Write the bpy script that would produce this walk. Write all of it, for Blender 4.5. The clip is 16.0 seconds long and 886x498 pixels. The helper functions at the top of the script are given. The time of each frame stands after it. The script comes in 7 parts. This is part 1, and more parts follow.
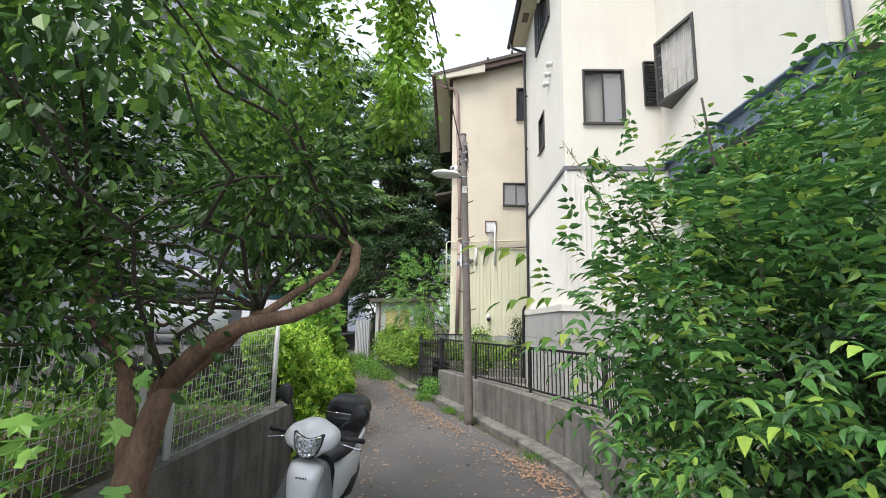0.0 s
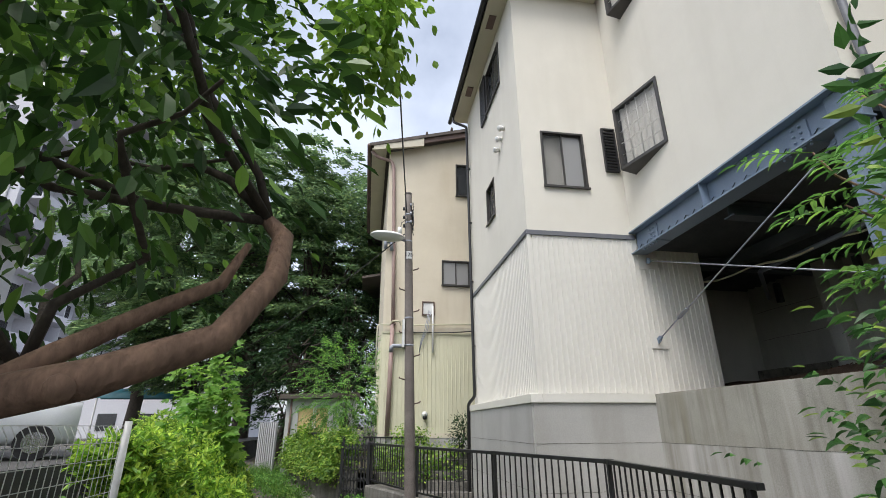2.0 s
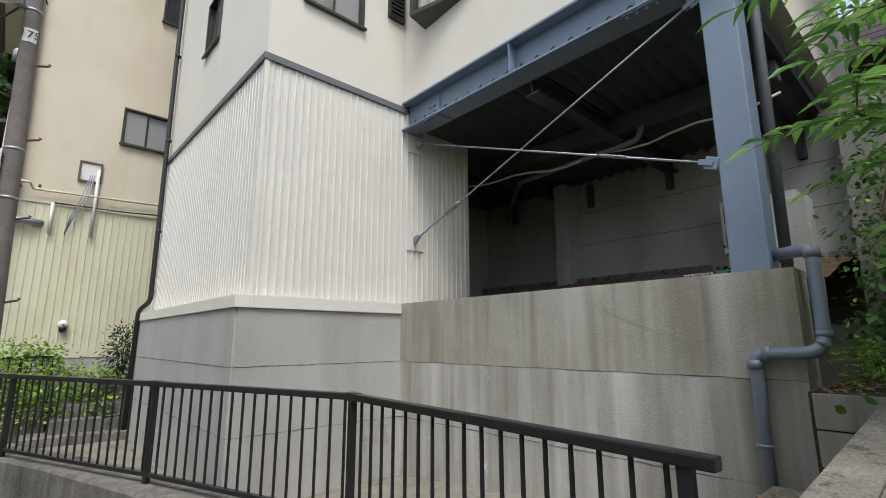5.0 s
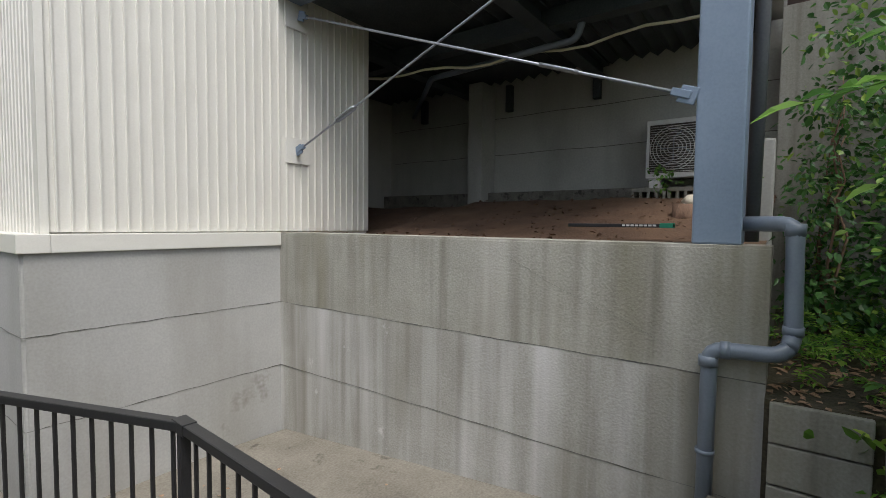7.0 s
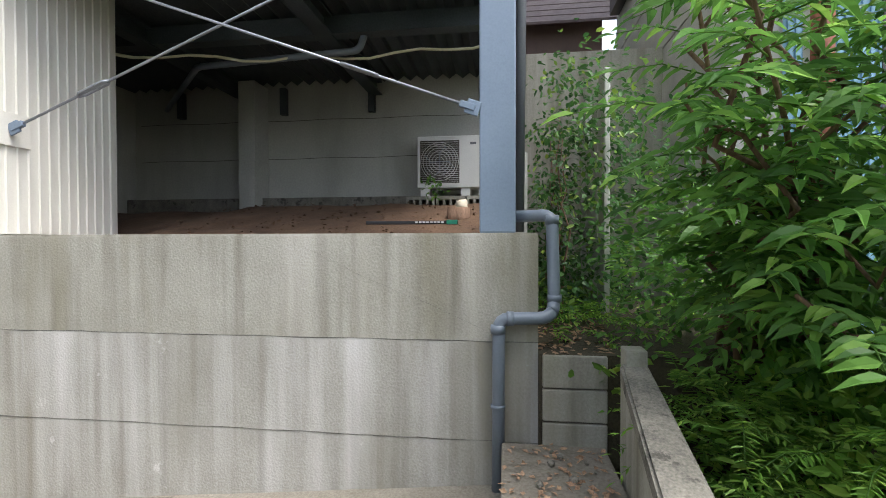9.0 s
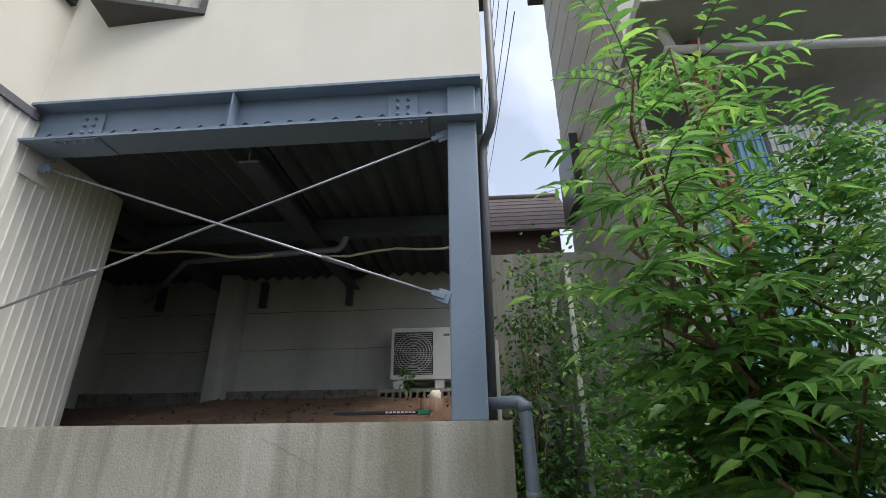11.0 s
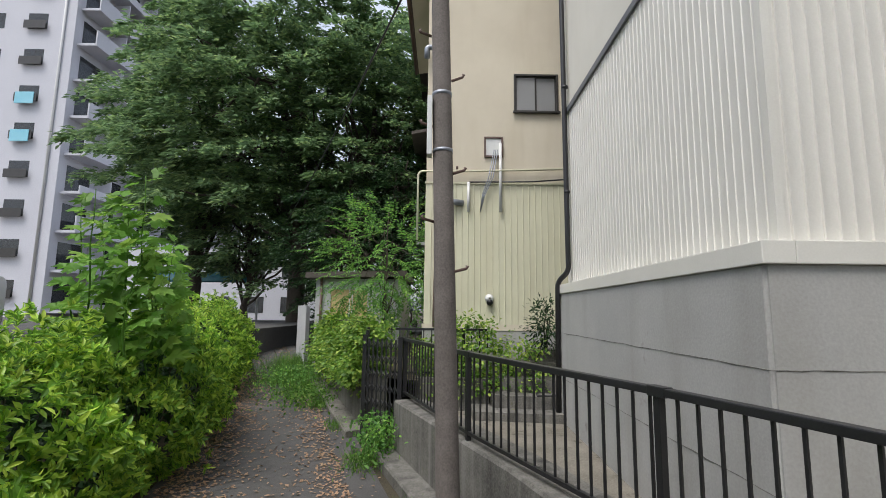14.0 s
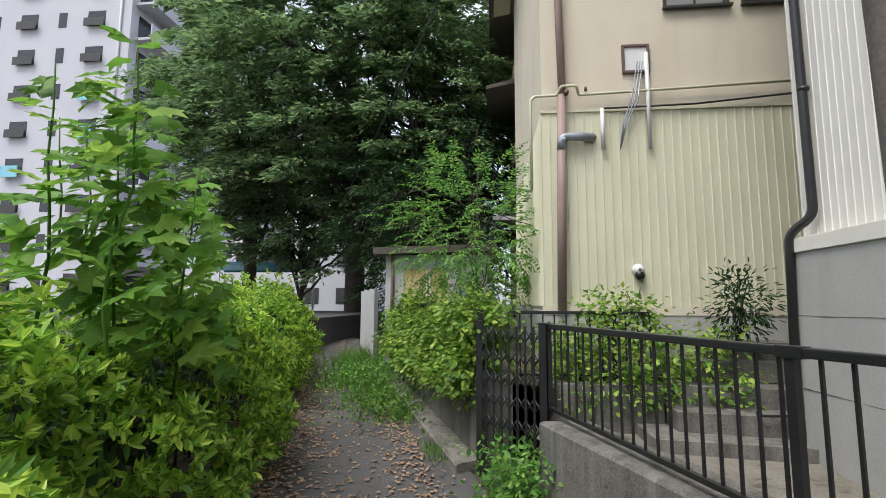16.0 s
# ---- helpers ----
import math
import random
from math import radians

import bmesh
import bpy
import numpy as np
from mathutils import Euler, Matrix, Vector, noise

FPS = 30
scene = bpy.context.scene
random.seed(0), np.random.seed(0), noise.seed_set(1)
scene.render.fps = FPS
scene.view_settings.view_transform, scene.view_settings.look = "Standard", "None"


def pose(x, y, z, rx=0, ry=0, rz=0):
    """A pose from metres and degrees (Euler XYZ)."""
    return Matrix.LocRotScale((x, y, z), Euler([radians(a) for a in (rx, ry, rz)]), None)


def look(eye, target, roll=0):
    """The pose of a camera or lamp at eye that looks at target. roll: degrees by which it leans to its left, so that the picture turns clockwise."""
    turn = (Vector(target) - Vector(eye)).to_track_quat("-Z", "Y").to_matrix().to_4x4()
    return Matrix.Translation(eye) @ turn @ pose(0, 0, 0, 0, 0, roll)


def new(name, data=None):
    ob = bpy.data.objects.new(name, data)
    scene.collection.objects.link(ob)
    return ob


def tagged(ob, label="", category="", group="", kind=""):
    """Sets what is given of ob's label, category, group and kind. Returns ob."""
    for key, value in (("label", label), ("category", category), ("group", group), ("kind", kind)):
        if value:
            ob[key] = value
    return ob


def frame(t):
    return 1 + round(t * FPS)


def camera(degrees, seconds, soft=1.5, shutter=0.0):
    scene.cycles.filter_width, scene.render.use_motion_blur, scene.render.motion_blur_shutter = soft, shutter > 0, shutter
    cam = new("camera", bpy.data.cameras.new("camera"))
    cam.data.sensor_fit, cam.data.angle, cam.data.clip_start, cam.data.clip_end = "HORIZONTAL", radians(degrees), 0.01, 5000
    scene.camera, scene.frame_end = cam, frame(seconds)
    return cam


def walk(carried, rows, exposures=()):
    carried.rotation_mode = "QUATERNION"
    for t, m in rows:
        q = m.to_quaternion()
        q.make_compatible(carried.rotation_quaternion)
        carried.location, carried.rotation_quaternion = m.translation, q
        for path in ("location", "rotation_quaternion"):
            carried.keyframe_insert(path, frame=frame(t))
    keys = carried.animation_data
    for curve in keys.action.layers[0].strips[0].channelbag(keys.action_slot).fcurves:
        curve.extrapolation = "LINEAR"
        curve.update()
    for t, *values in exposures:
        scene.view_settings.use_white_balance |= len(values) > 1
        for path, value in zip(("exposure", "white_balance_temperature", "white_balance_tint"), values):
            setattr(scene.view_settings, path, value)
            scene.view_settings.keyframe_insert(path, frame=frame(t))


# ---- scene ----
cam = camera(86.4, 16.0, soft=0.9)
PATH = [
    (0, (-0.16, 0.28, 1.495), (-0.196, 2.255, 1.807), 0.8),
    (0.5, (-0.266, 0.6, 1.554), (-0.285, 2.523, 2.102), 0.4),
    (1, (-0.42, 0.985, 1.498), (-0.339, 2.854, 2.206), -0.0),
    (1.5, (-0.471, 1.442, 1.461), (-0.292, 3.286, 2.215), -0.3),
    (2, (-0.5, 1.889, 1.44), (-0.21, 3.739, 2.142), -0.3),
    (2.5, (-0.479, 2.314, 1.435), (-0.016, 4.167, 2.029), -0.2),
    (3, (-0.432, 2.69, 1.362), (0.227, 4.51, 1.866), -0.3),
    (3.5, (-0.347, 3.053, 1.365), (0.497, 4.808, 1.821), -0.1),
    (4, (-0.241, 3.429, 1.403), (0.803, 5.08, 1.835), -0.2),
    (4.5, (-0.027, 3.754, 1.403), (1.169, 5.303, 1.815), -0.2),
    (4.7, (0.084, 3.867, 1.405), (1.335, 5.375, 1.807), -0.2),
    (6.8, (0.948, 4.607, 1.943), (2.554, 5.798, 1.932), 0.5),
    (7, (0.93, 4.611, 1.935), (2.547, 5.784, 1.832), 0.6),
    (7.5, (0.869, 4.664, 1.897), (2.493, 5.811, 1.685), 0.4),
    (8, (0.844, 4.762, 1.811), (2.494, 5.86, 1.549), 0.4),
    (8.5, (0.849, 4.82, 1.788), (2.686, 5.587, 1.594), 1.0),
    (9, (0.776, 4.854, 1.8), (2.759, 5.112, 1.768), -0.1),
    (9.2, (0.759, 4.841, 1.78), (2.757, 4.912, 1.839), -0.2),
    (11.5, (0.694, 4.822, 1.684), (2.425, 5.145, 2.631), 0.8),
    (12, (0.584, 5.071, 1.612), (2.192, 5.895, 2.469), 0.9),
    (12.5, (0.496, 5.244, 1.569), (1.797, 6.604, 2.247), 1.8),
    (13, (0.377, 5.426, 1.493), (1.269, 7.154, 1.963), 2.1),
    (13.5, (0.309, 5.721, 1.512), (0.676, 7.661, 1.828), 1.4),
    (14, (0.129, 6.031, 1.476), (0.13, 8.014, 1.738), 0.7),
    (14.5, (-0.193, 6.495, 1.429), (-0.275, 8.477, 1.685), 0.9),
    (15, (-0.402, 7.008, 1.348), (-0.543, 8.986, 1.602), 1.0),
    (15.5, (-0.666, 7.577, 1.339), (-0.834, 9.555, 1.579), 0.6),
    (16, (-0.822, 8.201, 1.292), (-1.021, 10.178, 1.522), 0.3),
]
EXPOSURES = [(0, 1.25), (0.5, 0.9), (1, 0.7), (1.5, 0.75), (3.5, 0.88), (4.7, 0.8), (7, 0.75), (8, 0.88), (8.5, 0.9), (9, 1.52), (9.3, 1.52), (11.5, 0.72), (12, 0.65), (12.5, 0.36), (14, 0.6), (15.5, 0.7), (16, 0.78)]
walk(cam, [(t, look(eye, target, roll)) for t, eye, target, roll in PATH], EXPOSURES)

# ---- light ----
world = bpy.data.worlds.new("world")
scene.world = world
world.use_nodes = True
wn = world.node_tree.nodes
sky = wn.new("ShaderNodeTexSky")
sky.sky_type = "NISHITA"
sky.sun_disc = False
sky.sun_elevation, sky.sun_rotation = radians(62), radians(215)
sky.air_density, sky.dust_density, sky.ozone_density = 1.0, 3.0, 1.0
wn["Background"].inputs["Strength"].default_value = 0.15
haze = wn.new("ShaderNodeHueSaturation")
haze.inputs["Saturation"].default_value = 0.62
world.node_tree.links.new(sky.outputs[0], haze.inputs["Color"])
sky_dir = wn.new("ShaderNodeTexCoord")
cloud = wn.new("ShaderNodeTexNoise")
cloud.inputs["Scale"].default_value, cloud.inputs["Detail"].default_value = 2.6, 6
world.node_tree.links.new(sky_dir.outputs["Generated"], cloud.inputs["Vector"])
cover = wn.new("ShaderNodeMapRange")
cover.inputs[1].default_value, cover.inputs[2].default_value, cover.inputs[3].default_value, cover.inputs[4].default_value = 0.40, 0.70, 0.08, 0.7
world.node_tree.links.new(cloud.outputs[0], cover.inputs[0])
veil = wn.new("ShaderNodeMix")
veil.data_type = "RGBA"
world.node_tree.links.new(cover.outputs[0], veil.inputs[0])
world.node_tree.links.new(haze.outputs[0], veil.inputs[6])
veil.inputs[7].default_value = (4.9, 5.3, 6.2, 1)
world.node_tree.links.new(veil.outputs[2], wn["Background"].inputs["Color"])
sun_data = bpy.data.lights.new("sun", "SUN")
sun_data.energy, sun_data.angle, sun_data.color = 1.5, radians(25), (1.0, 0.985, 0.965)
sun = new("sun", sun_data)
sun.matrix_world = look((-20, -28, 60), (0, 0, 0))


# ---- building helpers ----
def mesh_from(name, verts, faces, material, smooth=False):
    me = bpy.data.meshes.new(name)
    me.from_pydata([tuple(v) for v in verts], [], [tuple(f) for f in faces])
    if material is not None:
        me.materials.append(material)
    if smooth:
        me.polygons.foreach_set("use_smooth", [True] * len(me.polygons))
    me.update()
    return me


def attach(ob, parent):
    if parent is not None:
        ob.parent = parent
        ob.matrix_parent_inverse = parent.matrix_basis.inverted() if parent.parent is None else Matrix.Identity(4)
    return ob


def part(name, bm, material, parent=None, label="", smooth=False):
    """Links a bmesh, given in world places, as one mesh object under a thing or under a part."""
    me = bpy.data.meshes.new(name)
    bmesh.ops.recalc_face_normals(bm, faces=bm.faces)
    bm.to_mesh(me)
    bm.free()
    me.materials.append(material)
    if smooth:
        me.polygons.foreach_set("use_smooth", [True] * len(me.polygons))
    ob = attach(new(name, me), parent)
    if label:
        ob["label"] = label
    return ob


def part_mesh(name, verts, faces, material, parent=None, label="", smooth=False):
    ob = attach(new(name, mesh_from(name, verts, faces, material, smooth)), parent)
    if label:
        ob["label"] = label
    return ob


def thing(name, at, label, category, group="", kind=""):
    ob = new(name)
    ob.empty_display_size = 0.1
    ob.matrix_basis = Matrix.Translation(at)
    return tagged(ob, label, category, group, kind)


def box(bm, x0, x1, y0, y1, z0, z1, bevel=0.0, m=None):
    out = bmesh.ops.create_cube(bm, size=1)
    vs = out["verts"]
    for v in vs:
        v.co = Vector((x0 + (v.co.x + 0.5) * (x1 - x0), y0 + (v.co.y + 0.5) * (y1 - y0), z0 + (v.co.z + 0.5) * (z1 - z0)))
    if bevel:
        es = list({e for v in vs for e in v.link_edges})
        r = bmesh.ops.bevel(bm, geom=es, offset=bevel, segments=2, affect="EDGES", profile=0.6)
        vs = list({v for f in r["faces"] for v in f.verts} | {v for v in vs if v.is_valid})
    if m is not None:
        bmesh.ops.transform(bm, matrix=m, verts=vs)
    return bm


def box_part(name, ext, material, parent=None, label="", bevel=0.0, m=None):
    return part(name, box(bmesh.new(), *ext, bevel=bevel, m=m), material, parent, label)


def tube_data(points, radii, seg=8, caps=True):
    """Vertices and faces of a tube along points."""
    pts = [Vector(p) for p in points]
    if not hasattr(radii, "__len__"):
        radii = [radii] * len(pts)
    vs, fs = [], []
    side = None
    for i, p in enumerate(pts):
        d = (pts[min(i + 1, len(pts) - 1)] - pts[max(i - 1, 0)]).normalized()
        if side is None:
            side = d.orthogonal().normalized()
        side = (side - d * side.dot(d)).normalized()
        other = d.cross(side)
        for k in range(seg):
            a = 2 * math.pi * k / seg
            vs.append(p + (side * math.cos(a) + other * math.sin(a)) * radii[i])
    for i in range(len(pts) - 1):
        for k in range(seg):
            a, b = i * seg + k, i * seg + (k + 1) % seg
            fs.append((a, b, b + seg, a + seg))
    if caps:
        fs.append(tuple(range(seg))[::-1])
        fs.append(tuple((len(pts) - 1) * seg + k for k in range(seg)))
    return vs, fs


def tubes(name, runs, material, parent=None, label="", seg=8):
    vs, fs = [], []
    for points, radii in runs:
        v, f = tube_data(points, radii, seg)
        n = len(vs)
        vs += v
        fs += [tuple(i + n for i in q) for q in f]
    return part_mesh(name, vs, fs, material, parent, label, True)


def bent(points, r, n=4):
    """A polyline with rounded corners of radius r."""
    pts = [Vector(p) for p in points]
    out = [pts[0]]
    for a, b, c in zip(pts, pts[1:], pts[2:]):
        u, w = (a - b).normalized(), (c - b).normalized()
        for i in range(n + 1):
            t = i / n
            p, q = b + u * r, b + w * r
            out.append((1 - t) ** 2 * p + 2 * t * (1 - t) * b + t * t * q)
    out.append(pts[-1])
    return out


def ribbed(name, p0, p1, z0, z1, out, pitch, depth, flat, material, parent, label=""):
    """Profiled metal sheeting from p0 to p1 (plan), standing from z0 to z1, ribs towards out."""
    a, b, o = Vector((*p0, 0)), Vector((*p1, 0)), Vector((*out, 0)).normalized()
    length = (b - a).length
    d = (b - a) / length
    prof = []
    n = int(length / pitch)
    for i in range(n):
        s = i * pitch
        prof += [(s, 0), (s + flat * pitch, 0), (s + (flat + 0.04) * pitch, depth), (s + 0.96 * pitch, depth)]
    prof.append((length, 0))
    vs, fs = [], []
    for s, e in prof:
        p = a + d * s + o * e
        vs += [(p.x, p.y, z0), (p.x, p.y, z1)]
    for i in range(len(prof) - 1):
        fs.append((2 * i, 2 * i + 2, 2 * i + 3, 2 * i + 1))
    return part_mesh(name, vs, fs, material, parent, label)


def prism(bm, poly, z0, z1):
    """An upright prism over a plan polygon; z1 may be a list."""
    n = len(poly)
    tops = z1 if hasattr(z1, "__len__") else [z1] * n
    lows = z0 if hasattr(z0, "__len__") else [z0] * n
    lo = [bm.verts.new((x, y, z)) for (x, y), z in zip(poly, lows)]
    hi = [bm.verts.new((x, y, z)) for (x, y), z in zip(poly, tops)]
    bm.faces.new(lo[::-1])
    bm.faces.new(hi)
    for i in range(n):
        j = (i + 1) % n
        bm.faces.new((lo[i], lo[j], hi[j], hi[i]))
    return bm


def wall_with_holes(bm, axis, at0, at1, u0, u1, z0, z1, holes):
    """A wall slab across axis ('x' or 'y') from at0 to at1, with rectangular openings (u0, u1, z0, z1)."""
    us = sorted({u0, u1, *[h[0] for h in holes], *[h[1] for h in holes]})
    zs = sorted({z0, z1, *[h[2] for h in holes], *[h[3] for h in holes]})

    def solid(i, j):
        if not (0 <= i < len(us) - 1 and 0 <= j < len(zs) - 1):
            return False
        cu, cz = (us[i] + us[i + 1]) / 2, (zs[j] + zs[j + 1]) / 2
        return not any(h[0] < cu < h[1] and h[2] < cz < h[3] for h in holes)

    def P(a, u, z):
        return (a, u, z) if axis == "x" else (u, a, z)

    def quad(*ps):
        bm.faces.new([bm.verts.new(p) for p in ps])

    for i in range(len(us) - 1):
        for j in range(len(zs) - 1):
            if not solid(i, j):
                continue
            a, b, c, d = us[i], us[i + 1], zs[j], zs[j + 1]
            for at in (at0, at1):
                quad(P(at, a, c), P(at, b, c), P(at, b, d), P(at, a, d))
            for di, dj, e in ((-1, 0, ((a, c), (a, d))), (1, 0, ((b, c), (b, d))), (0, -1, ((a, c), (b, c))), (0, 1, ((a, d), (b, d)))):
                if not solid(i + di, j + dj):
                    (p, q), (r, s) = e
                    quad(P(at0, p, q), P(at1, p, q), P(at1, r, s), P(at0, r, s))
    bmesh.ops.remove_doubles(bm, verts=bm.verts, dist=1e-5)
    return bm


# ---- materials ----
def nodes_of(name):
    m = bpy.data.materials.new(name)
    m.use_nodes = True
    return m, m.node_tree.nodes, m.node_tree.links, m.node_tree.nodes["Principled BSDF"]


def surface(name, dark, light, rough=0.8, scale=3.0, fine=60.0, bump=0.15, metal=0.0, streak=None, spots=None, spec=0.5, stretch=(1, 1, 1), per_piece=0.0):
    """A worn surface: broad patches, fine grain, optional upright streaks (colour, strength) and spots (colour, threshold, scale)."""
    m, n, l, b = nodes_of(name)
    geo = n.new("ShaderNodeNewGeometry")
    mapping = n.new("ShaderNodeMapping")
    mapping.inputs["Scale"].default_value = stretch
    l.new(geo.outputs["Position"], mapping.inputs["Vector"])
    big, small = n.new("ShaderNodeTexNoise"), n.new("ShaderNodeTexNoise")
    big.inputs["Scale"].default_value, big.inputs["Detail"].default_value, big.inputs["Roughness"].default_value = scale, 6, 0.65
    small.inputs["Scale"].default_value, small.inputs["Detail"].default_value = fine, 3
    l.new(mapping.outputs[0], big.inputs["Vector"])
    l.new(mapping.outputs[0], small.inputs["Vector"])
    add = n.new("ShaderNodeMath")
    add.operation = "MULTIPLY_ADD"
    add.inputs[1].default_value = 0.45
    l.new(small.outputs[0], add.inputs[0])
    sub = n.new("ShaderNodeMath")
    sub.operation = "MULTIPLY"
    sub.inputs[1].default_value = 0.6
    l.new(big.outputs[0], sub.inputs[0])
    l.new(sub.outputs[0], add.inputs[2])
    ramp = n.new("ShaderNodeValToRGB")
    ramp.color_ramp.elements[0].position, ramp.color_ramp.elements[1].position = 0.36, 0.68
    ramp.color_ramp.elements[0].color, ramp.color_ramp.elements[1].color = (*dark, 1), (*light, 1)
    l.new(add.outputs[0], ramp.inputs[0])
    colour = ramp.outputs[0]

    def mixed(colour, fac, other):
        mix = n.new("ShaderNodeMix")
        mix.data_type = "RGBA"
        l.new(fac, mix.inputs[0])
        l.new(colour, mix.inputs[6])
        mix.inputs[7].default_value = (*other, 1)
        return mix.outputs[2]

    def ramped(fac, lo, hi, top):
        r = n.new("ShaderNodeMapRange")
        r.inputs[1].default_value, r.inputs[2].default_value, r.inputs[4].default_value = lo, hi, top
        l.new(fac, r.inputs[0])
        return r.outputs[0]

    for other, strength, width in (streak or []):
        mp = n.new("ShaderNodeMapping")
        mp.inputs["Scale"].default_value = (width, width, 0.35)
        mp.inputs["Location"].default_value = (strength * 7, width, other[0] * 9)
        l.new(geo.outputs["Position"], mp.inputs["Vector"])
        s = n.new("ShaderNodeTexNoise")
        s.inputs["Scale"].default_value, s.inputs["Detail"].default_value = 1.0, 4
        l.new(mp.outputs[0], s.inputs["Vector"])
        colour = mixed(colour, ramped(s.outputs[0], 0.5, 0.72, strength), other)
    for other, low, sc in (spots or []):
        s = n.new("ShaderNodeTexNoise")
        s.inputs["Scale"].default_value, s.inputs["Detail"].default_value, s.inputs["Roughness"].default_value = sc, 5, 0.7
        l.new(geo.outputs["Position"], s.inputs["Vector"])
        colour = mixed(colour, ramped(s.outputs[0], low, low + 0.08, 0.85), other)
    if per_piece:
        info = n.new("ShaderNodeObjectInfo")
        hsv = n.new("ShaderNodeHueSaturation")
        r = n.new("ShaderNodeMapRange")
        r.inputs[3].default_value, r.inputs[4].default_value = 1 - per_piece, 1 + per_piece
        l.new(info.outputs["Random"], r.inputs[0])
        l.new(r.outputs[0], hsv.inputs["Value"])
        l.new(colour, hsv.inputs["Color"])
        colour = hsv.outputs[0]
    l.new(colour, b.inputs["Base Color"])
    b.inputs["Roughness"].default_value, b.inputs["Metallic"].default_value = rough, metal
    b.inputs["Specular IOR Level"].default_value = spec
    if bump:
        bn = n.new("ShaderNodeBump")
        bn.inputs["Strength"].default_value, bn.inputs["Distance"].default_value = bump, 0.02
        l.new(add.outputs[0], bn.inputs["Height"])
        l.new(bn.outputs[0], b.inputs["Normal"])
    return m


def leafy(name, dark, light, fresh, rough=0.45, thin=0.35, fresh_share=0.12):
    """Leaves: each island takes its own green; a few are young and yellow-green; light passes through."""
    m, n, l, b = nodes_of(name)
    geo = n.new("ShaderNodeNewGeometry")
    ramp = n.new("ShaderNodeValToRGB")
    e = ramp.color_ramp.elements
    e[0].color, e[1].color = (*dark, 1), (*fresh, 1)
    e[0].position = 0.0
    mid = e.new(max(0.05, 1 - 2 * fresh_share))
    mid.color = (*light, 1)
    l.new(geo.outputs["Random Per Island"], ramp.inputs[0])
    patch = n.new("ShaderNodeTexNoise")
    patch.inputs["Scale"].default_value, patch.inputs["Detail"].default_value = 2.2, 4
    l.new(geo.outputs["Position"], patch.inputs["Vector"])
    hsv = n.new("ShaderNodeHueSaturation")
    r = n.new("ShaderNodeMapRange")
    r.inputs[1].default_value, r.inputs[2].default_value, r.inputs[3].default_value, r.inputs[4].default_value = 0.3, 0.7, 0.75, 1.3
    l.new(patch.outputs[0], r.inputs[0])
    l.new(r.outputs[0], hsv.inputs["Value"])
    l.new(ramp.outputs[0], hsv.inputs["Color"])
    l.new(hsv.outputs[0], b.inputs["Base Color"])
    b.inputs["Roughness"].default_value = rough
    b.inputs["Specular IOR Level"].default_value = 0.4
    tr = n.new("ShaderNodeBsdfTranslucent")
    l.new(hsv.outputs[0], tr.inputs["Color"])
    mix = n.new("ShaderNodeMixShader")
    mix.inputs[0].default_value = thin
    l.new(b.outputs[0], mix.inputs[1])
    l.new(tr.outputs[0], mix.inputs[2])
    l.new(mix.outputs[0], n["Material Output"].inputs["Surface"])
    return m


def glass(name, tint, rough=0.05, alpha=0.35):
    """A window pane: part see-through, part mirror of the sky."""
    m, n, l, b = nodes_of(name)
    b.inputs["Base Color"].default_value = (*tint, 1)
    b.inputs["Roughness"].default_value, b.inputs["IOR"].default_value = rough, 1.5
    b.inputs["Alpha"].default_value = alpha
    return m


STUCCO = surface("cream stucco", (0.62, 0.59, 0.52), (0.68, 0.65, 0.575), 0.9, 1.2, 220, 0.12, streak=[((0.56, 0.53, 0.46), 0.3, 3.0)])
STUCCO_B = surface("aged cream stucco", (0.57, 0.51, 0.40), (0.66, 0.60, 0.48), 0.92, 0.9, 180, 0.15, streak=[((0.48, 0.41, 0.29), 0.4, 2.5)])
SHEET = surface("white ribbed sheeting", (0.64, 0.62, 0.565), (0.70, 0.68, 0.625), 0.42, 1.5, 90, 0.03)
SHEET_B = surface("pale yellow ribbed sheeting", (0.57, 0.55, 0.40), (0.66, 0.64, 0.47), 0.5, 1.5, 90, 0.03, streak=[((0.52, 0.47, 0.3), 0.3, 4.0)])
FLASH = surface("white flashing", (0.66, 0.64, 0.58), (0.72, 0.7, 0.64), 0.4, 3, 90, 0.02)
TRIM = surface("slate grey trim", (0.11, 0.115, 0.13), (0.15, 0.155, 0.17), 0.5, 3, 90, 0.03)
BLACK = surface("black painted metal", (0.012, 0.012, 0.013), (0.022, 0.022, 0.024), 0.38, 6, 120, 0.03)
BRONZE = surface("dark bronze frame", (0.03, 0.028, 0.026), (0.05, 0.046, 0.043), 0.4, 5, 100, 0.02)
BROWN = surface("brown painted metal", (0.10, 0.06, 0.05), (0.15, 0.095, 0.075), 0.55, 4, 90, 0.05)
STEEL = surface("blue grey painted steel", (0.15, 0.20, 0.27), (0.19, 0.245, 0.32), 0.42, 2, 80, 0.04, spots=[((0.12, 0.14, 0.17), 0.68, 3)])
PVC = surface("blue grey pipe", (0.15, 0.18, 0.225), (0.18, 0.215, 0.26), 0.35, 4, 90, 0.03)
GALV = surface("galvanised rod", (0.24, 0.26, 0.29), (0.34, 0.36, 0.40), 0.45, 9, 120, 0.05, metal=0.6)
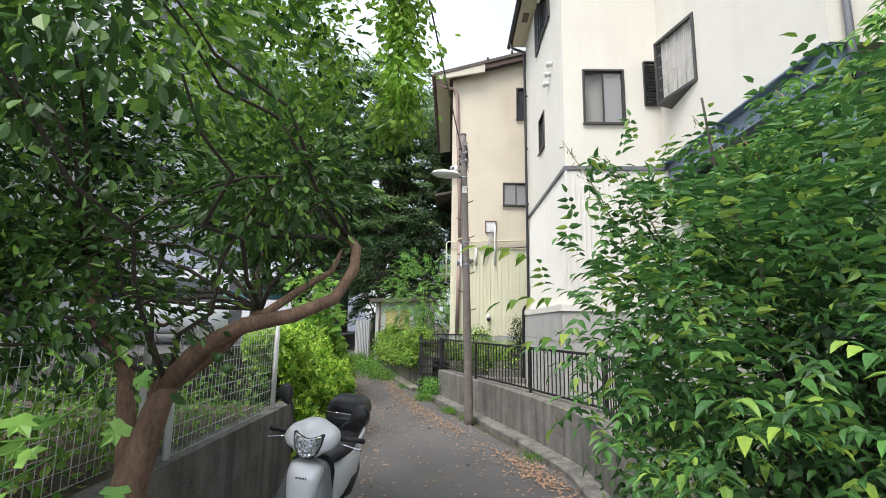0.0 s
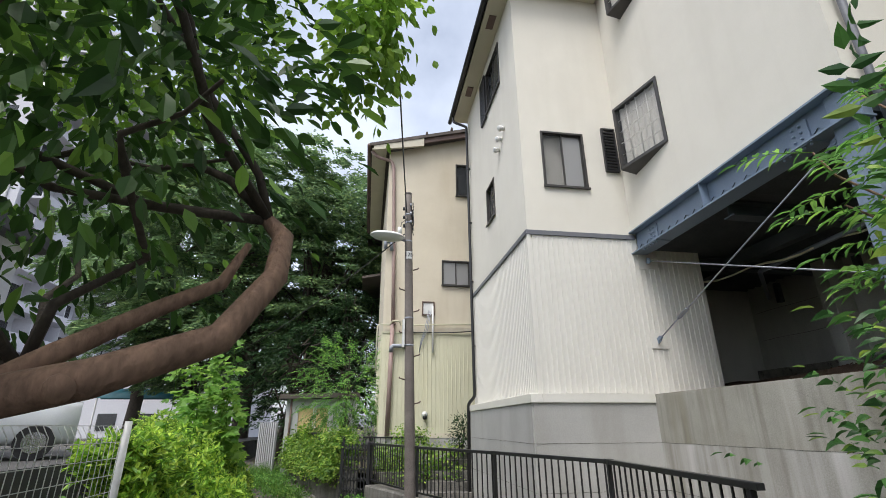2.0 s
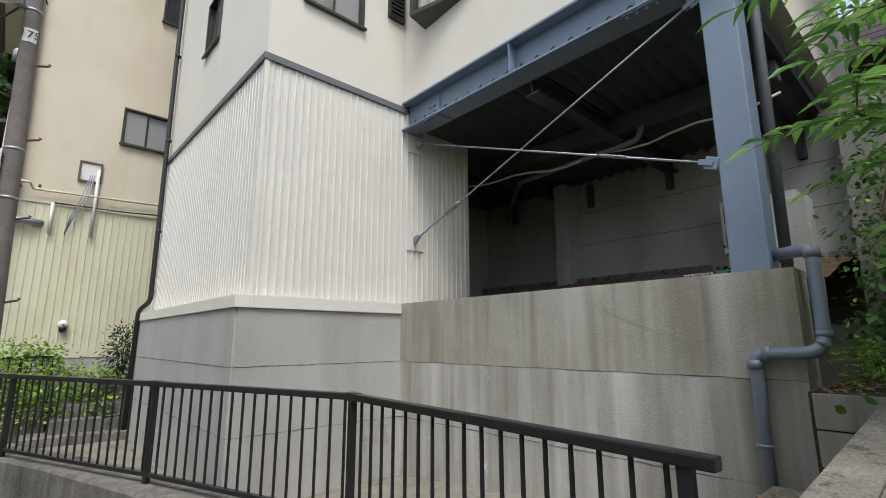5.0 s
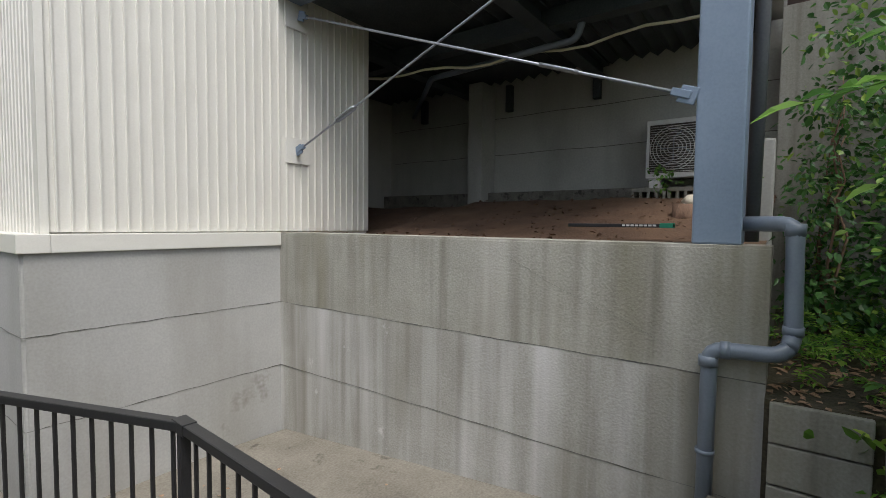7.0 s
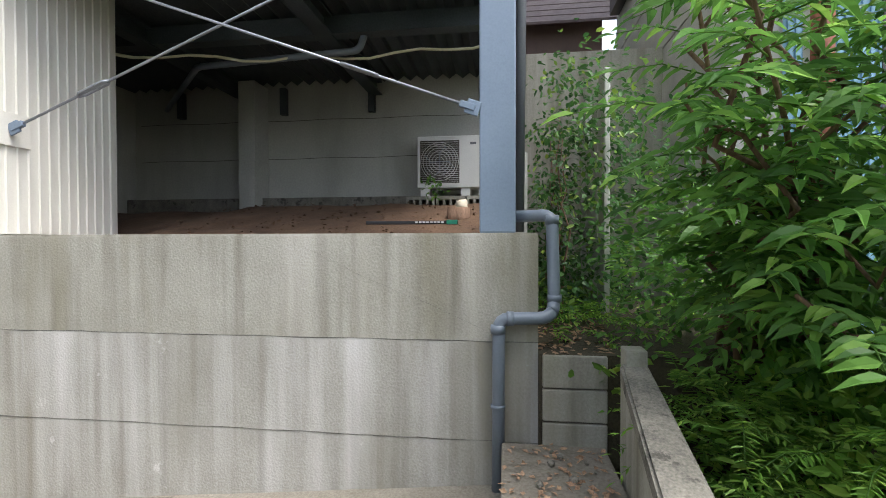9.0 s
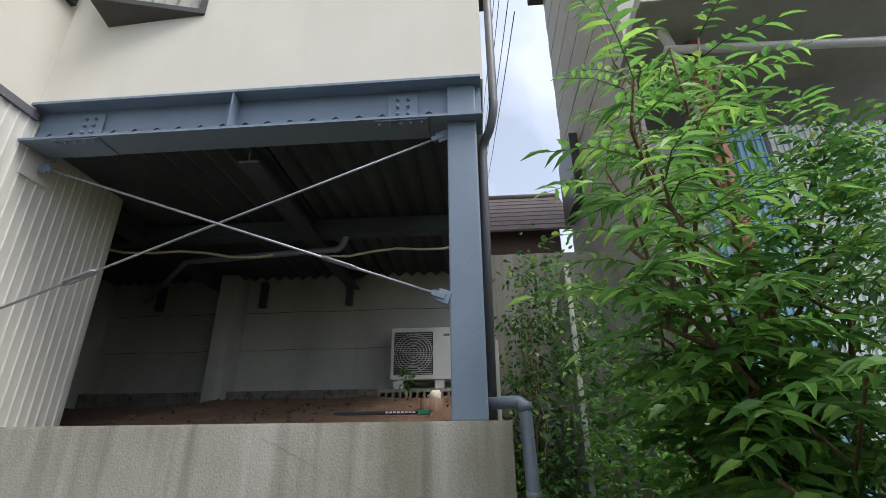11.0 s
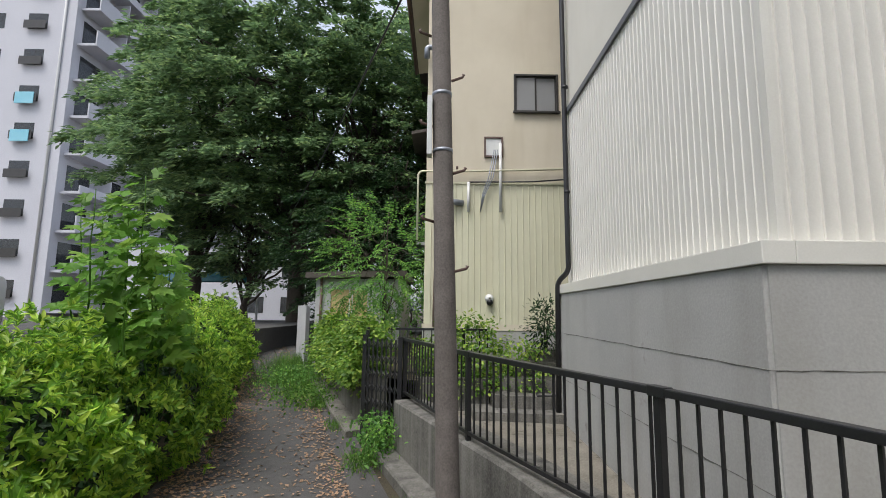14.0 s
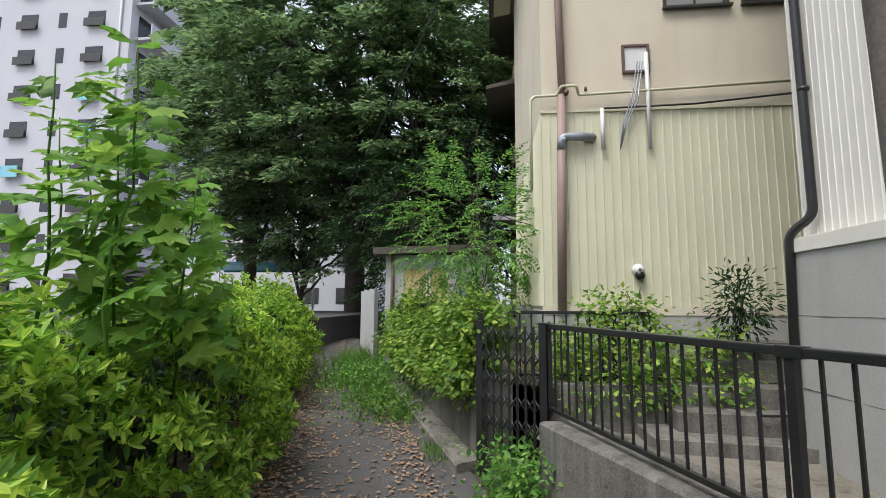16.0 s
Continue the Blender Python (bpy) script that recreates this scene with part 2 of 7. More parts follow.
CONCRETE = surface("weathered concrete", (0.25, 0.24, 0.2), (0.38, 0.37, 0.325), 0.9, 1.6, 70, 0.3,
                   streak=[((0.17, 0.155, 0.10), 0.75, 2.2), ((0.12, 0.11, 0.085), 0.6, 8.0), ((0.48, 0.46, 0.42), 0.55, 5.5)], spots=[((0.10, 0.09, 0.065), 0.70, 30)])
CONCRETE_L = surface("lime-streaked concrete", (0.27, 0.26, 0.225), (0.40, 0.39, 0.355), 0.9, 1.6, 70, 0.3,
                     streak=[((0.22, 0.205, 0.16), 0.8, 2.6), ((0.17, 0.16, 0.13), 0.55, 9.0), ((0.64, 0.63, 0.62), 0.65, 3.4), ((0.58, 0.57, 0.56), 0.4, 9.0)], spots=[((0.12, 0.11, 0.09), 0.70, 30), ((0.58, 0.57, 0.55), 0.66, 5)])
COURT = surface("courtyard concrete", (0.13, 0.115, 0.09), (0.25, 0.23, 0.19), 0.95, 1.8, 60, 0.35, spots=[((0.07, 0.06, 0.045), 0.6, 3.5), ((0.36, 0.34, 0.29), 0.66, 1.4)])
CONCRETE_N = surface("newer concrete", (0.34, 0.338, 0.32), (0.43, 0.425, 0.405), 0.9, 1.1, 60, 0.15, streak=[((0.25, 0.235, 0.2), 0.4, 2.5)], spots=[((0.16, 0.15, 0.13), 0.69, 22), ((0.2, 0.18, 0.15), 0.64, 1.3)])
CONCRETE_D = surface("mossy dark concrete", (0.07, 0.066, 0.057), (0.20, 0.19, 0.168), 0.95, 3.0, 60, 0.4,
                     streak=[((0.035, 0.034, 0.03), 0.75, 6.0), ((0.30, 0.29, 0.27), 0.35, 8.0)], spots=[((0.10, 0.09, 0.03), 0.62, 4)])
BACKWALL = surface("cellar concrete", (0.36, 0.36, 0.335), (0.47, 0.47, 0.435), 0.95, 0.9, 40, 0.2, streak=[((0.2, 0.195, 0.17), 0.5, 1.6)])
COPING = surface("weathered coping concrete", (0.085, 0.08, 0.07), (0.25, 0.235, 0.20), 0.97, 6, 90, 0.7, spots=[((0.05, 0.048, 0.04), 0.56, 9)])
ASPHALT = surface("worn asphalt", (0.06, 0.058, 0.056), (0.112, 0.108, 0.104), 0.93, 0.8, 130, 0.6, spots=[((0.21, 0.2, 0.175), 0.64, 80), ((0.10, 0.085, 0.065), 0.6, 1.1)])
EARTH = surface("brown earth", (0.075, 0.042, 0.025), (0.17, 0.10, 0.06), 1.0, 3, 60, 0.8)
SOIL = surface("dark soil", (0.03, 0.025, 0.016), (0.09, 0.075, 0.045), 1.0, 4, 60, 0.8)
LITTER = surface("dry fallen leaves", (0.17, 0.095, 0.055), (0.46, 0.31, 0.20), 0.9, 25, 120, 0.2)
BARK = surface("warm bark", (0.10, 0.06, 0.04), (0.27, 0.165, 0.11), 0.9, 7, 60, 0.8, stretch=(1, 1, 0.4))
BARK_D = surface("dark bark", (0.035, 0.028, 0.022), (0.09, 0.072, 0.055), 0.95, 5, 50, 0.8, stretch=(1, 1, 0.3))
POLE = surface("weathered pole", (0.10, 0.085, 0.075), (0.19, 0.165, 0.15), 0.85, 4, 80, 0.25, streak=[((0.21, 0.19, 0.17), 0.4, 9.0)])
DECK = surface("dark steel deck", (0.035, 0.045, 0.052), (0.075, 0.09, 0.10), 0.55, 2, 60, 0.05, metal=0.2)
ROOF = surface("dark roof", (0.035, 0.035, 0.04), (0.07, 0.07, 0.075), 0.7, 3, 60, 0.2)
ROOF_B = surface("brown roof", (0.06, 0.05, 0.042), (0.12, 0.10, 0.085), 0.8, 3, 60, 0.2)
SOFFIT = surface("pale soffit board", (0.52, 0.48, 0.38), (0.60, 0.56, 0.45), 0.8, 2, 60, 0.05)
WHITE = surface("white enamel", (0.62, 0.62, 0.6), (0.72, 0.72, 0.7), 0.4, 3, 80, 0.03, streak=[((0.5, 0.47, 0.42), 0.3, 8.0)])
PALE = surface("pale grey plaster", (0.40, 0.40, 0.40), (0.48, 0.48, 0.48), 0.9, 0.4, 20, 0.05)
BLUEWHITE = surface("pale facade paint", (0.50, 0.50, 0.54), (0.58, 0.58, 0.62), 0.85, 0.2, 10, 0.03)
# Interior darkness as a colour, for unlit rooms and the fan opening.
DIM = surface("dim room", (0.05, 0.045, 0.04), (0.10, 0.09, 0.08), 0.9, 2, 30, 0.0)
CURTAIN = surface("pale curtain", (0.56, 0.53, 0.47), (0.74, 0.71, 0.65), 0.95, 6, 60, 0.3, stretch=(6, 6, 0.6))
PINKISH = surface("faded pinkish brown pipe", (0.24, 0.16, 0.14), (0.36, 0.26, 0.23), 0.6, 3, 80, 0.05)
GLASS = glass("window glass", (0.10, 0.11, 0.12), 0.04, 0.22)
GLASS_D = glass("dark window glass", (0.05, 0.055, 0.06), 0.05, 0.75)
FROST = glass("frosted glass", (0.33, 0.33, 0.33), 0.35, 0.8)


# ---- ground, road and walls ----
def ground_z(y):
    if y < 11:
        return -0.32
    if y < 20:
        return -0.32 + 0.062 * (y - 11)
    return 0.238 + 0.016 * min(y - 20, 40)


def sheet(name, xs, ys, height, material, label="", kind="structure", category=""):
    vs = [(x, y, height(x, y)) for y in ys for x in xs]
    w = len(xs)
    fs = [(j * w + i, j * w + i + 1, (j + 1) * w + i + 1, (j + 1) * w + i) for j in range(len(ys) - 1) for i in range(w - 1)]
    return tagged(part_mesh(name, vs, fs, material, None, label, True), label, category or name, "", kind)


far = [-900, -300, -100, -60, -40]
sheet("ground", far + list(range(-30, 31, 3)) + [40, 60, 100, 300, 900], far + list(np.arange(-30, 46, 1.5)) + [60, 100, 300, 900],
      lambda x, y: ground_z(y) - 0.03, SOIL, "dark soil ground around the houses", category="ground")


def road_left(y):
    return -2.05 if y < 7 else -2.05 - 0.12 * (y - 7) - 0.0135 * (y - 7) ** 2


def road_right(y):
    return 1.75 if y < 5 else (1.75 - 0.36 * (y - 5) if y < 15.5 else -2.03 - 0.42 * (y - 15.5))


rows = [-8 + 0.4 * i for i in range(105)]
vs, fs = [], []
for j, y in enumerate(rows):
    a, b = road_left(y), max(road_right(y), road_left(y) + 1.7)
    for i in range(9):
        x = a + (b - a) * i / 8
        vs.append((x, y, ground_z(y) + 0.012 * math.sin(i / 8 * math.pi) + 0.006 * noise.noise((x * 2, y * 2, 0))))
for j in range(len(rows) - 1):
    for i in range(8):
        k = j * 9 + i
        fs.append((k, k + 1, k + 10, k + 9))
tagged(part_mesh("road", vs, fs, ASPHALT, None, "", True), "narrow worn dark asphalt lane with fallen leaves", "road", "", "structure")

# retaining wall under the railing, its line in plan, from the gate to the camera's end
FACE = [(-0.45, 12.06), (0.61, 9.5), (1.10, 8.01), (1.46, 6.7), (1.52, 6.3), (1.5, 4.3)]
BACK = [(-0.08, 12.16), (0.97, 9.62), (1.45, 8.15), (1.92, 6.75), (1.93, 6.3), (1.92, 4.3)]


def wall_along(name, face, back, z0, z1, material, label, category):
    bm = bmesh.new()
    n = len(face)
    ring = []
    for (fx, fy), (bx, by) in zip(face, back):
        top = z1(fy) if callable(z1) else z1
        ring.append([bm.verts.new(p) for p in ((fx, fy, z0), (fx, fy, top - 0.02), (fx + 0.02, fy, top), (bx, by, top), (bx, by, z0))])
    for a, b in zip(ring, ring[1:]):
        for k in range(5):
            bm.faces.new((a[k], b[k], b[(k + 1) % 5], a[(k + 1) % 5]))
    bm.faces.new(ring[0])
    bm.faces.new(ring[-1][::-1])
    return tagged(part(name, bm, material), label, category, "", "structure")


wall_along("wall_roadside", FACE, BACK, -0.5, 0.385, CONCRETE_D, "low dark mossy concrete retaining wall", "wall")
kerb_face = [(x - 0.24, y - 0.10) for x, y in FACE]
kerb_back = [(x - 0.005, y) for x, y in FACE]
wall_along("kerb", kerb_face, kerb_back, -0.5, lambda y: ground_z(y) + 0.08, CONCRETE_D, "weathered concrete kerb below the wall", "kerb")
wall_along("wall_garden", [(-0.92, 12.75), (-1.75, 14.7), (-2.62, 16.85)], [(-0.62, 12.8), (-1.45, 14.85), (-2.35, 16.95)], -0.5, lambda y: 0.6 + 0.03 * (y - 12.7), CONCRETE_D, "low dark concrete garden wall with ivy hanging over", "wall")
wall_along("kerb_garden", [(-1.14, 12.6), (-1.98, 14.6), (-2.85, 16.7)], [(-0.925, 12.75), (-1.755, 14.7), (-2.625, 16.85)], -0.5, lambda y: ground_z(y) + 0.09, COPING, "weathered kerb with weeds", "kerb")
# garden soil behind that wall
part_mesh("soil_bed", [(-0.62, 12.8, 0.55), (-2.35, 16.95, 0.65), (-2.4, 24, 0.7), (-0.2, 24, 0.7), (-0.2, 14.1, 0.55), (-0.2, 12.9, 0.5)], [(0, 1, 2, 3, 4, 5)][::-1], SOIL)
tagged(bpy.data.objects["soil_bed"], "planted garden bed of dark soil", "garden bed", "", "structure")

# courtyard floor
cf = lambda x, y: 0.012 + (0.10 * (8.4 - y) if y < 8.4 else 0.012 * (y - 8.4)) + 0.006 * noise.noise((x * 3, y * 3, 2))
xs = [-0.1 + 0.25 * i for i in range(16)]
ys = [4.3 + 0.25 * i for i in range(36)]
vs, fs = [], []
for y in ys:
    lo = 1.9 if y < 6.7 else (1.9 - 0.38 * (y - 6.7))
    hi = 3.62 if y < 8.5 else 1.75
    for i in range(12):
        x = lo + (hi - lo) * i / 11
        vs.append((x, y, cf(x, y)))
for j in range(len(ys) - 1):
    for i in range(11):
        k = j * 12 + i
        fs.append((k, k + 1, k + 13, k + 12))
tagged(part_mesh("courtyard_floor", vs, fs, COURT, None, "", True), "sloping stained concrete courtyard floor", "floor", "", "structure")

# side steps and the sloping wall beside them
ramp = thing("sloping_wall", (2.6, 4.2, 0.4), "sloping coarse concrete side wall with a weathered coping", "wall", "", "structure")
bm = prism(bmesh.new(), [(1.64, 4.3), (3.1, 4.19), (3.1, 4.28), (1.64, 4.45)], -0.4, [0.86, 1.13, 1.13, 0.86])
part("wall", bm, CONCRETE, ramp)
box_part("end_post", (3.101, 3.22, 4.18, 4.28, 0.0, 1.28), CONCRETE, ramp, "upright concrete end of the wall", 0.01)
bm = prism(bmesh.new(), [(1.6, 4.28), (3.14, 4.17), (3.14, 4.30), (1.6, 4.47)], [0.85, 1.13, 1.13, 0.85], [0.93, 1.21, 1.21, 0.93])
bmesh.ops.bevel(bm, geom=list(bm.edges), offset=0.012, segments=2, affect="EDGES")
part("coping", bm, COPING, ramp, "coarse pitted coping")
box_part("landing", (2.75, 3.47, 4.3, 4.87, 0.1, 0.655), COURT, None, bevel=0.012)
tagged(bpy.data.objects["landing"], "concrete landing strewn with rubble and leaves", "landing", "", "structure")
blocks = thing("block_steps", (3.5, 4.47, 0.66), "stacked grey concrete blocks at the end of the wall", "blocks")
for k, (x0, z0) in enumerate(((3.47, 0.62), (3.472, 0.785), (3.47, 0.975))):
    box_part("block", (x0, 3.75, 4.285, 4.64, z0, z0 + (0.155 if k == 0 else 0.182)), CONCRETE, blocks, bevel=0.008)
tagged(box_part("soil_slope", (3.5, 6.5, 2.6, 4.66, 0.2, 1.16), SOIL), "dark bare slope behind the blocks", "soil", "", "structure")

# ---- white house ----
house = thing("house", (4.5, 9, 0), "three-storey cream house on a tall concrete base", "house")
WX, SY, NY, MX, MY = 1.86, 8.43, 12.5, 3.63, 4.72
RX = 3.56
WIN_W = [(10.15, 10.78, 5.37, 6.2), (9.38, 10.42, 7.95, 9.0)]
part("wall", wall_with_holes(bmesh.new(), "x", WX, WX + 0.15, SY, NY, 4.29, 9.32, WIN_W), STUCCO, house, "cream stucco west wall")
WIN_S = [(2.215, 2.985, 5.11, 6.175)]
part("wall", wall_with_holes(bmesh.new(), "y", SY, SY + 0.15, WX + 0.15, MX, 4.29, 9.6, WIN_S), STUCCO, house, "cream stucco side wall")
part("wall", wall_with_holes(bmesh.new(), "x", MX, MX + 0.15, MY, SY + 0.15, 4.36, 12.2, [(7.2, 8.02, 5.3, 6.35), (6.95, 7.8, 8.2, 9.3)]), STUCCO, house, "cream stucco front wall")
part("wall", wall_with_holes(bmesh.new(), "y", MY, MY + 0.15, MX + 0.15, 9.5, 4.36, 12.2, []), STUCCO, house)
part("wall", wall_with_holes(bmesh.new(), "y", NY - 0.15, NY, WX + 0.15, 9.5, 4.29, 9.32, []), STUCCO, house)
part("wall", wall_with_holes(bmesh.new(), "x", 9.35, 9.5, MY + 0.15, NY - 0.15, 0, 12.2, []), STUCCO, house)
# ribbed sheeting, its backing and trims
part("backing", wall_with_holes(bmesh.new(), "x", WX + 0.02, WX + 0.15, SY + 0.03, NY, 1.74, 4.28, []), FLASH, house)
part("backing", wall_with_holes(bmesh.new(), "y", SY + 0.02, SY + 0.15, WX + 0.15, 4.74, 1.74, 4.28, []), FLASH, house)
ribbed("cladding", (WX, SY), (WX, NY), 1.84, 4.24, (-1, 0), 0.083, 0.007, 0.80, SHEET, house, "white ribbed metal cladding")
ribbed("cladding", (WX, SY), (4.75, SY), 1.86, 4.24, (0, -1), 0.083, 0.014, 0.80, SHEET, house, "white ribbed metal cladding")
ribbed("cladding", (4.75, SY), (4.75, 10.4), 1.86, 4.24, (1, 0), 0.083, 0.014, 0.80, SHEET, house)
box_part("corner_strip", (WX - 0.016, WX + 0.03, SY - 0.018, SY + 0.03, 1.85, 4.24), FLASH, house)
box_part("trim", (WX - 0.03, WX - 0.001, SY - 0.03, NY, 4.235, 4.31), TRIM, house, "slate grey trim strip", 0.004)
box_part("trim", (WX - 0.001, MX + 0.02, SY - 0.03, SY - 0.001, 4.235, 4.31), TRIM, house, "slate grey trim strip", 0.004)
bm = box(bmesh.new(), 1.71, WX + 0.02, SY - 0.085, NY, 1.73, 1.85, 0.006)
part("flashing", bm, FLASH, house, "white flashing ledge")
part("flashing", box(bmesh.new(), WX + 0.021, RX - 0.005, SY - 0.085, SY + 0.02, 1.73, 1.85, 0.006), FLASH, house, "white flashing ledge")
# concrete base
bm = prism(bmesh.new(), [(1.73, SY - 0.06), (MX + 0.1, SY - 0.06), (MX + 0.1, SY + 0.2), (2.0, SY + 0.2), (2.0, NY - 0.02), (1.73, NY - 0.02)], -0.1, 1.728)
bmesh.ops.bevel(bm, geom=[e for e in bm.edges if abs(e.verts[0].co.z - e.verts[1].co.z) > 1], offset=0.02, segments=3, affect="EDGES")
part("base", bm, CONCRETE_N, house, "smooth grey concrete base")
for z0, z1, e, mat, label in ((-0.1, 0.619, 0.0, CONCRETE_L, "lime-streaked lower pour of the retaining wall"), (0.621, 1.209, 0.001, CONCRETE_L, "lime-streaked middle pour of the retaining wall"), (1.211, 1.85, 0.0015, CONCRETE, "greenish weathered upper pour of the retaining wall")):
    bm = prism(bmesh.new(), [(RX - e, 4.66 - e), (MX + 0.25, 4.66 - e), (MX + 0.25, SY + 0.1), (RX - e, SY + 0.1)], z0, z1)
    if z1 > 1.5:
        bmesh.ops.bevel(bm, geom=[g for g in bm.edges if g.calc_length() > 1 and g.verts[0].co.z > 1.5 and g.verts[1].co.z > 1.5], offset=0.014, segments=2, affect="EDGES")
    part("retaining_wall", bm, mat, house, label)
# hairline crack running down across the upper pour
crng = random.Random(12)
tubes("crack", [([(RX - 0.004, 6.1 - 0.11 * i, 1.77 - 0.048 * i + crng.uniform(-0.012, 0.012)) for i in range(11)], [0.0007] * 11)], CONCRETE_D, house, seg=4)
# pour joints: raised ragged seams
for z in (1.21, 0.62):
    for a, b, along in (((RX - 0.004), 4.67, "y"), ((SY - 0.064), 1.74, "x"), (1.726, SY, "w")):
        rng = random.Random(int(z * 100) + len(along))
        pts = []
        lo, hi = (4.66, SY - 0.06) if along == "y" else ((1.73, RX) if along == "x" else (SY - 0.06, NY - 0.05))
        n = 26
        for i in range(n + 1):
            u = lo + (hi - lo) * i / n
            zz = z + rng.uniform(-0.004, 0.004)
            pts.append((RX - 0.001, u, zz) if along == "y" else ((u, SY - 0.061, zz) if along == "x" else (1.729, u, zz)))
        tubes("joint", [(pts, [rng.choice((0.0015, 0.0025, 0.004)) for _ in pts])], CONCRETE_D, house, seg=5)
# roof
def slab(bm, corners, thick):
    lo = [bm.verts.new(c) for c in corners]
    hi = [bm.verts.new((c[0], c[1], c[2] + thick)) for c in corners]
    bm.faces.new(lo[::-1])
    bm.faces.new(hi)
    for i in range(len(lo)):
        j = (i + 1) % len(lo)
        bm.faces.new((lo[i], lo[j], hi[j], hi[i]))
    return bm


part("soffit", slab(bmesh.new(), [(1.5, 8.1, 9.3), (3.59, 8.1, 9.3), (3.59, 12.7, 9.3), (1.5, 12.7, 9.3)], 0.06), SOFFIT, house, "cream boxed eaves")
part("roof", slab(bmesh.new(), [(1.42, 8.02, 9.37), (3.59, 8.02, 10.25), (3.59, 12.78, 10.25), (1.42, 12.78, 9.37)], 0.12), ROOF, house, "dark sloping roof")
part("gable", prism(bmesh.new(), [(1.55, 8.13), (3.59, 8.13), (3.59, 8.2), (1.55, 8.2)], 9.362, [9.42, 10.24, 10.24, 9.42]), STUCCO, house)
part("soffit_vent", box(bmesh.new(), 1.6, 1.75, 9.0, 9.35, 9.28, 9.30, 0.003), BROWN, house, "brown soffit vent")
copy = box_part("soffit_vent", (1.6, 1.75, 11.2, 11.55, 9.28, 9.30), BROWN, house, "brown soffit vent", 0.003)
tubes("gutter", [([(1.42, 8.0, 9.36), (1.42, 12.8, 9.34)], 0.055)], BLACK, house, "black gutter")
tubes("downpipe", [(bent([(1.45, 12.45, 9.3), (1.45, 12.42, 9.1), (1.78, 12.3, 8.9), (1.80, 12.27, 2.02), (1.69, 12.42, 1.89), (1.69, 12.5, 0.05)], 0.08), 0.036)], BLACK, house, "black downpipe with an offset")
for z in (7.6, 6.1, 4.6, 3.1):
    tubes("pipe_bracket", [([(1.805, 12.27, z - 0.015), (1.805, 12.27, z + 0.015)], 0.045)], BLACK, house)
part("main_roof", slab(bmesh.new(), [(3.2, 4.3, 12.2), (9.8, 4.3, 12.2), (9.8, 13, 12.2), (3.2, 13, 12.2)], 0.2), ROOF, house)
box_part("upper_wall", (3.63, 3.75, 8.585, 12.6, 9.4, 12.2), STUCCO, house)


def window(owner, axis, at, out, u0, u1, z0, z1, frame_mat, panes, sill=0.0, curtain=None, deep=0.06):
    """A framed sliding window in a wall; panes: materials from u0 to u1; the sheet behind, in DIM, paints an unlit
    room.
    """
    def ext(a0, a1, b0, b1, c0, c1):
        lo, hi = sorted((at + out * a0, at + out * a1))
        return (lo, hi, b0, b1, c0, c1) if axis == "x" else (b0, b1, lo, hi, c0, c1)
    t = 0.035
    bm = bmesh.new()
    for e in (ext(-deep, 0.02, u0, u0 + t, z0, z1), ext(-deep, 0.02, u1 - t, u1, z0, z1), ext(-deep, 0.02, u0 + t, u1 - t, z0, z0 + t), ext(-deep, 0.02, u0 + t, u1 - t, z1 - t, z1)):
        box(bm, *e, bevel=0.003)
    if sill:
        box(bm, *ext(0.02, 0.02 + sill, u0 - 0.02, u1 + 0.02, z0 - 0.02, z0 + 0.012), bevel=0.003)
    w = part("window", bm, frame_mat, owner)
    n = len(panes)
    for i, p in enumerate(panes):
        a = u0 + t + (u1 - u0 - 2 * t) * i / n
        b = u0 + t + (u1 - u0 - 2 * t) * (i + 1) / n
        d = -0.02 - 0.022 * (i % 2)
        box_part("pane", ext(d - 0.004, d, a + 0.012, b - 0.012, z0 + t + 0.012, z1 - t - 0.012), p, w)
        bm = bmesh.new()
        for e in (ext(d - 0.016, d + 0.008, a, a + 0.018, z0 + t, z1 - t), ext(d - 0.016, d + 0.008, b - 0.018, b, z0 + t, z1 - t),
                  ext(d - 0.016, d + 0.008, a + 0.018, b - 0.018, z0 + t, z0 + t + 0.018), ext(d - 0.016, d + 0.008, a + 0.018, b - 0.018, z1 - t - 0.018, z1 - t)):
            box(bm, *e)
        part("sash", bm, frame_mat, w)
    if curtain is not None:
        box_part("curtain", ext(-0.125, -0.12, u0 + 0.01, u1 - 0.01, z0 + 0.01, z1 - 0.01), curtain, w)
    return w


window(house, "y", SY, -1, 2.215, 2.985, 5.11, 6.175, BRONZE, [GLASS, FROST], 0.03, CURTAIN)
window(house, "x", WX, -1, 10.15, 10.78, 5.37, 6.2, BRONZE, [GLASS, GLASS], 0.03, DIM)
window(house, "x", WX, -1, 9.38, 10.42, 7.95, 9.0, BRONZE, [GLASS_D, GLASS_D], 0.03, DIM)
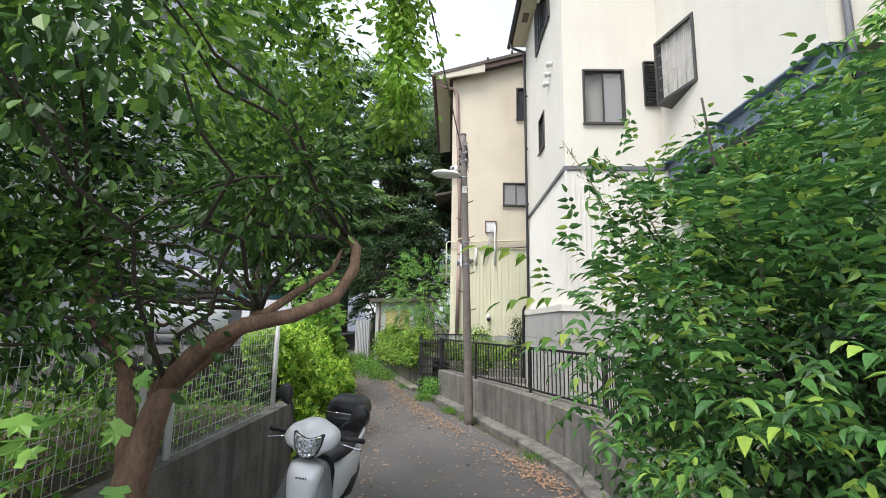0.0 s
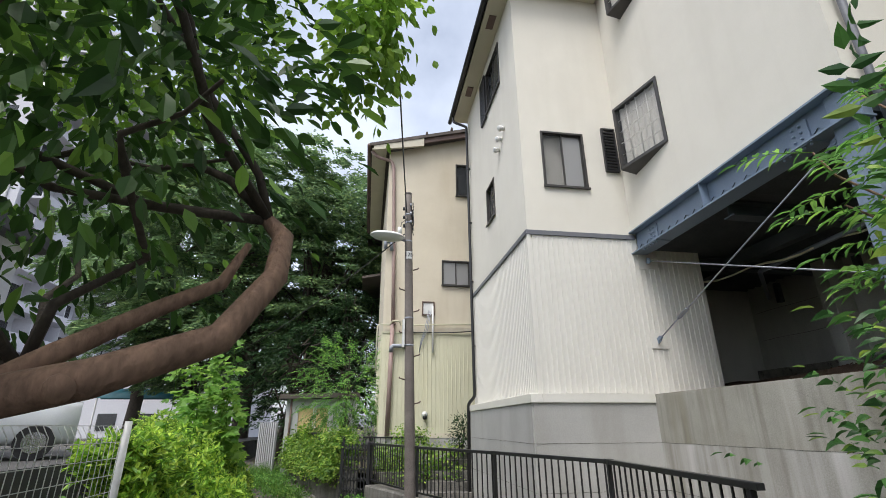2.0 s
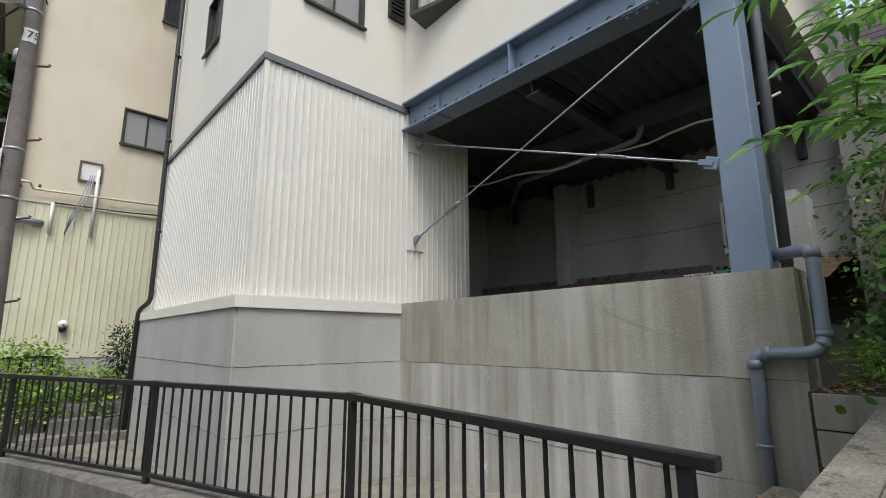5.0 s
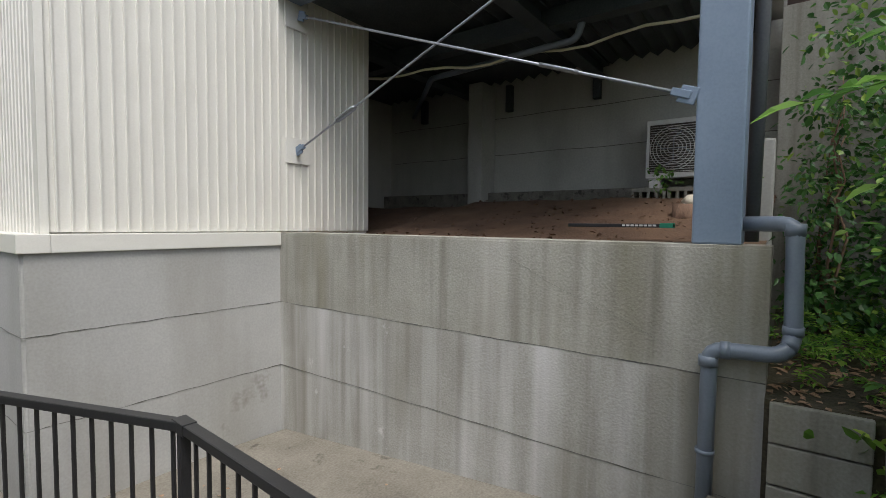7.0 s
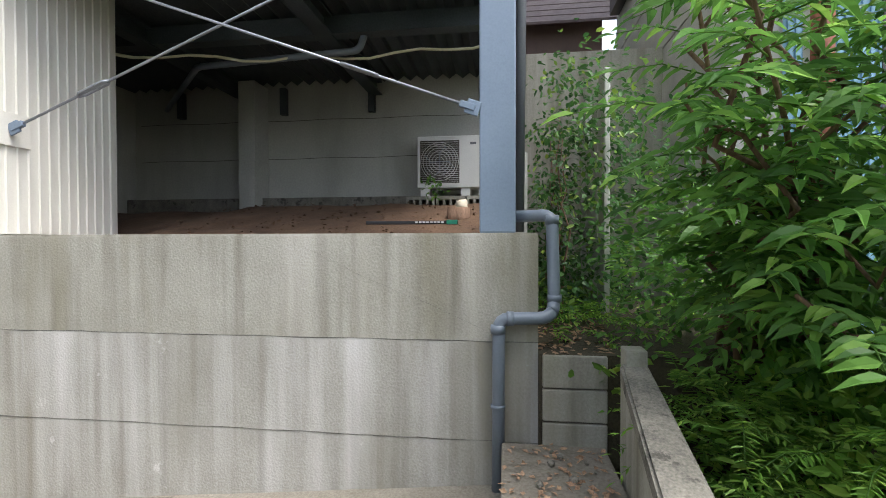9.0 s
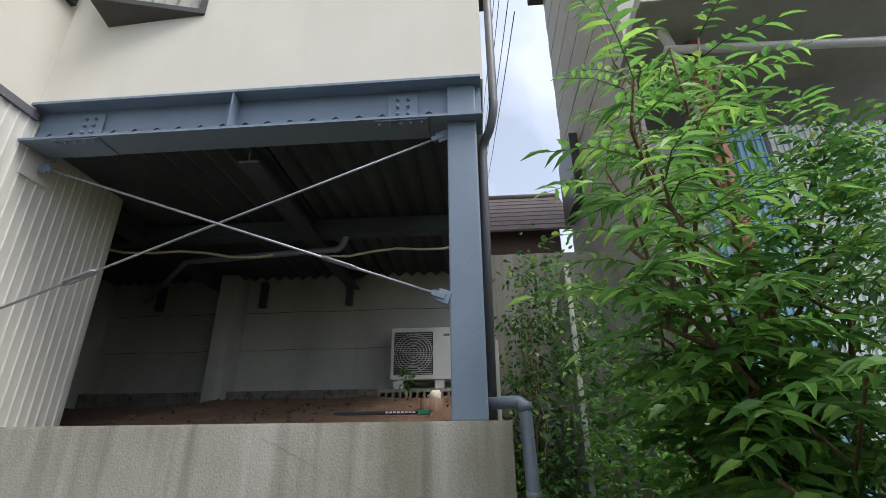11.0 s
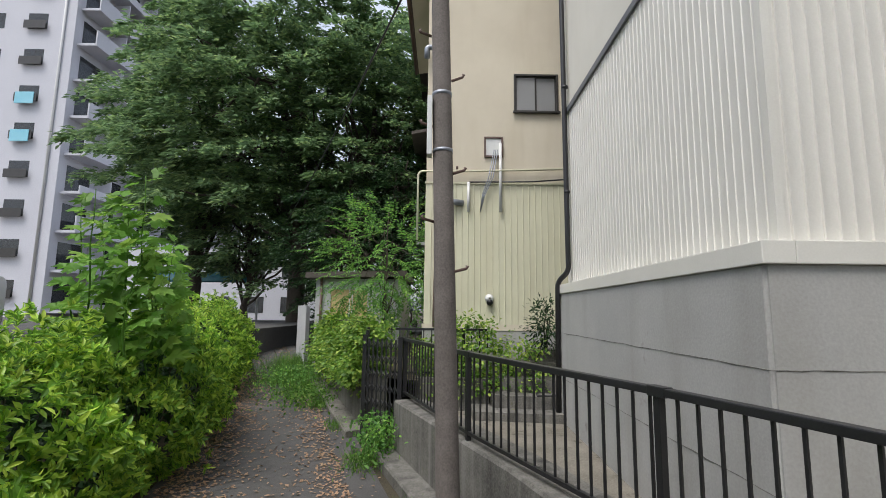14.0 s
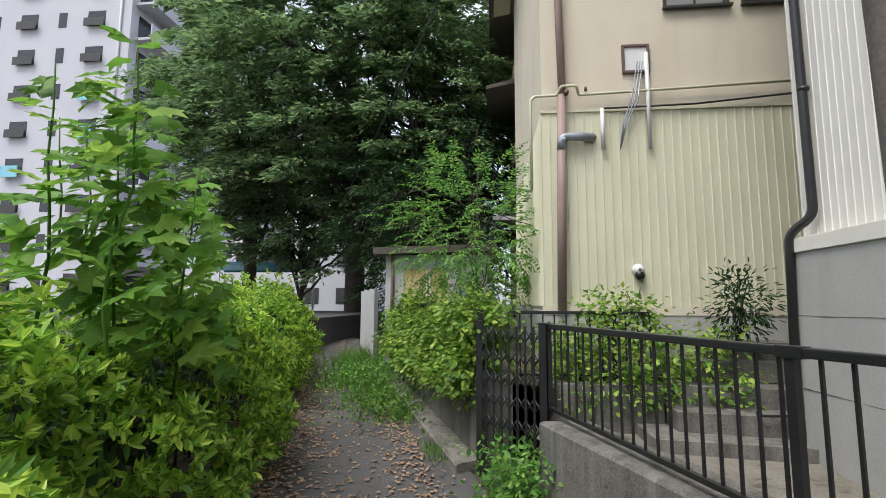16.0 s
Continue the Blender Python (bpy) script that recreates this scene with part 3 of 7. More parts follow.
# louvred shutters
def shutter(owner, axis, at, out, u0, u1, z0, z1):
    def ext(a0, a1, b0, b1, c0, c1):
        lo, hi = sorted((at + out * a0, at + out * a1))
        return (lo, hi, b0, b1, c0, c1) if axis == "x" else (b0, b1, lo, hi, c0, c1)
    bm = bmesh.new()
    for e in (ext(0, 0.05, u0, u0 + 0.03, z0, z1), ext(0, 0.05, u1 - 0.03, u1, z0, z1), ext(0, 0.05, u0 + 0.03, u1 - 0.03, z0, z0 + 0.03), ext(0, 0.05, u0 + 0.03, u1 - 0.03, z1 - 0.03, z1)):
        box(bm, *e, bevel=0.003)
    s = part("shutter", bm, BLACK, owner, "black louvred shutter")
    n = int((z1 - z0 - 0.06) / 0.06)
    for i in range(n):
        z = z0 + 0.04 + i * 0.06
        box_part("slat", ext(0.008, 0.045, u0 + 0.03, u1 - 0.03, z, z + 0.03), BLACK, s)


shutter(house, "y", SY, -1, 3.33, 3.58, 5.46, 6.32)
shutter(house, "x", WX, -1, 10.47, 10.9, 7.9, 9.05)
for y, z in ((9.28, 6.78), (9.47, 6.66), (9.66, 6.54)):
    v = tubes("vent_cap", [([(WX, y, z), (WX - 0.07, y, z)], 0.045), ([(WX - 0.07, y, z), (WX - 0.11, y, z - 0.02)], 0.058)], WHITE, house, "white round vent cap", 14)


def corner_bay(y_wall, y_out, z0, z1, reach, drop):
    """A wedge-shaped corner window: one end at the wall, the other standing out, with a pointed underside."""
    a, b = Vector((MX - 0.005, y_wall, 0)), Vector((MX - reach, y_out, 0))
    d, up = (b - a), Vector((0, 0, 1))
    nrm = Vector((-(b - a).y, (b - a).x, 0)).normalized()
    if nrm.x > 0:
        nrm = -nrm
    bm = bmesh.new()
    t = 0.05 / d.length

    def bar(s0, s1, c0, c1, deep=0.05):
        ps = []
        for s, z in ((s0, c0), (s1, c0), (s1, c1), (s0, c1)):
            ps.append(a + d * s + up * z)
        lo = [bm.verts.new(p + nrm * 0.015) for p in ps]
        hi = [bm.verts.new(p - nrm * deep) for p in ps]
        bm.faces.new(lo)
        bm.faces.new(hi[::-1])
        for i in range(4):
            j = (i + 1) % 4
            bm.faces.new((lo[i], hi[i], hi[j], lo[j]))

    bar(0, t, z0, z1)
    bar(1 - t, 1, z0, z1)
    bar(t, 1 - t, z0, z0 + 0.05)
    bar(t, 1 - t, z1 - 0.05, z1)
    # pointed underside and the roof of the bay
    for z, tipz in ((z0, z0 - drop), (z1, z1 + 0.04)):
        vs = [bm.verts.new(p) for p in ((a.x, a.y, z), (b.x, b.y, z), (MX, y_out, tipz), (a.x, a.y, z + (0.001 if tipz > z else -0.001)))]
        bm.faces.new(vs[:3])
    vs = [bm.verts.new(p) for p in ((b.x, b.y, z0), (b.x, b.y, z1), (MX, y_out, z1), (MX, y_out, z0 - drop))]
    bm.faces.new(vs)
    w = part("bay_window", bm, BRONZE, house, "wedge-shaped bronze-framed corner window")
    ps = [a + d * t + up * (z0 + 0.05), a + d * (1 - t) + up * (z0 + 0.05), a + d * (1 - t) + up * (z1 - 0.05), a + d * t + up * (z1 - 0.05)]
    part_mesh("pane", [p - nrm * 0.01 for p in ps], [(0, 1, 2, 3)], GLASS, w)
    for i in range(3):
        s = t + (1 - 2 * t) * (i + 1) / 4
        tubes("glazing_bar", [([a + d * s + up * (z0 + 0.05) - nrm * 0.03, a + d * s + up * (z1 - 0.05) - nrm * 0.03], 0.006)], FLASH, w, seg=4)
    for i in range(4):
        z = z0 + 0.05 + (z1 - z0 - 0.1) * (i + 1) / 5
        tubes("glazing_bar", [([a + d * t + up * z - nrm * 0.03, a + d * (1 - t) + up * z - nrm * 0.03], 0.006)], FLASH, w, seg=4)
    n = 24
    vs, fs = [], []
    for i in range(n + 1):
        s = t + (1 - 2 * t) * i / n
        e = 0.075 + 0.022 * math.sin(i * 1.9)
        for z in (z0 + 0.04, z1 - 0.04):
            vs.append(a + d * s + up * z - nrm * e)
    for i in range(n):
        fs.append((2 * i, 2 * i + 2, 2 * i + 3, 2 * i + 1))
    part_mesh("curtain", vs, fs, CURTAIN, w, "pale gathered curtain", True)


corner_bay(7.15, 8.04, 5.28, 6.44, 0.24, 0.06)
corner_bay(6.85, 7.75, 8.25, 9.4, 0.24, 0.06)
tubes("downpipe", [(bent([(3.78, 4.64, 12.0), (3.78, 4.64, 4.2), (3.84, 4.67, 4.05), (3.95, 4.74, 3.95), (3.95, 4.76, 1.86)], 0.06), 0.035)], TRIM, house, "dark grey downpipe beside the column")

# ---- open undercroft: beam, column, ceiling, back walls ----
def i_beam(ends, mid, half, z0, z1, along, flange=0.022, web=0.007):
    """A rolled I section along x or y."""
    prof = [(-half, z0), (half, z0), (half, z0 + flange), (web, z0 + flange), (web, z1 - flange), (half, z1 - flange), (half, z1), (-half, z1), (-half, z1 - flange), (-web, z1 - flange), (-web, z0 + flange), (-half, z0 + flange)]
    bm = bmesh.new()
    a, b = [[bm.verts.new((e[0], mid + u, z) if along == "x" else (mid + u, e[0], z)) for u, z in prof] for e in ends]
    bm.faces.new(a)
    bm.faces.new(b[::-1])
    for i in range(12):
        j = (i + 1) % 12
        bm.faces.new((a[i], a[j], b[j], b[i]))
    return bm


beam = part("beam", i_beam([(4.74, 0), (8.42, 0)], 3.70, 0.13, 3.985, 4.36, "y"), STEEL, house, "blue grey steel beam over the opening")
for y in (6.7,):
    box_part("stiffener", (3.575, 3.69, y - 0.006, y + 0.006, 4.01, 4.335), STEEL, beam)
for y0 in (7.95, 5.35):
    box_part("splice_plate", (3.675, 3.69, y0 - 0.12, y0 + 0.12, 4.05, 4.29), STEEL, beam, "", 0.002)
    box_part("splice_plate", (3.58, 3.82, y0 - 0.2, y0 + 0.2, 3.972, 3.985), STEEL, beam, "", 0.002)
    for i in range(2):
        for j in range(3):
            tubes("bolt", [([(3.675, y0 - 0.04 + 0.08 * i, 4.1 + 0.07 * j), (3.652, y0 - 0.04 + 0.08 * i, 4.1 + 0.07 * j)], 0.014)], STEEL, beam, seg=6)
    for i in range(5):
        tubes("bolt", [([(3.61, y0 - 0.16 + 0.08 * i, 3.972), (3.61, y0 - 0.16 + 0.08 * i, 3.95)], 0.013)], STEEL, beam, seg=6)
column = part("column", box(bmesh.new(), 3.655, 3.875, 4.785, 5.005, 1.85, 4.335, 0.012), STEEL, house, "blue grey square steel column")
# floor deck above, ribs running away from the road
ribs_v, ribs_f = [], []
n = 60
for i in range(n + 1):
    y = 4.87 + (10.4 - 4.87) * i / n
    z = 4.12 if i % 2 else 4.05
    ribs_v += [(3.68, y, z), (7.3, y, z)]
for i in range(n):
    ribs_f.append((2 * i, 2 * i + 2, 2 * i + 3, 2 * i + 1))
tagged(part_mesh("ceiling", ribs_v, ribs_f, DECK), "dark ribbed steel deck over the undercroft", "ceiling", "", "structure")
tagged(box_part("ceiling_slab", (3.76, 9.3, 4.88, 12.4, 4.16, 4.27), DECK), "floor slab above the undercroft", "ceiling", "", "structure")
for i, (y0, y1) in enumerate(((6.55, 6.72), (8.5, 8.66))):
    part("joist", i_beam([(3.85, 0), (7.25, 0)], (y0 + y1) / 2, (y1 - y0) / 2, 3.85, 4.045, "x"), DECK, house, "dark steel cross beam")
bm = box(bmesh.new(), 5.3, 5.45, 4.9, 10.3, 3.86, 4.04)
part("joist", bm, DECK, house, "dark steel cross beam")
tagged(part("wall_cellar", wall_with_holes(bmesh.new(), "x", 7.3, 7.5, 4.4, 10.6, 1.6, 4.2, []), BACKWALL), "bare concrete back wall of the undercroft", "wall", "", "structure")
tagged(part("wall_cellar_north", wall_with_holes(bmesh.new(), "y", 10.4, 10.6, 4.75, 7.3, 1.6, 4.2, []), BACKWALL), "bare concrete side wall", "wall", "", "structure")
tagged(box_part("cellar_footing", (7.1, 7.298, 4.7, 10.39, 1.8, 2.42), COPING, bevel=0.01), "rough concrete footing along the back wall", "footing", "", "structure")
tagged(box_part("cellar_pillar", (6.9, 7.29, 8.26, 8.5, 1.9, 4.02), BACKWALL, bevel=0.01), "square concrete pillar against the back wall", "pillar", "", "structure")
for z in (3.0, 3.55):
    tubes("joint", [([(7.297, 4.5 + 0.2 * i, z + 0.006 * math.sin(i)) for i in range(30)], 0.005)], CONCRETE_D, bpy.data.objects["wall_cellar"], seg=4)
# hanging brackets on the back wall
for y in (9.6, 8.0, 6.7, 5.1):
    box_part("bracket", (7.2, 7.296, y - 0.045, y + 0.045, 3.62, 4.0), DECK, house, "", 0.004)
dirt_h = lambda x, y: 1.78 + 0.06 * min(1, max(0, (x - 3.84) / 0.3)) * (y < 8.2) + 0.41 * min(1, max(0, (x - 4.5) / 1.9)) + 0.03 * noise.noise((x * 1.7, y * 1.7, 5)) + 0.012 * noise.noise((x * 9, y * 9, 1))
gx = [3.84 + 0.13 * i for i in range(27)]
gy = [4.7 + 0.13 * i for i in range(45)]
sheet("earth_floor", gx, gy, dirt_h, EARTH, "bare brown earth floor under the house", category="earth")
# end wall beyond the column
tagged(box_part("wall_end", (6.95, 7.15, 2.9, 4.72, 0.5, 4.2), CONCRETE, bevel=0.01), "grey concrete end wall with creepers", "wall", "", "structure")
tagged(box_part("concrete_stub", (4.42, 4.62, 4.68, 4.83, 1.7, 2.48), CONCRETE_N, bevel=0.015), "short concrete post beside the column", "post", "", "structure")

# tie rods with turnbuckles
def tie_rod(a, b, where, label):
    a, b = Vector(a), Vector(b)
    root = thing("tie_rod", a, label, "tie rod", "crossed tie rods")
    tubes("rod", [([a, b], 0.0095)], GALV, root)
    d = (b - a).normalized()
    side = Vector((1, 0, 0))
    c = a + (b - a) * where
    runs = []
    for s in (-1, 1):
        runs.append(([c - d * 0.13, c - d * 0.1 + side * 0.028 * s, c + d * 0.1 + side * 0.028 * s, c + d * 0.13], [0.014, 0.009, 0.009, 0.014]))
    tubes("turnbuckle", runs, GALV, root, "steel turnbuckle", 6)
    for p, s in ((a, 1), (b, -1)):
        bm = bmesh.new()
        m = Matrix.Translation(p) @ d.to_track_quat("Y", "Z").to_matrix().to_4x4()
        box(bm, -0.008, 0.008, -0.06 if s < 0 else -0.03, 0.03 if s < 0 else 0.06, -0.045, 0.045, 0.006)
        box(bm, -0.016, 0.016, s * 0.05 - 0.05, s * 0.05 + 0.05, -0.02, 0.02, 0.004)
        bmesh.ops.transform(bm, matrix=m, verts=bm.verts)
        part("end_plate", bm, STEEL, root, "blue grey end plate")
    return root


tie_rod((3.79, 8.36, 3.87), (3.66, 5.03, 2.61), 0.78, "galvanised tie rod falling to the column")
tie_rod((3.77, 8.38, 2.62), (3.70, 5.03, 3.90), 0.2, "galvanised tie rod rising to the column head")
for z in (3.87, 2.62):
    box_part("patch_plate", (3.66, 3.93, SY - 0.022, SY - 0.004, z - 0.12, z + 0.12), SHEET, house, "", 0.003)
tubes("service_pipe", [(bent([(7.2, 9.8, 3.75), (5.6, 8.2, 3.72), (5.4, 6.3, 3.72), (5.4, 6.2, 4.02)], 0.07), 0.035)], PVC, house, "grey service pipe below the deck")
tubes("service_cable", [([(4.6 + 0.9 * math.sin(i * 0.11), 10.2 - i * 0.265, 3.70 + 0.03 * math.cos(i * 1.5)) for i in range(21)], 0.014)], SHEET_B, house, "pale service cable")
tubes("service_cable", [([(4.63 + 0.9 * math.sin(i * 0.11), 10.2 - i * 0.265, 3.715 + 0.03 * math.cos(i * 1.5)) for i in range(21)], 0.012)], SHEET_B, house, "pale service cable")

# blue grey drain pipe round the wall end
dp = thing("drain_pipe", (3.5, 4.88, 0.4), "blue grey plastic drain pipe with bends", "drain pipe")
path = bent([(3.75, 4.78, 1.955), (3.64, 4.575, 1.955), (3.58, 4.565, 1.42), (3.5, 4.60, 1.365), (3.5, 4.885, 1.355), (3.5, 4.89, 0.2)], 0.06)
tubes("pipe", [(path, 0.037)], PVC, dp, seg=14)
for p, q in (((3.64, 4.575, 1.90), (3.635, 4.574, 1.955)), ((3.58, 4.565, 1.49), (3.585, 4.566, 1.45)), ((3.5, 4.84, 1.355), (3.5, 4.80, 1.357)), ((3.5, 4.89, 1.32), (3.5, 4.89, 1.27)), ((3.5, 4.89, 0.86), (3.5, 4.89, 0.84))):
    tubes("collar", [([p, q], 0.043)], PVC, dp, seg=14)

# outdoor unit of the air conditioner
ac = thing("air_conditioner", (7.1, 5.65, 2.2), "white outdoor air conditioner unit on concrete blocks", "air conditioner")
X0, Y0, Y1, Z0, Z1 = 6.96, 5.17, 6.0, 2.51, 3.19
box_part("casing", (X0, X0 + 0.3, Y0, Y1, Z0, Z1), WHITE, ac, bevel=0.012)
# Flat plate on the casing; its dark colour is the fan opening's shade.
box_part("fan_recess", (X0 - 0.004, X0 + 0.004, Y1 - 0.56, Y1 - 0.04, Z0 + 0.06, Z1 - 0.06), DIM, ac, bevel=0.002)
cy, cz = Y1 - 0.30, (Z0 + Z1) / 2
runs = [([(X0 - 0.02, cy + r * math.cos(a * math.pi / 12), cz + r * math.sin(a * math.pi / 12)) for a in range(25)], 0.004) for r in (0.06, 0.1, 0.14, 0.18, 0.22, 0.25)]
runs += [([(X0 - 0.022, Y1 - 0.55, Z0 + 0.07 + k * 0.0275), (X0 - 0.022, Y1 - 0.05, Z0 + 0.07 + k * 0.0275)], 0.003) for k in range(21)]
tubes("fan_guard", runs, WHITE, ac, "white wire fan guard", 5)
blades = []
for k in range(4):
    a = k * math.pi / 2
    blades.append(([(X0 - 0.008, cy, cz), (X0 - 0.008, cy + 0.12 * math.cos(a), cz + 0.12 * math.sin(a)), (X0 - 0.008, cy + 0.21 * math.cos(a + 0.4), cz + 0.21 * math.sin(a + 0.4))], [0.004, 0.01, 0.006]))
tubes("fan_blades", blades, PVC, ac, "grey fan", 6)
box_part("badge", (X0 - 0.003, X0, Y0 + 0.05, Y0 + 0.13, Z1 - 0.12, Z1 - 0.09), TRIM, ac)
for y in (5.36, 5.9):
    part("foot", prism(bmesh.new(), [(X0 + 0.02, y - 0.06), (X0 + 0.28, y - 0.06), (X0 + 0.28, y + 0.06), (X0 + 0.02, y + 0.06)], 2.40, 2.508), WHITE, ac)
for k, y in enumerate((5.15, 5.55, 5.95)):
    bm = bmesh.new()
    box(bm, X0 - 0.05, X0 + 0.3, y - 0.19, y + 0.19, 2.35, 2.395, 0.004)
    box(bm, X0 - 0.05, X0 + 0.3, y - 0.19, y + 0.19, 2.14, 2.26, 0.004)
    for j in range(5):
        box(bm, X0 - 0.05, X0 + 0.3, y - 0.19 + j * 0.0875, y - 0.16 + j * 0.0875, 2.26, 2.35)
    tagged(part("concrete_block", bm, CONCRETE), "hollow grey concrete block carrying the air conditioner", "block", "blocks under the air conditioner")
stump = thing("tree_stump", (5.4, 5.3, 2.05), "sawn tree stump with a split top", "stump")
tubes("log", [([(5.4, 5.3, 1.9), (5.4, 5.3, 2.13)], [0.12, 0.11])], BARK, stump, seg=14)
tubes("split_wood", [([(5.39, 5.27, 2.13), (5.38, 5.25, 2.18), (5.39, 5.22, 2.2)], [0.08, 0.05, 0.015])], STUCCO_B, stump, "pale split wood", 7)
plank = thing("garden_stake", (4.3, 5.4, 1.92), "dark plastic strip with a green printed end", "stake")
box_part("strip", (4.26, 4.33, 5.2, 5.9, 1.93, 1.955), BLACK, plank, bevel=0.004)
box_part("printed_end", (4.255, 4.335, 5.2, 5.28, 1.928, 1.96), surface("green print", (0.01, 0.2, 0.12), (0.02, 0.28, 0.17), 0.5, 5, 60, 0), plank, "green end", 0.003)
for k in range(8):
    box_part("lettering_bar", (4.251, 4.256, 5.3 + 0.028 * k, 5.32 + 0.028 * k, 1.938, 1.95), WHITE, plank)


# ---- railing along the retaining wall ----
def share(name, mesh, m, parent):
    """One more object on a shared mesh, at world pose m, under parent."""
    ob = attach(new(name, mesh), parent)
    ob.matrix_basis = m
    return ob


bm = box(bmesh.new(), -0.0065, 0.0065, -0.0065, 0.0065, 0, 0.66)
BALUSTER = bpy.data.meshes.new("baluster")
bm.to_mesh(BALUSTER)
bm.free()
BALUSTER.materials.append(BLACK)
bm = box(bmesh.new(), -0.02, 0.02, -0.02, 0.02, 0, 0.735, 0.003)
POST = bpy.data.meshes.new("post")
bm.to_mesh(POST)
bm.free()
POST.materials.append(BLACK)


def rail_section(p, q, z, gap=0.112, last=False):
    a, b = Vector((*p, z)), Vector((*q, z))
    d = b - a
    yaw = math.degrees(math.atan2(d.y, d.x))
    root = thing("railing", a, "black metal railing section with upright bars", "railing", "railing sections")
    share("post", POST, pose(a.x, a.y, z, 0, 0, yaw), root)
    if last:
        share("post", POST, pose(b.x, b.y, z, 0, 0, yaw), root)
    u, m = d.length, pose(a.x, a.y, z, 0, 0, yaw)
    e = 0.09 if last else 0
    part("top_rail", box(bmesh.new(), 0, u + e, -0.026, 0.026, 0.705, 0.745, 0.006, m), BLACK, root)
    part("bottom_rail", box(bmesh.new(), 0, u, -0.018, 0.018, 0.05, 0.08, 0.004, m), BLACK, root)
    n = int(u / gap)
    for i in range(1, n + 1):
        s = u * i / (n + 0.5)
        c = a + d * (s / u)
        share("baluster", BALUSTER, pose(c.x, c.y, z + 0.055, 0, 0, yaw), root)
    part("joint_sleeve", box(bmesh.new(), -0.05, 0.06, -0.029, 0.029, 0.70, 0.749, 0.004, m), BLACK, root)


G, C, B, A, E = (-0.345, 12.25), (0.366, 10.24), (1.172, 8.36), (1.835, 6.56), (1.72, 4.62)
rail_section(G, C, 0.385)
rail_section(C, B, 0.385)
rail_section(B, A, 0.385)
rail_section(A, E, 0.385, last=True)

# accordion gate
gate = thing("folding_gate", (-0.65, 12.45, 0.05), "black folding lattice gate, closed", "gate")
ga, gb = Vector((-0.93, 12.68, 0)), Vector((-0.40, 12.22, 0))
n = 9
for i in range(n):
    p = ga + (gb - ga) * i / (n - 1)
    big = i in (0, n - 1)
    part("upright", box(bmesh.new(), p.x - (0.028 if big else 0.011), p.x + (0.028 if big else 0.011), p.y - (0.028 if big else 0.011), p.y + (0.028 if big else 0.011), -0.3 if big else 0.02, 1.14 if big else 1.1, 0.003), BLACK, gate)
for k in range(5):
    for i in range(n - 1):
        p, q = ga + (gb - ga) * i / (n - 1), ga + (gb - ga) * (i + 1) / (n - 1)
        z = 0.2 + k * 0.19
        tubes("lattice_bar", [([(p.x, p.y, z), (q.x, q.y, z + 0.12)], 0.008)], BLACK, gate, seg=4)
        tubes("lattice_bar", [([(p.x, p.y, z + 0.12), (q.x, q.y, z)], 0.008)], BLACK, gate, seg=4)
# garden fence behind the gate
def thin_fence(p, q, z0, z1):
    root = thing("garden_fence", (*p, z0), "black garden fence overgrown with ivy", "fence", "garden fences")
    a, b = Vector((*p, 0)), Vector((*q, 0))
    d = b - a
    m = pose(a.x, a.y, 0, 0, 0, math.degrees(math.atan2(d.y, d.x)))
    part("top_rail", box(bmesh.new(), 0, d.length, -0.025, 0.025, z1 - 0.035, z1, 0.004, m), BLACK, root)
    part("bottom_rail", box(bmesh.new(), 0, d.length, -0.015, 0.015, z0 + 0.04, z0 + 0.065, 0.003, m), BLACK, root)
    n = int(d.length / 0.115)
    for i in range(n + 1):
        c = a + d * i / n
        r = 0.022 if i % 12 == 0 else 0.008
        part("post" if r > 0.01 else "baluster", box(bmesh.new(), c.x - r, c.x + r, c.y - r, c.y + r, z0, z1 - 0.036), BLACK, root)


thin_fence((-0.92, 12.85), (-1.02, 13.35), 0.55, 1.24)
thin_fence((-1.0, 13.36), (0.83, 13.38), 0.5, 1.22)
thin_fence((-1.06, 13.5), (-2.1, 15.95), 0.6, 1.3)
# planter and steps behind the railing
tagged(box_part("planter_wall", (-0.25, 0.82, 13.02, 13.18, -0.05, 0.52), CONCRETE_D, bevel=0.012), "low concrete planter wall", "planter", "", "structure")
tagged(box_part("planter_bed", (-0.25, 0.95, 13.19, 14.0, -0.05, 0.48), SOIL), "planted bed of dark soil", "bed", "", "structure")
st = thing("garden_steps", (1.3, 12.9, 0), "worn concrete garden steps", "steps")
for k, (x0, y0, z1) in enumerate(((0.55, 12.35, 0.17), (0.84, 12.62, 0.34), (0.98, 12.95, 0.52), (1.25, 13.3, 0.72), (1.5, 13.6, 0.90))):
    part("step", prism(bmesh.new(), [(x0, y0 + 0.12), (2.4, y0 - 0.1), (2.4, 14.0), (x0, 14.0)], -0.05 if k == 0 else z1 - 0.19, z1), CONCRETE_D, st)
grate = thing("boot_scraper", (1.55, 12.55, 0.34), "small dark metal scraper on the step", "scraper")
tubes("bar", [([(1.42, 12.58, 0.40), (1.42, 12.58, 0.36), (1.68, 12.56, 0.37), (1.68, 12.56, 0.41)], 0.012)], BLACK, grate)

# ---- utility pole with a street lamp ----
pole = thing("utility_pole", (0.2, 9.32, -0.32), "weathered brown utility pole with foot pegs", "utility pole")
PB, PT = Vector((0.2, 9.32, -0.45)), Vector((0.055, 9.32, 5.15))
at_z = lambda z: PB + (PT - PB) * ((z + 0.45) / 5.6)
tubes("shaft", [([at_z(-0.45 + 0.26 * i) for i in range(23)], [0.084 - 0.0011 * i for i in range(23)])], POLE, pole, seg=20)
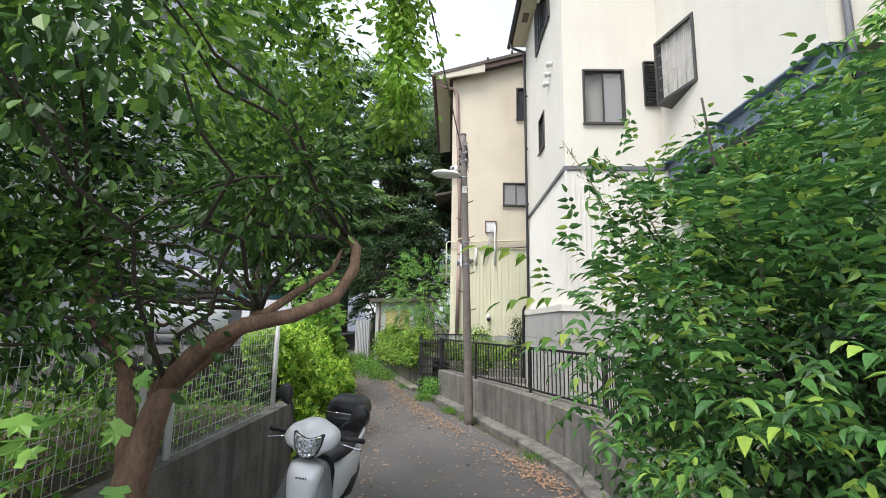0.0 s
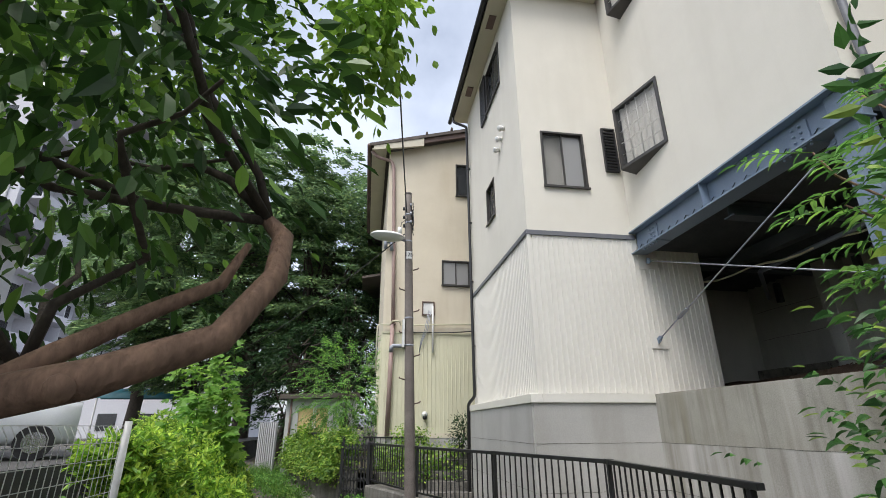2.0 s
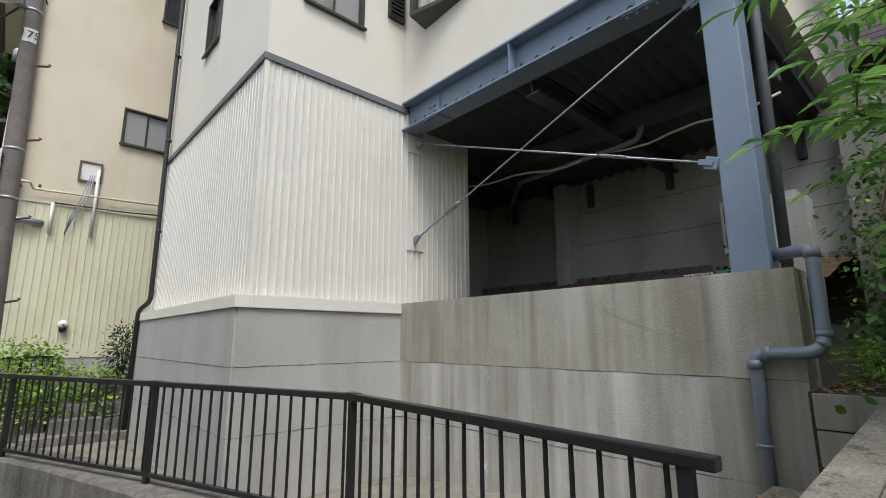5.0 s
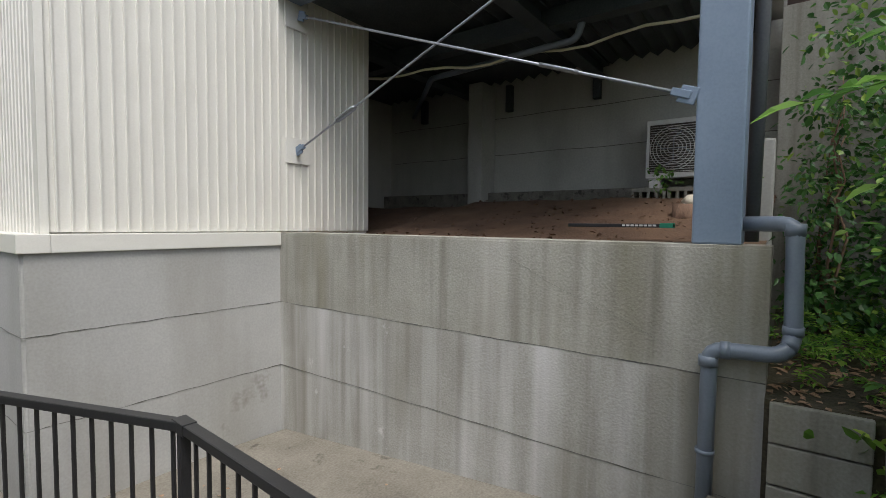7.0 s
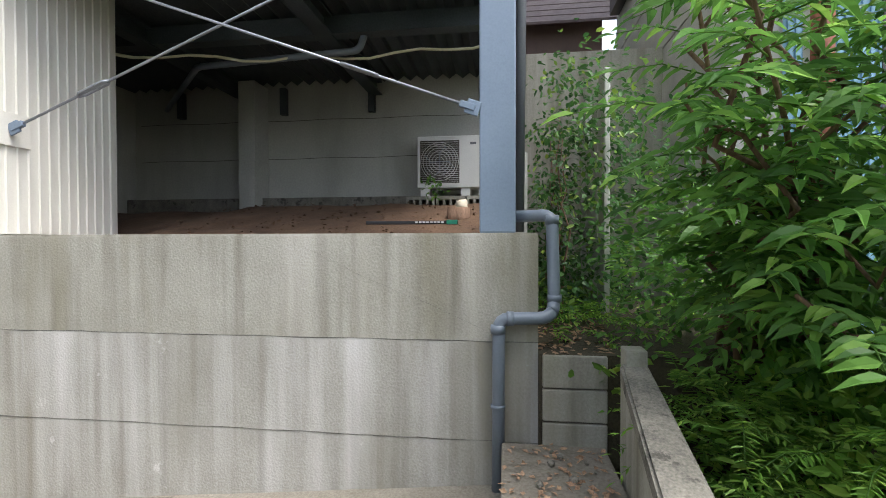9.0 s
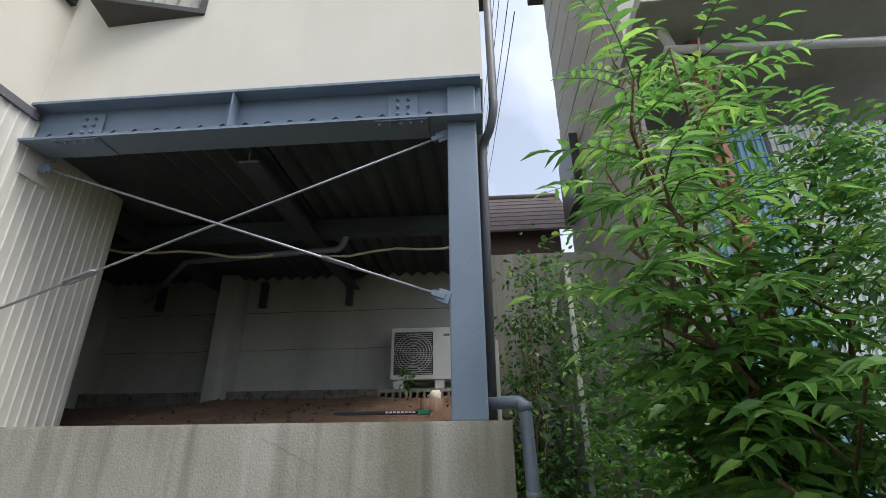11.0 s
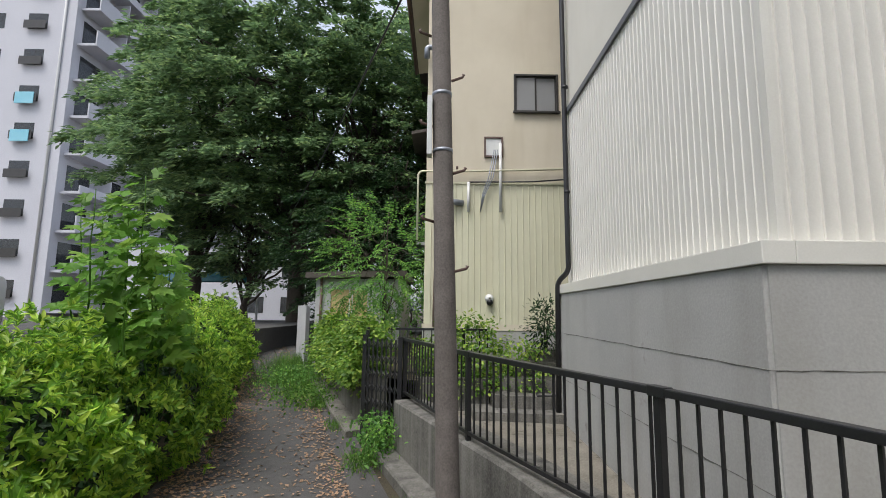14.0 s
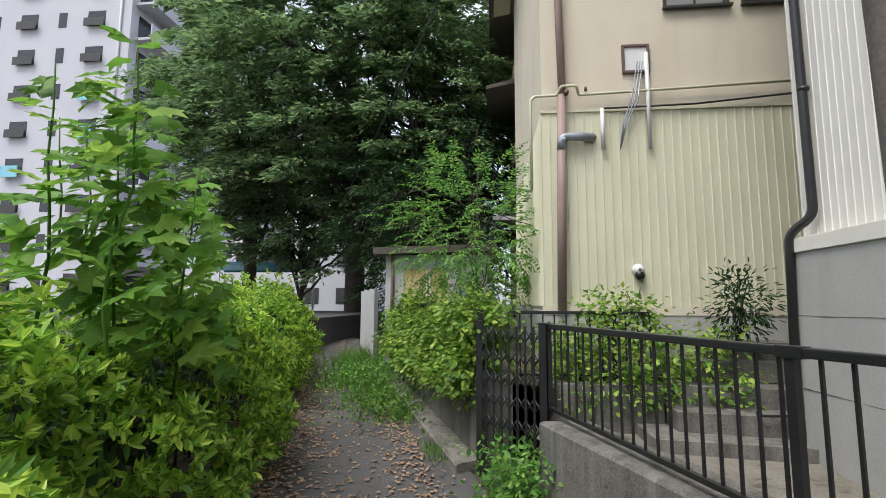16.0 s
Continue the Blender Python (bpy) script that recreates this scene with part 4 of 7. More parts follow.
tubes("cap", [([at_z(5.24), at_z(5.27), at_z(5.29)], [0.066, 0.06, 0.02])], POLE, pole, seg=16)
for k, z in enumerate((1.75, 2.1, 2.45, 2.8, 3.15, 3.5, 3.85)):
    s = -1 if k % 2 else 1
    p = at_z(z)
    tubes("foot_peg", [([p + Vector((0.07 * s, -0.02, 0)), p + Vector((0.15 * s, -0.04, 0.02)), p + Vector((0.158 * s, -0.042, 0.04))], [0.01, 0.01, 0.014])], BROWN, pole, seg=6)
for z, r in ((4.85, 0.065), (4.7, 0.065), (4.36, 0.067), (3.05, 0.073), (2.62, 0.075)):
    tubes("band", [([at_z(z - 0.012), at_z(z + 0.012)], r)], GALV, pole, seg=18)
lamp = thing("street_lamp", at_z(4.36), "shallow white street lamp clamped to the pole", "street lamp")
p = at_z(4.36)
tubes("arm", [([p + Vector((-0.05, -0.03, 0)), p + Vector((-0.2, -0.08, 0.02)), p + Vector((-0.3, -0.1, 0.06))], 0.022)], GALV, lamp)
vs, fs = [], []
seg = 28
prof = ((0.02, 0.075), (0.5, 0.068), (0.85, 0.045), (0.99, 0.012), (1.0, 0.0), (0.96, -0.006), (0.8, -0.04), (0.45, -0.062), (0.02, -0.066))
c = p + Vector((-0.36, -0.12, 0.03))
for r, z in prof:
    for k in range(seg):
        a = 2 * math.pi * k / seg
        vs.append((c.x + r * 0.29 * math.cos(a), c.y + r * 0.17 * math.sin(a), c.z + z + 0.1 * r * 0.29 * math.cos(a) * -0.6))
for i in range(len(prof) - 1):
    for k in range(seg):
        fs.append((i * seg + k, i * seg + (k + 1) % seg, (i + 1) * seg + (k + 1) % seg, (i + 1) * seg + k))
part_mesh("shade", vs, fs, WHITE, lamp, "dusty white oval shade", True)
tubes("sensor", [([c + Vector((0.2, 0, 0.06)), c + Vector((0.2, 0, 0.17))], 0.035)], WHITE, lamp, seg=10)
tubes("lamp_cable", [([p + Vector((-0.02, -0.07, 0.4)), p + Vector((-0.13, -0.1, 0.3)), p + Vector((-0.16, -0.1, 0.15)), p + Vector((-0.12, -0.06, 0.02))], 0.006)], BLACK, lamp, seg=5)


def sign_plate(p, w, h, curve_r, text=""):
    root = thing("number_plate" if text else "notice_plate", p, "small white number plate on the pole" if text else "blank white notice plate strapped to the pole", "sign")
    vs, fs = [], []
    for i in range(7):
        a = (i - 3) / 3 * w / 2 / curve_r
        for z in (-h / 2, h / 2):
            vs.append((p.x + curve_r * math.sin(a), p.y - curve_r * math.cos(a), p.z + z))
    fs = [(2 * i, 2 * i + 2, 2 * i + 3, 2 * i + 1) for i in range(6)]
    part_mesh("plate", vs, fs, WHITE, root, "", True)
    if text:
        cu = bpy.data.curves.new("digits", "FONT")
        cu.body, cu.size, cu.align_x, cu.align_y, cu.extrude = text, h * 0.75, "CENTER", "CENTER", 0.001
        cu.materials.append(BLACK)
        ob = new("digits", cu)
        dg = bpy.context.evaluated_depsgraph_get()
        me = bpy.data.meshes.new_from_object(ob.evaluated_get(dg))
        bpy.data.objects.remove(ob)
        ob = attach(new("digits", me), root)
        ob.matrix_basis = pose(p.x, p.y - curve_r - 0.004, p.z, 90, 0, 0)
    return root


sign_plate(at_z(4.1), 0.11, 0.13, 0.071, "175")
q = at_z(2.8)
box_part("notice_plate", (q.x - 0.11, q.x - 0.074, q.y - 0.07, q.y + 0.03, 2.58, 3.02), WHITE, None, bevel=0.004)
tagged(bpy.data.objects["notice_plate"], "narrow white notice plate strapped to the pole", "sign")
# wires
def wire(a, b, sag, r, label, n=24):
    a, b = Vector(a), Vector(b)
    pts = [a + (b - a) * (i / n) - Vector((0, 0, sag * 4 * (i / n) * (1 - i / n))) for i in range(n + 1)]
    w = tubes("wire", [(pts, r)], BLACK, None, seg=5)
    return tagged(w, label, "wire", "overhead wires")


wire((0.05, 9.5, 4.9), (-0.57, 3.65, 5.05), 0.05, 0.011, "black overhead wire running along the lane")
wire((-0.57, 3.65, 5.05), (-0.3, -9, 7.2), 0.2, 0.011, "black overhead wire running along the lane")
wire((0.02, 9.58, 4.6), (-6.6, 25.2, 4.7), 0.25, 0.012, "black overhead wire running to the big tree")
rng = random.Random(4)
for k in range(6):
    q = at_z(4.6 + 0.08 * k)
    tubes("wire_coil", [([q + Vector((0.07 + 0.02 * math.sin(j * 1.3 + k), -0.03 + 0.03 * math.cos(j * 0.9), 0.12 * math.sin(j * 0.8 + k) - 0.05 * k / 6)) for j in range(12)], 0.006)], BLACK, pole, seg=4)
    tubes("insulator", [([q + Vector((-0.08 + 0.03 * (k % 2) * 4, -0.05, 0)), q + Vector((-0.08 + 0.03 * (k % 2) * 4, -0.05, 0.05))], 0.02)], GALV if k % 2 else BLACK, pole, seg=8)

# ---- cream building beyond ----
bb = thing("apartment_house", (2.2, 17, 0), "tall cream rendered house with pale ribbed lower cladding", "house")
BX, BY, BN, BE = -0.03, 14.11, 20.0, 5.5
WB = [(1.5, 2.29, 5.01, 5.73), (2.43, 3.2, 5.01, 5.73), (1.93, 2.7, 7.72, 8.78)]
part("wall", wall_with_holes(bmesh.new(), "y", BY, BY + 0.15, BX + 0.15, BE, 3.72, 9.0, WB), STUCCO_B, bb, "aged cream render")
part("wall", wall_with_holes(bmesh.new(), "x", BX, BX + 0.15, BY, BN, 3.72, 9.0, []), STUCCO_B, bb, "aged cream render")
part("gable", prism(bmesh.new(), [(BX, BY), (BE, BY), (BE, BY + 0.15), (BX, BY + 0.15)], 9.0, [9.02, 10.6, 10.6, 9.02]), STUCCO_B, bb)
part("backing", wall_with_holes(bmesh.new(), "y", BY + 0.02, BY + 0.15, BX + 0.15, BE, 1.25, 3.72, []), SHEET_B, bb)
part("backing", wall_with_holes(bmesh.new(), "x", BX + 0.02, BX + 0.15, BY + 0.02, BN, 1.25, 3.72, []), SHEET_B, bb)
ribbed("cladding", (BX, BY), (BE, BY), 1.3, 3.72, (0, -1), 0.105, 0.012, 0.84, SHEET_B, bb, "pale yellow ribbed metal cladding")
ribbed("cladding", (BX, BY), (BX, BN), 1.3, 3.72, (-1, 0), 0.105, 0.012, 0.84, SHEET_B, bb, "pale yellow ribbed metal cladding")
box_part("band", (BX - 0.02, BE, BY - 0.022, BY - 0.001, 3.70, 3.735), SHEET_B, bb)
box_part("base", (BX - 0.03, BE, BY - 0.04, BN, -0.1, 1.248), CONCRETE_N, bb, "concrete base", 0.01)
box_part("base_ledge", (BX - 0.035, BE, BY - 0.05, BY - 0.041, 1.2, 1.3), STUCCO_B, bb)
part("roof", slab(bmesh.new(), [(-0.62, 13.8, 9.0), (BE, 13.8, 10.65), (BE, 20.3, 10.65), (-0.62, 20.3, 9.0)], 0.1), ROOF_B, bb, "brown sloping roof")
part("fascia", prism(bmesh.new(), [(-0.5, 13.82), (0.95, 13.82), (0.95, 13.9), (-0.5, 13.9)], [8.9, 9.16, 9.16, 8.9], [9.03, 9.42, 9.42, 9.03]), SOFFIT, bb, "cream barge board")
part("fascia", prism(bmesh.new(), [(0.96, 13.86), (BE, 13.86), (BE, 13.92), (0.96, 13.92)], [9.28, 10.48, 10.48, 9.28], [9.44, 10.64, 10.64, 9.44]), BROWN, bb, "brown barge board")
part("soffit", slab(bmesh.new(), [(-0.55, 13.85, 8.93), (-0.125, 13.85, 9.0), (-0.125, 20.2, 9.0), (-0.55, 20.2, 8.93)], 0.03), SOFFIT, bb)
for k in range(6):
    box_part("roof_cap", (1.0 + k * 0.75, 1.06 + k * 0.75, 13.78, 13.92, 9.55 + 0.2275 * k, 9.62 + 0.2275 * k), ROOF_B, bb)
tubes("gutter", [([(-0.63, 13.8, 9.03), (-0.63, 20.3, 9.0)], 0.055)], BROWN, bb, "brown gutter")
# Frosted panes and pale backing stand for this window's grey reflection.
window(bb, "y", BY, -1, 1.5, 2.29, 5.01, 5.73, BRONZE, [FROST, FROST], 0.05, PALE)
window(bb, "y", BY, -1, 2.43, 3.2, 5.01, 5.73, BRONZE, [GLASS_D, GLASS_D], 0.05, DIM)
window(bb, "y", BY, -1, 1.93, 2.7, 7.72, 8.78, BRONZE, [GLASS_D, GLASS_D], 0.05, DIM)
bm = bmesh.new()
for e in ((0.97, 1.0, 4.18, 4.55), (1.27, 1.3, 4.18, 4.55), (1.0, 1.27, 4.18, 4.21), (1.0, 1.27, 4.52, 4.55)):
    box(bm, e[0], e[1], BY - 0.04, BY - 0.001, e[2], e[3], 0.003)
hatch = part("hatch", bm, BROWN, bb, "brown-framed white hatch")
box_part("panel", (1.0, 1.27, BY - 0.02, BY - 0.008, 4.21, 4.52), WHITE, hatch)
tubes("downpipe", [(bent([(-0.55, 14.0, 8.95), (-0.35, 14.0, 8.75), (0.02, 14.05, 8.7), (0.10, 14.05, 8.5), (0.19, 14.04, 5.5), (0.22, 14.04, 3.9)], 0.06), 0.048)], PINKISH, bb, "faded pinkish downpipe")
tubes("downpipe", [([(0.21, 14.03, 3.9), (0.16, 14.03, 1.25)], 0.055)], PINKISH, bb, "faded pinkish downpipe")
tubes("waste_pipe", [(bent([(0.6, 14.1, 3.36), (0.45, 14.02, 3.36), (0.2, 14.02, 3.36), (0.19, 14.02, 3.2)], 0.05), 0.055)], GALV, bb, "grey waste pipe")
tubes("stack_pipe", [(bent([(-0.05, 13.98, 5.95), (-0.05, 13.98, 6.15), (0.1, 13.98, 6.15), (0.12, 13.98, 5.9)], 0.04), 0.05)], GALV, bb, "grey vent bend")
tubes("conduit", [(bent([(-0.17, 14.04, 2.7), (-0.17, 14.04, 3.85), (-0.12, 14.04, 3.9), (0.15, 14.03, 3.9), (0.2, 13.95, 3.98), (0.38, 13.95, 3.98), (0.42, 14.04, 3.9), (3.4, 14.04, 4.0)], 0.03), 0.018)], SHEET_B, bb, "cream conduit pipe")
tubes("conduit", [([(0.7, 14.05, 3.72), (1.8, 14.05, 3.74), (3.3, 14.05, 3.86)], 0.013)], BLACK, bb, "black cable")
for x, z0 in ((0.70, 3.2), (1.25, 3.2)):
    tubes("duct", [([(x, 14.05, 3.72 if x < 1 else 4.42), (x, 14.05, z0)], 0.026)], WHITE, bb, "white cable duct")
for k in range(3):
    tubes("hose", [([(1.2 - 0.03 * k, 14.04, 4.3), (1.12 - 0.04 * k, 14.02, 3.8), (0.98 - 0.02 * k, 14.03, 3.5), (0.9, 14.04, 3.2)], 0.009)], GALV, bb, "grey hose", 5)
tubes("valve", [([(0.26, 14.0, 3.9), (0.26, 13.93, 3.9)], 0.03), ([(0.5, 14.0, 3.93), (0.5, 14.0, 3.98)], 0.02)], BROWN, bb, "rusty valve")
lampw = thing("wall_lamp", (1.06, BY - 0.06, 1.71), "small round white wall lamp with a dark lens", "wall lamp")
vs, fs = [], []
for i in range(7):
    r, y = 0.075 * math.cos(i * math.pi / 14), 0.09 * math.sin(i * math.pi / 14)
    for k in range(16):
        a = k * math.pi / 8
        vs.append((1.06 + r * math.cos(a), BY - 0.012 - y, 1.73 + r * math.sin(a)))
for i in range(6):
    for k in range(16):
        fs.append((i * 16 + k, i * 16 + (k + 1) % 16, (i + 1) * 16 + (k + 1) % 16, (i + 1) * 16 + k))
part_mesh("housing", vs, fs, WHITE, lampw, "", True)
tubes("lens", [([(1.06, BY - 0.05, 1.67), (1.06, BY - 0.1, 1.655)], 0.05)], BLACK, lampw, "dark lens", 12)

# the cream building and its lamp stand a little nearer the lane
for ob in (bb, lampw):
    ob.matrix_basis = Matrix.Translation((-0.14, -0.11, -0.03)) @ ob.matrix_basis

# ---- house behind, with deep eaves ----
hc = thing("rear_house", (2, 25, 0), "house behind with deep dark eaves and a small balcony", "house")
box_part("wall", (0.1, 4.0, 21.4, 30, 0, 10.2), STUCCO_B, hc, "cream wall")
part("roof", slab(bmesh.new(), [(-0.8, 20.9, 10.2), (4.5, 20.9, 11.4), (4.5, 30.5, 11.4), (-0.8, 30.5, 10.2)], 0.14), ROOF_B, hc, "dark overhanging roof")
part("canopy", slab(bmesh.new(), [(-0.9, 20.3, 7.0), (0.1, 20.3, 7.2), (0.1, 24, 7.2), (-0.9, 24, 7.0)], 0.1), ROOF_B, hc, "dark canopy")
for z in (5.2, 7.5):
    box_part("shutter_box", (-0.15, 0.098, 21.0, 22.2, z, z + 0.5), BROWN, hc, "brown shutter box", 0.02)
    box_part("window", (0.06, 0.099, 21.5, 23.2, z - 1.2, z - 0.05), GLASS_D, hc)
balc = box_part("balcony", (-0.75, 0.098, 21.2, 22.6, 3.6, 3.72), CONCRETE_N, hc, "small balcony with a black railing", 0.01)
for i in range(11):
    box_part("bar", (-0.75, -0.73, 21.22 + 0.134 * i, 21.24 + 0.134 * i, 3.72, 4.6), BLACK, balc)
for i in range(6):
    box_part("bar", (-0.75 + 0.15 * i, -0.73 + 0.15 * i, 21.2, 21.22, 3.72, 4.6), BLACK, balc)
box_part("handrail", (-0.77, 0.098, 21.19, 21.23, 4.6, 4.64), BLACK, balc)
tubes("downpipe", [([(-0.05, 20.1, 8.9), (-0.05, 20.1, 1.0)], 0.045)], BROWN, hc, "brown downpipe")

# ---- shed ----
shed = thing("shed", (-2.0, 18, 0.5), "small grey garden shed with a flat overhanging roof", "shed")
part("wall", wall_with_holes(bmesh.new(), "y", 17.0, 17.1, -2.72, -0.9, 0.0, 2.2, [(-2.45, -1.6, 1.25, 1.95)]), PALE, shed)
box_part("wall", (-2.8, -2.72, 17.0, 19.6, 0.0, 2.2), PALE, shed)
box_part("wall", (-0.9, -0.82, 17.0, 19.6, 0.0, 2.2), PALE, shed)
box_part("wall", (-2.72, -0.9, 19.5, 19.6, 0.0, 2.2), PALE, shed)
part("roof", slab(bmesh.new(), [(-3.0, 16.8, 2.2), (-0.7, 16.8, 2.26), (-0.7, 19.8, 2.26), (-3.0, 19.8, 2.2)], 0.13), ROOF_B, shed, "grey-brown flat roof")
tubes("downpipe", [([(-2.66, 16.95, 2.2), (-2.66, 16.95, 0.5)], 0.03)], BROWN, shed)
pan = box_part("boarded_window", (-2.45, -1.6, 17.03, 17.06, 1.25, 1.95), surface("yellowed board", (0.5, 0.36, 0.16), (0.66, 0.5, 0.27), 0.7, 2, 50, 0.05), shed, "yellowed boarded window")
for x in (-2.03, -1.97):
    box_part("sheet_edge", (x, x + 0.03, 17.02, 17.028, 1.25, 1.95), WHITE, pan)
gatef = thing("side_fence", (-3.3, 17.6, 0.4), "grey corrugated side fence beside the lane", "fence")
for i in range(9):
    box_part("sheet_panel", (-3.12 - 0.12 * i, -3.08 - 0.12 * i, 17.3 + 0.33 * i, 17.62 + 0.33 * i, 0.0, 1.55 + 0.02 * (i % 3)), PALE, gatef, bevel=0.01)

# ---- planter wall and mesh fence on the other side of the lane ----
tagged(part("wall_planter", prism(bmesh.new(), [(-2.02, -4), (-2.02, 6.1), (-2.2, 6.1), (-2.2, -4)], -0.5, 0.55), CONCRETE_D), "dark stained concrete planter wall along the lane", "wall", "", "structure")
tagged(box_part("planter_soil", (-9, -2.202, -4, 6.1, -0.5, 0.5), SOIL), "raised soil behind the planter wall", "soil", "", "structure")


def mesh_fence(x, y0, y1, z0, z1, label):
    root = thing("mesh_fence", (x, y0, z0), label, "fence", "mesh fence panels")
    n = int((y1 - y0) / 0.06)
    tubes("wire_mesh", [([(x, y0 + (y1 - y0) * i / n, z0), (x, y0 + (y1 - y0) * i / n, z1 - 0.06), (x - 0.04, y0 + (y1 - y0) * i / n, z1)], 0.0025) for i in range(n + 1)]
          + [([(x, y0, z0 + (z1 - z0) * k / 9), (x, y1, z0 + (z1 - z0) * k / 9)], 0.003) for k in range(10)], WHITE, root, "white welded wire mesh", 4)
    for y in (y0, y1):
        tubes("post", [([(x + 0.03, y, z0 - 0.15), (x + 0.03, y, z1 + 0.03)], 0.024)], WHITE, root, seg=10)


mesh_fence(-2.32, 1.7, 3.65, 0.55, 1.45, "white wire mesh fence on the planter wall")
mesh_fence(-2.12, 3.65, 5.6, 0.55, 1.45, "white wire mesh fence on the planter wall")

# ---- scooter ----
SILVER = surface("silver scooter paint", (0.72, 0.73, 0.74), (0.78, 0.79, 0.80), 0.28, 4, 200, 0.01, metal=0.1)
PLASTIC = surface("black plastic", (0.015, 0.015, 0.016), (0.028, 0.028, 0.03), 0.5, 6, 180, 0.05)
SEAT = surface("dark seat vinyl", (0.02, 0.02, 0.022), (0.04, 0.04, 0.043), 0.55, 8, 240, 0.1)
RUBBER = surface("tyre rubber", (0.012, 0.012, 0.012), (0.025, 0.025, 0.025), 0.9, 8, 100, 0.2)
CHROME = surface("bright metal", (0.5, 0.5, 0.52), (0.62, 0.62, 0.64), 0.15, 4, 60, 0.0, metal=1.0)
LENS = glass("clear lamp lens", (0.8, 0.82, 0.84), 0.03, 0.12)
SX, SYF, SZ = -1.29, 3.97, -0.315
sc = thing("scooter", (SX, 4.5, SZ), "silver parked motor scooter with a black top box", "scooter")
SILVER_D = surface("grey scooter paint", (0.2, 0.21, 0.22), (0.26, 0.27, 0.28), 0.35, 4, 200, 0.01, metal=0.3)
FACET = surface("bright reflector", (0.75, 0.76, 0.78), (0.85, 0.86, 0.88), 0.12, 4, 60, 0.0, metal=1.0)
LEAN = Matrix.Rotation(radians(-2), 4, "Z") @ Matrix.Rotation(radians(6.5), 4, "Y") @ Matrix.Diagonal((0.95, 1, 1, 1))


def S(x, y, z):
    v = LEAN @ Vector((x, y, z))
    return (SX + v.x, SYF + v.y, SZ + v.z)


def skin_rings(name, rings, material, parent, label="", smooth=True):
    n, vs, fs = len(rings[0]), [S(*p) for r in rings for p in r], []
    for i in range(len(rings) - 1):
        for k in range(n):
            fs.append((i * n + k, i * n + (k + 1) % n, (i + 1) * n + (k + 1) % n, (i + 1) * n + k))
    fs.append(tuple(range(n))[::-1])
    fs.append(tuple((len(rings) - 1) * n + k for k in range(n)))
    return part_mesh(name, vs, fs, material, parent, label, smooth)


def loft(name, rings, material, parent, label="", n=18):
    """Rings of (x, y, z, half width, half height, squareness), across the scooter's length."""
    out = []
    for x, y, z, hw, hh, sq in rings:
        ring = []
        for k in range(n):
            a = 2 * math.pi * k / n
            cx, sx = math.cos(a), math.sin(a)
            ring.append((x + hw * math.copysign(abs(cx) ** sq, cx), y, z + hh * math.copysign(abs(sx) ** sq, sx)))
        out.append(ring)
    return skin_rings(name, out, material, parent, label)


def mirrored(half):
    """Half an outline, from the top middle down one side, made whole."""
    return half + [(-x, z) for x, z in half[::-1] if x > 0.001]


def rounded(outline):
    """One corner-cutting pass."""
    out = []
    for k, a in enumerate(outline):
        b = outline[(k + 1) % len(outline)]
        out += [(a[0] * 0.75 + b[0] * 0.25, a[1] * 0.75 + b[1] * 0.25), (a[0] * 0.25 + b[0] * 0.75, a[1] * 0.25 + b[1] * 0.75)]
    return out


def shell(name, outline, at, levels, material, parent, label="", smooth=True, passes=1):
    """An outline across the scooter, carried along its length: levels of (y, scale, lift)."""
    for k in range(passes):
        outline = rounded(outline)
    rings = [[(at[0] + x * s, at[1] + y, at[2] + z * s + lift) for x, z in outline] for y, s, lift in levels]
    return skin_rings(name, rings, material, parent, label, smooth)


shell("front_shield", mirrored([(0, 0.25), (0.1, 0.24), (0.155, 0.2), (0.18, 0.1), (0.215, -0.03), (0.22, -0.16), (0.17, -0.27), (0, -0.3)]), (0, 0, 0.56), [(-0.06, 0.8, 0), (-0.02, 0.95, 0), (0.03, 1, 0), (0.09, 0.98, 0), (0.12, 0.9, 0)], SILVER_D, sc, "grey shield sides", True, 2)
shell("front_panel", mirrored([(0, 0.235), (0.1, 0.225), (0.135, 0.19), (0.125, 0.05), (0.08, -0.14), (0.045, -0.26), (0, -0.28)]), (0, 0, 0.57), [(-0.125, 0.35, 0.03), (-0.115, 0.72, 0.012), (-0.085, 0.95, 0), (-0.03, 1.05, 0)], SILVER, sc, "silver front panel", True, 2)
shell("handlebar_cover", mirrored([(0, 0.125), (0.05, 0.12), (0.12, 0.085), (0.195, 0.055), (0.215, 0.0), (0.2, -0.05), (0.12, -0.085), (0.08, -0.125), (0, -0.13)]), (0, 0, 0.965), [(-0.1, 0.62, -0.015), (-0.08, 0.86, -0.01), (-0.03, 1, 0), (0.05, 1, 0.012), (0.11, 0.84, 0.02), (0.145, 0.5, 0.02)], SILVER, sc, "silver handlebar cover", True, 2)
LAMP = mirrored([(0, 0.035), (0.05, 0.05), (0.112, 0.082), (0.108, 0.02), (0.085, -0.05), (0.045, -0.09), (0, -0.095)])
hl = shell("headlight", LAMP, (0, 0, 0.94), [(-0.158, 0.35, -0.004), (-0.152, 0.7, -0.002), (-0.136, 0.92, 0), (-0.09, 1.02, 0)], LENS, sc, "clear headlight", True, 1)
shell("bezel", LAMP, (0, 0, 0.94), [(-0.106, 1.07, 0), (-0.07, 1.12, 0)], PLASTIC, hl, "dark lamp surround", True, 1)
facets = []
for i, sc_ in enumerate((0.12, 0.3, 0.45, 0.62, 0.8, 0.97)):
    facets.append([(x * sc_, -0.13 + 0.012 * (i % 2) + 0.007 * (k % 2), 0.94 - 0.012 * (1 - sc_) + z * sc_) for k, (x, z) in enumerate(rounded(LAMP))])
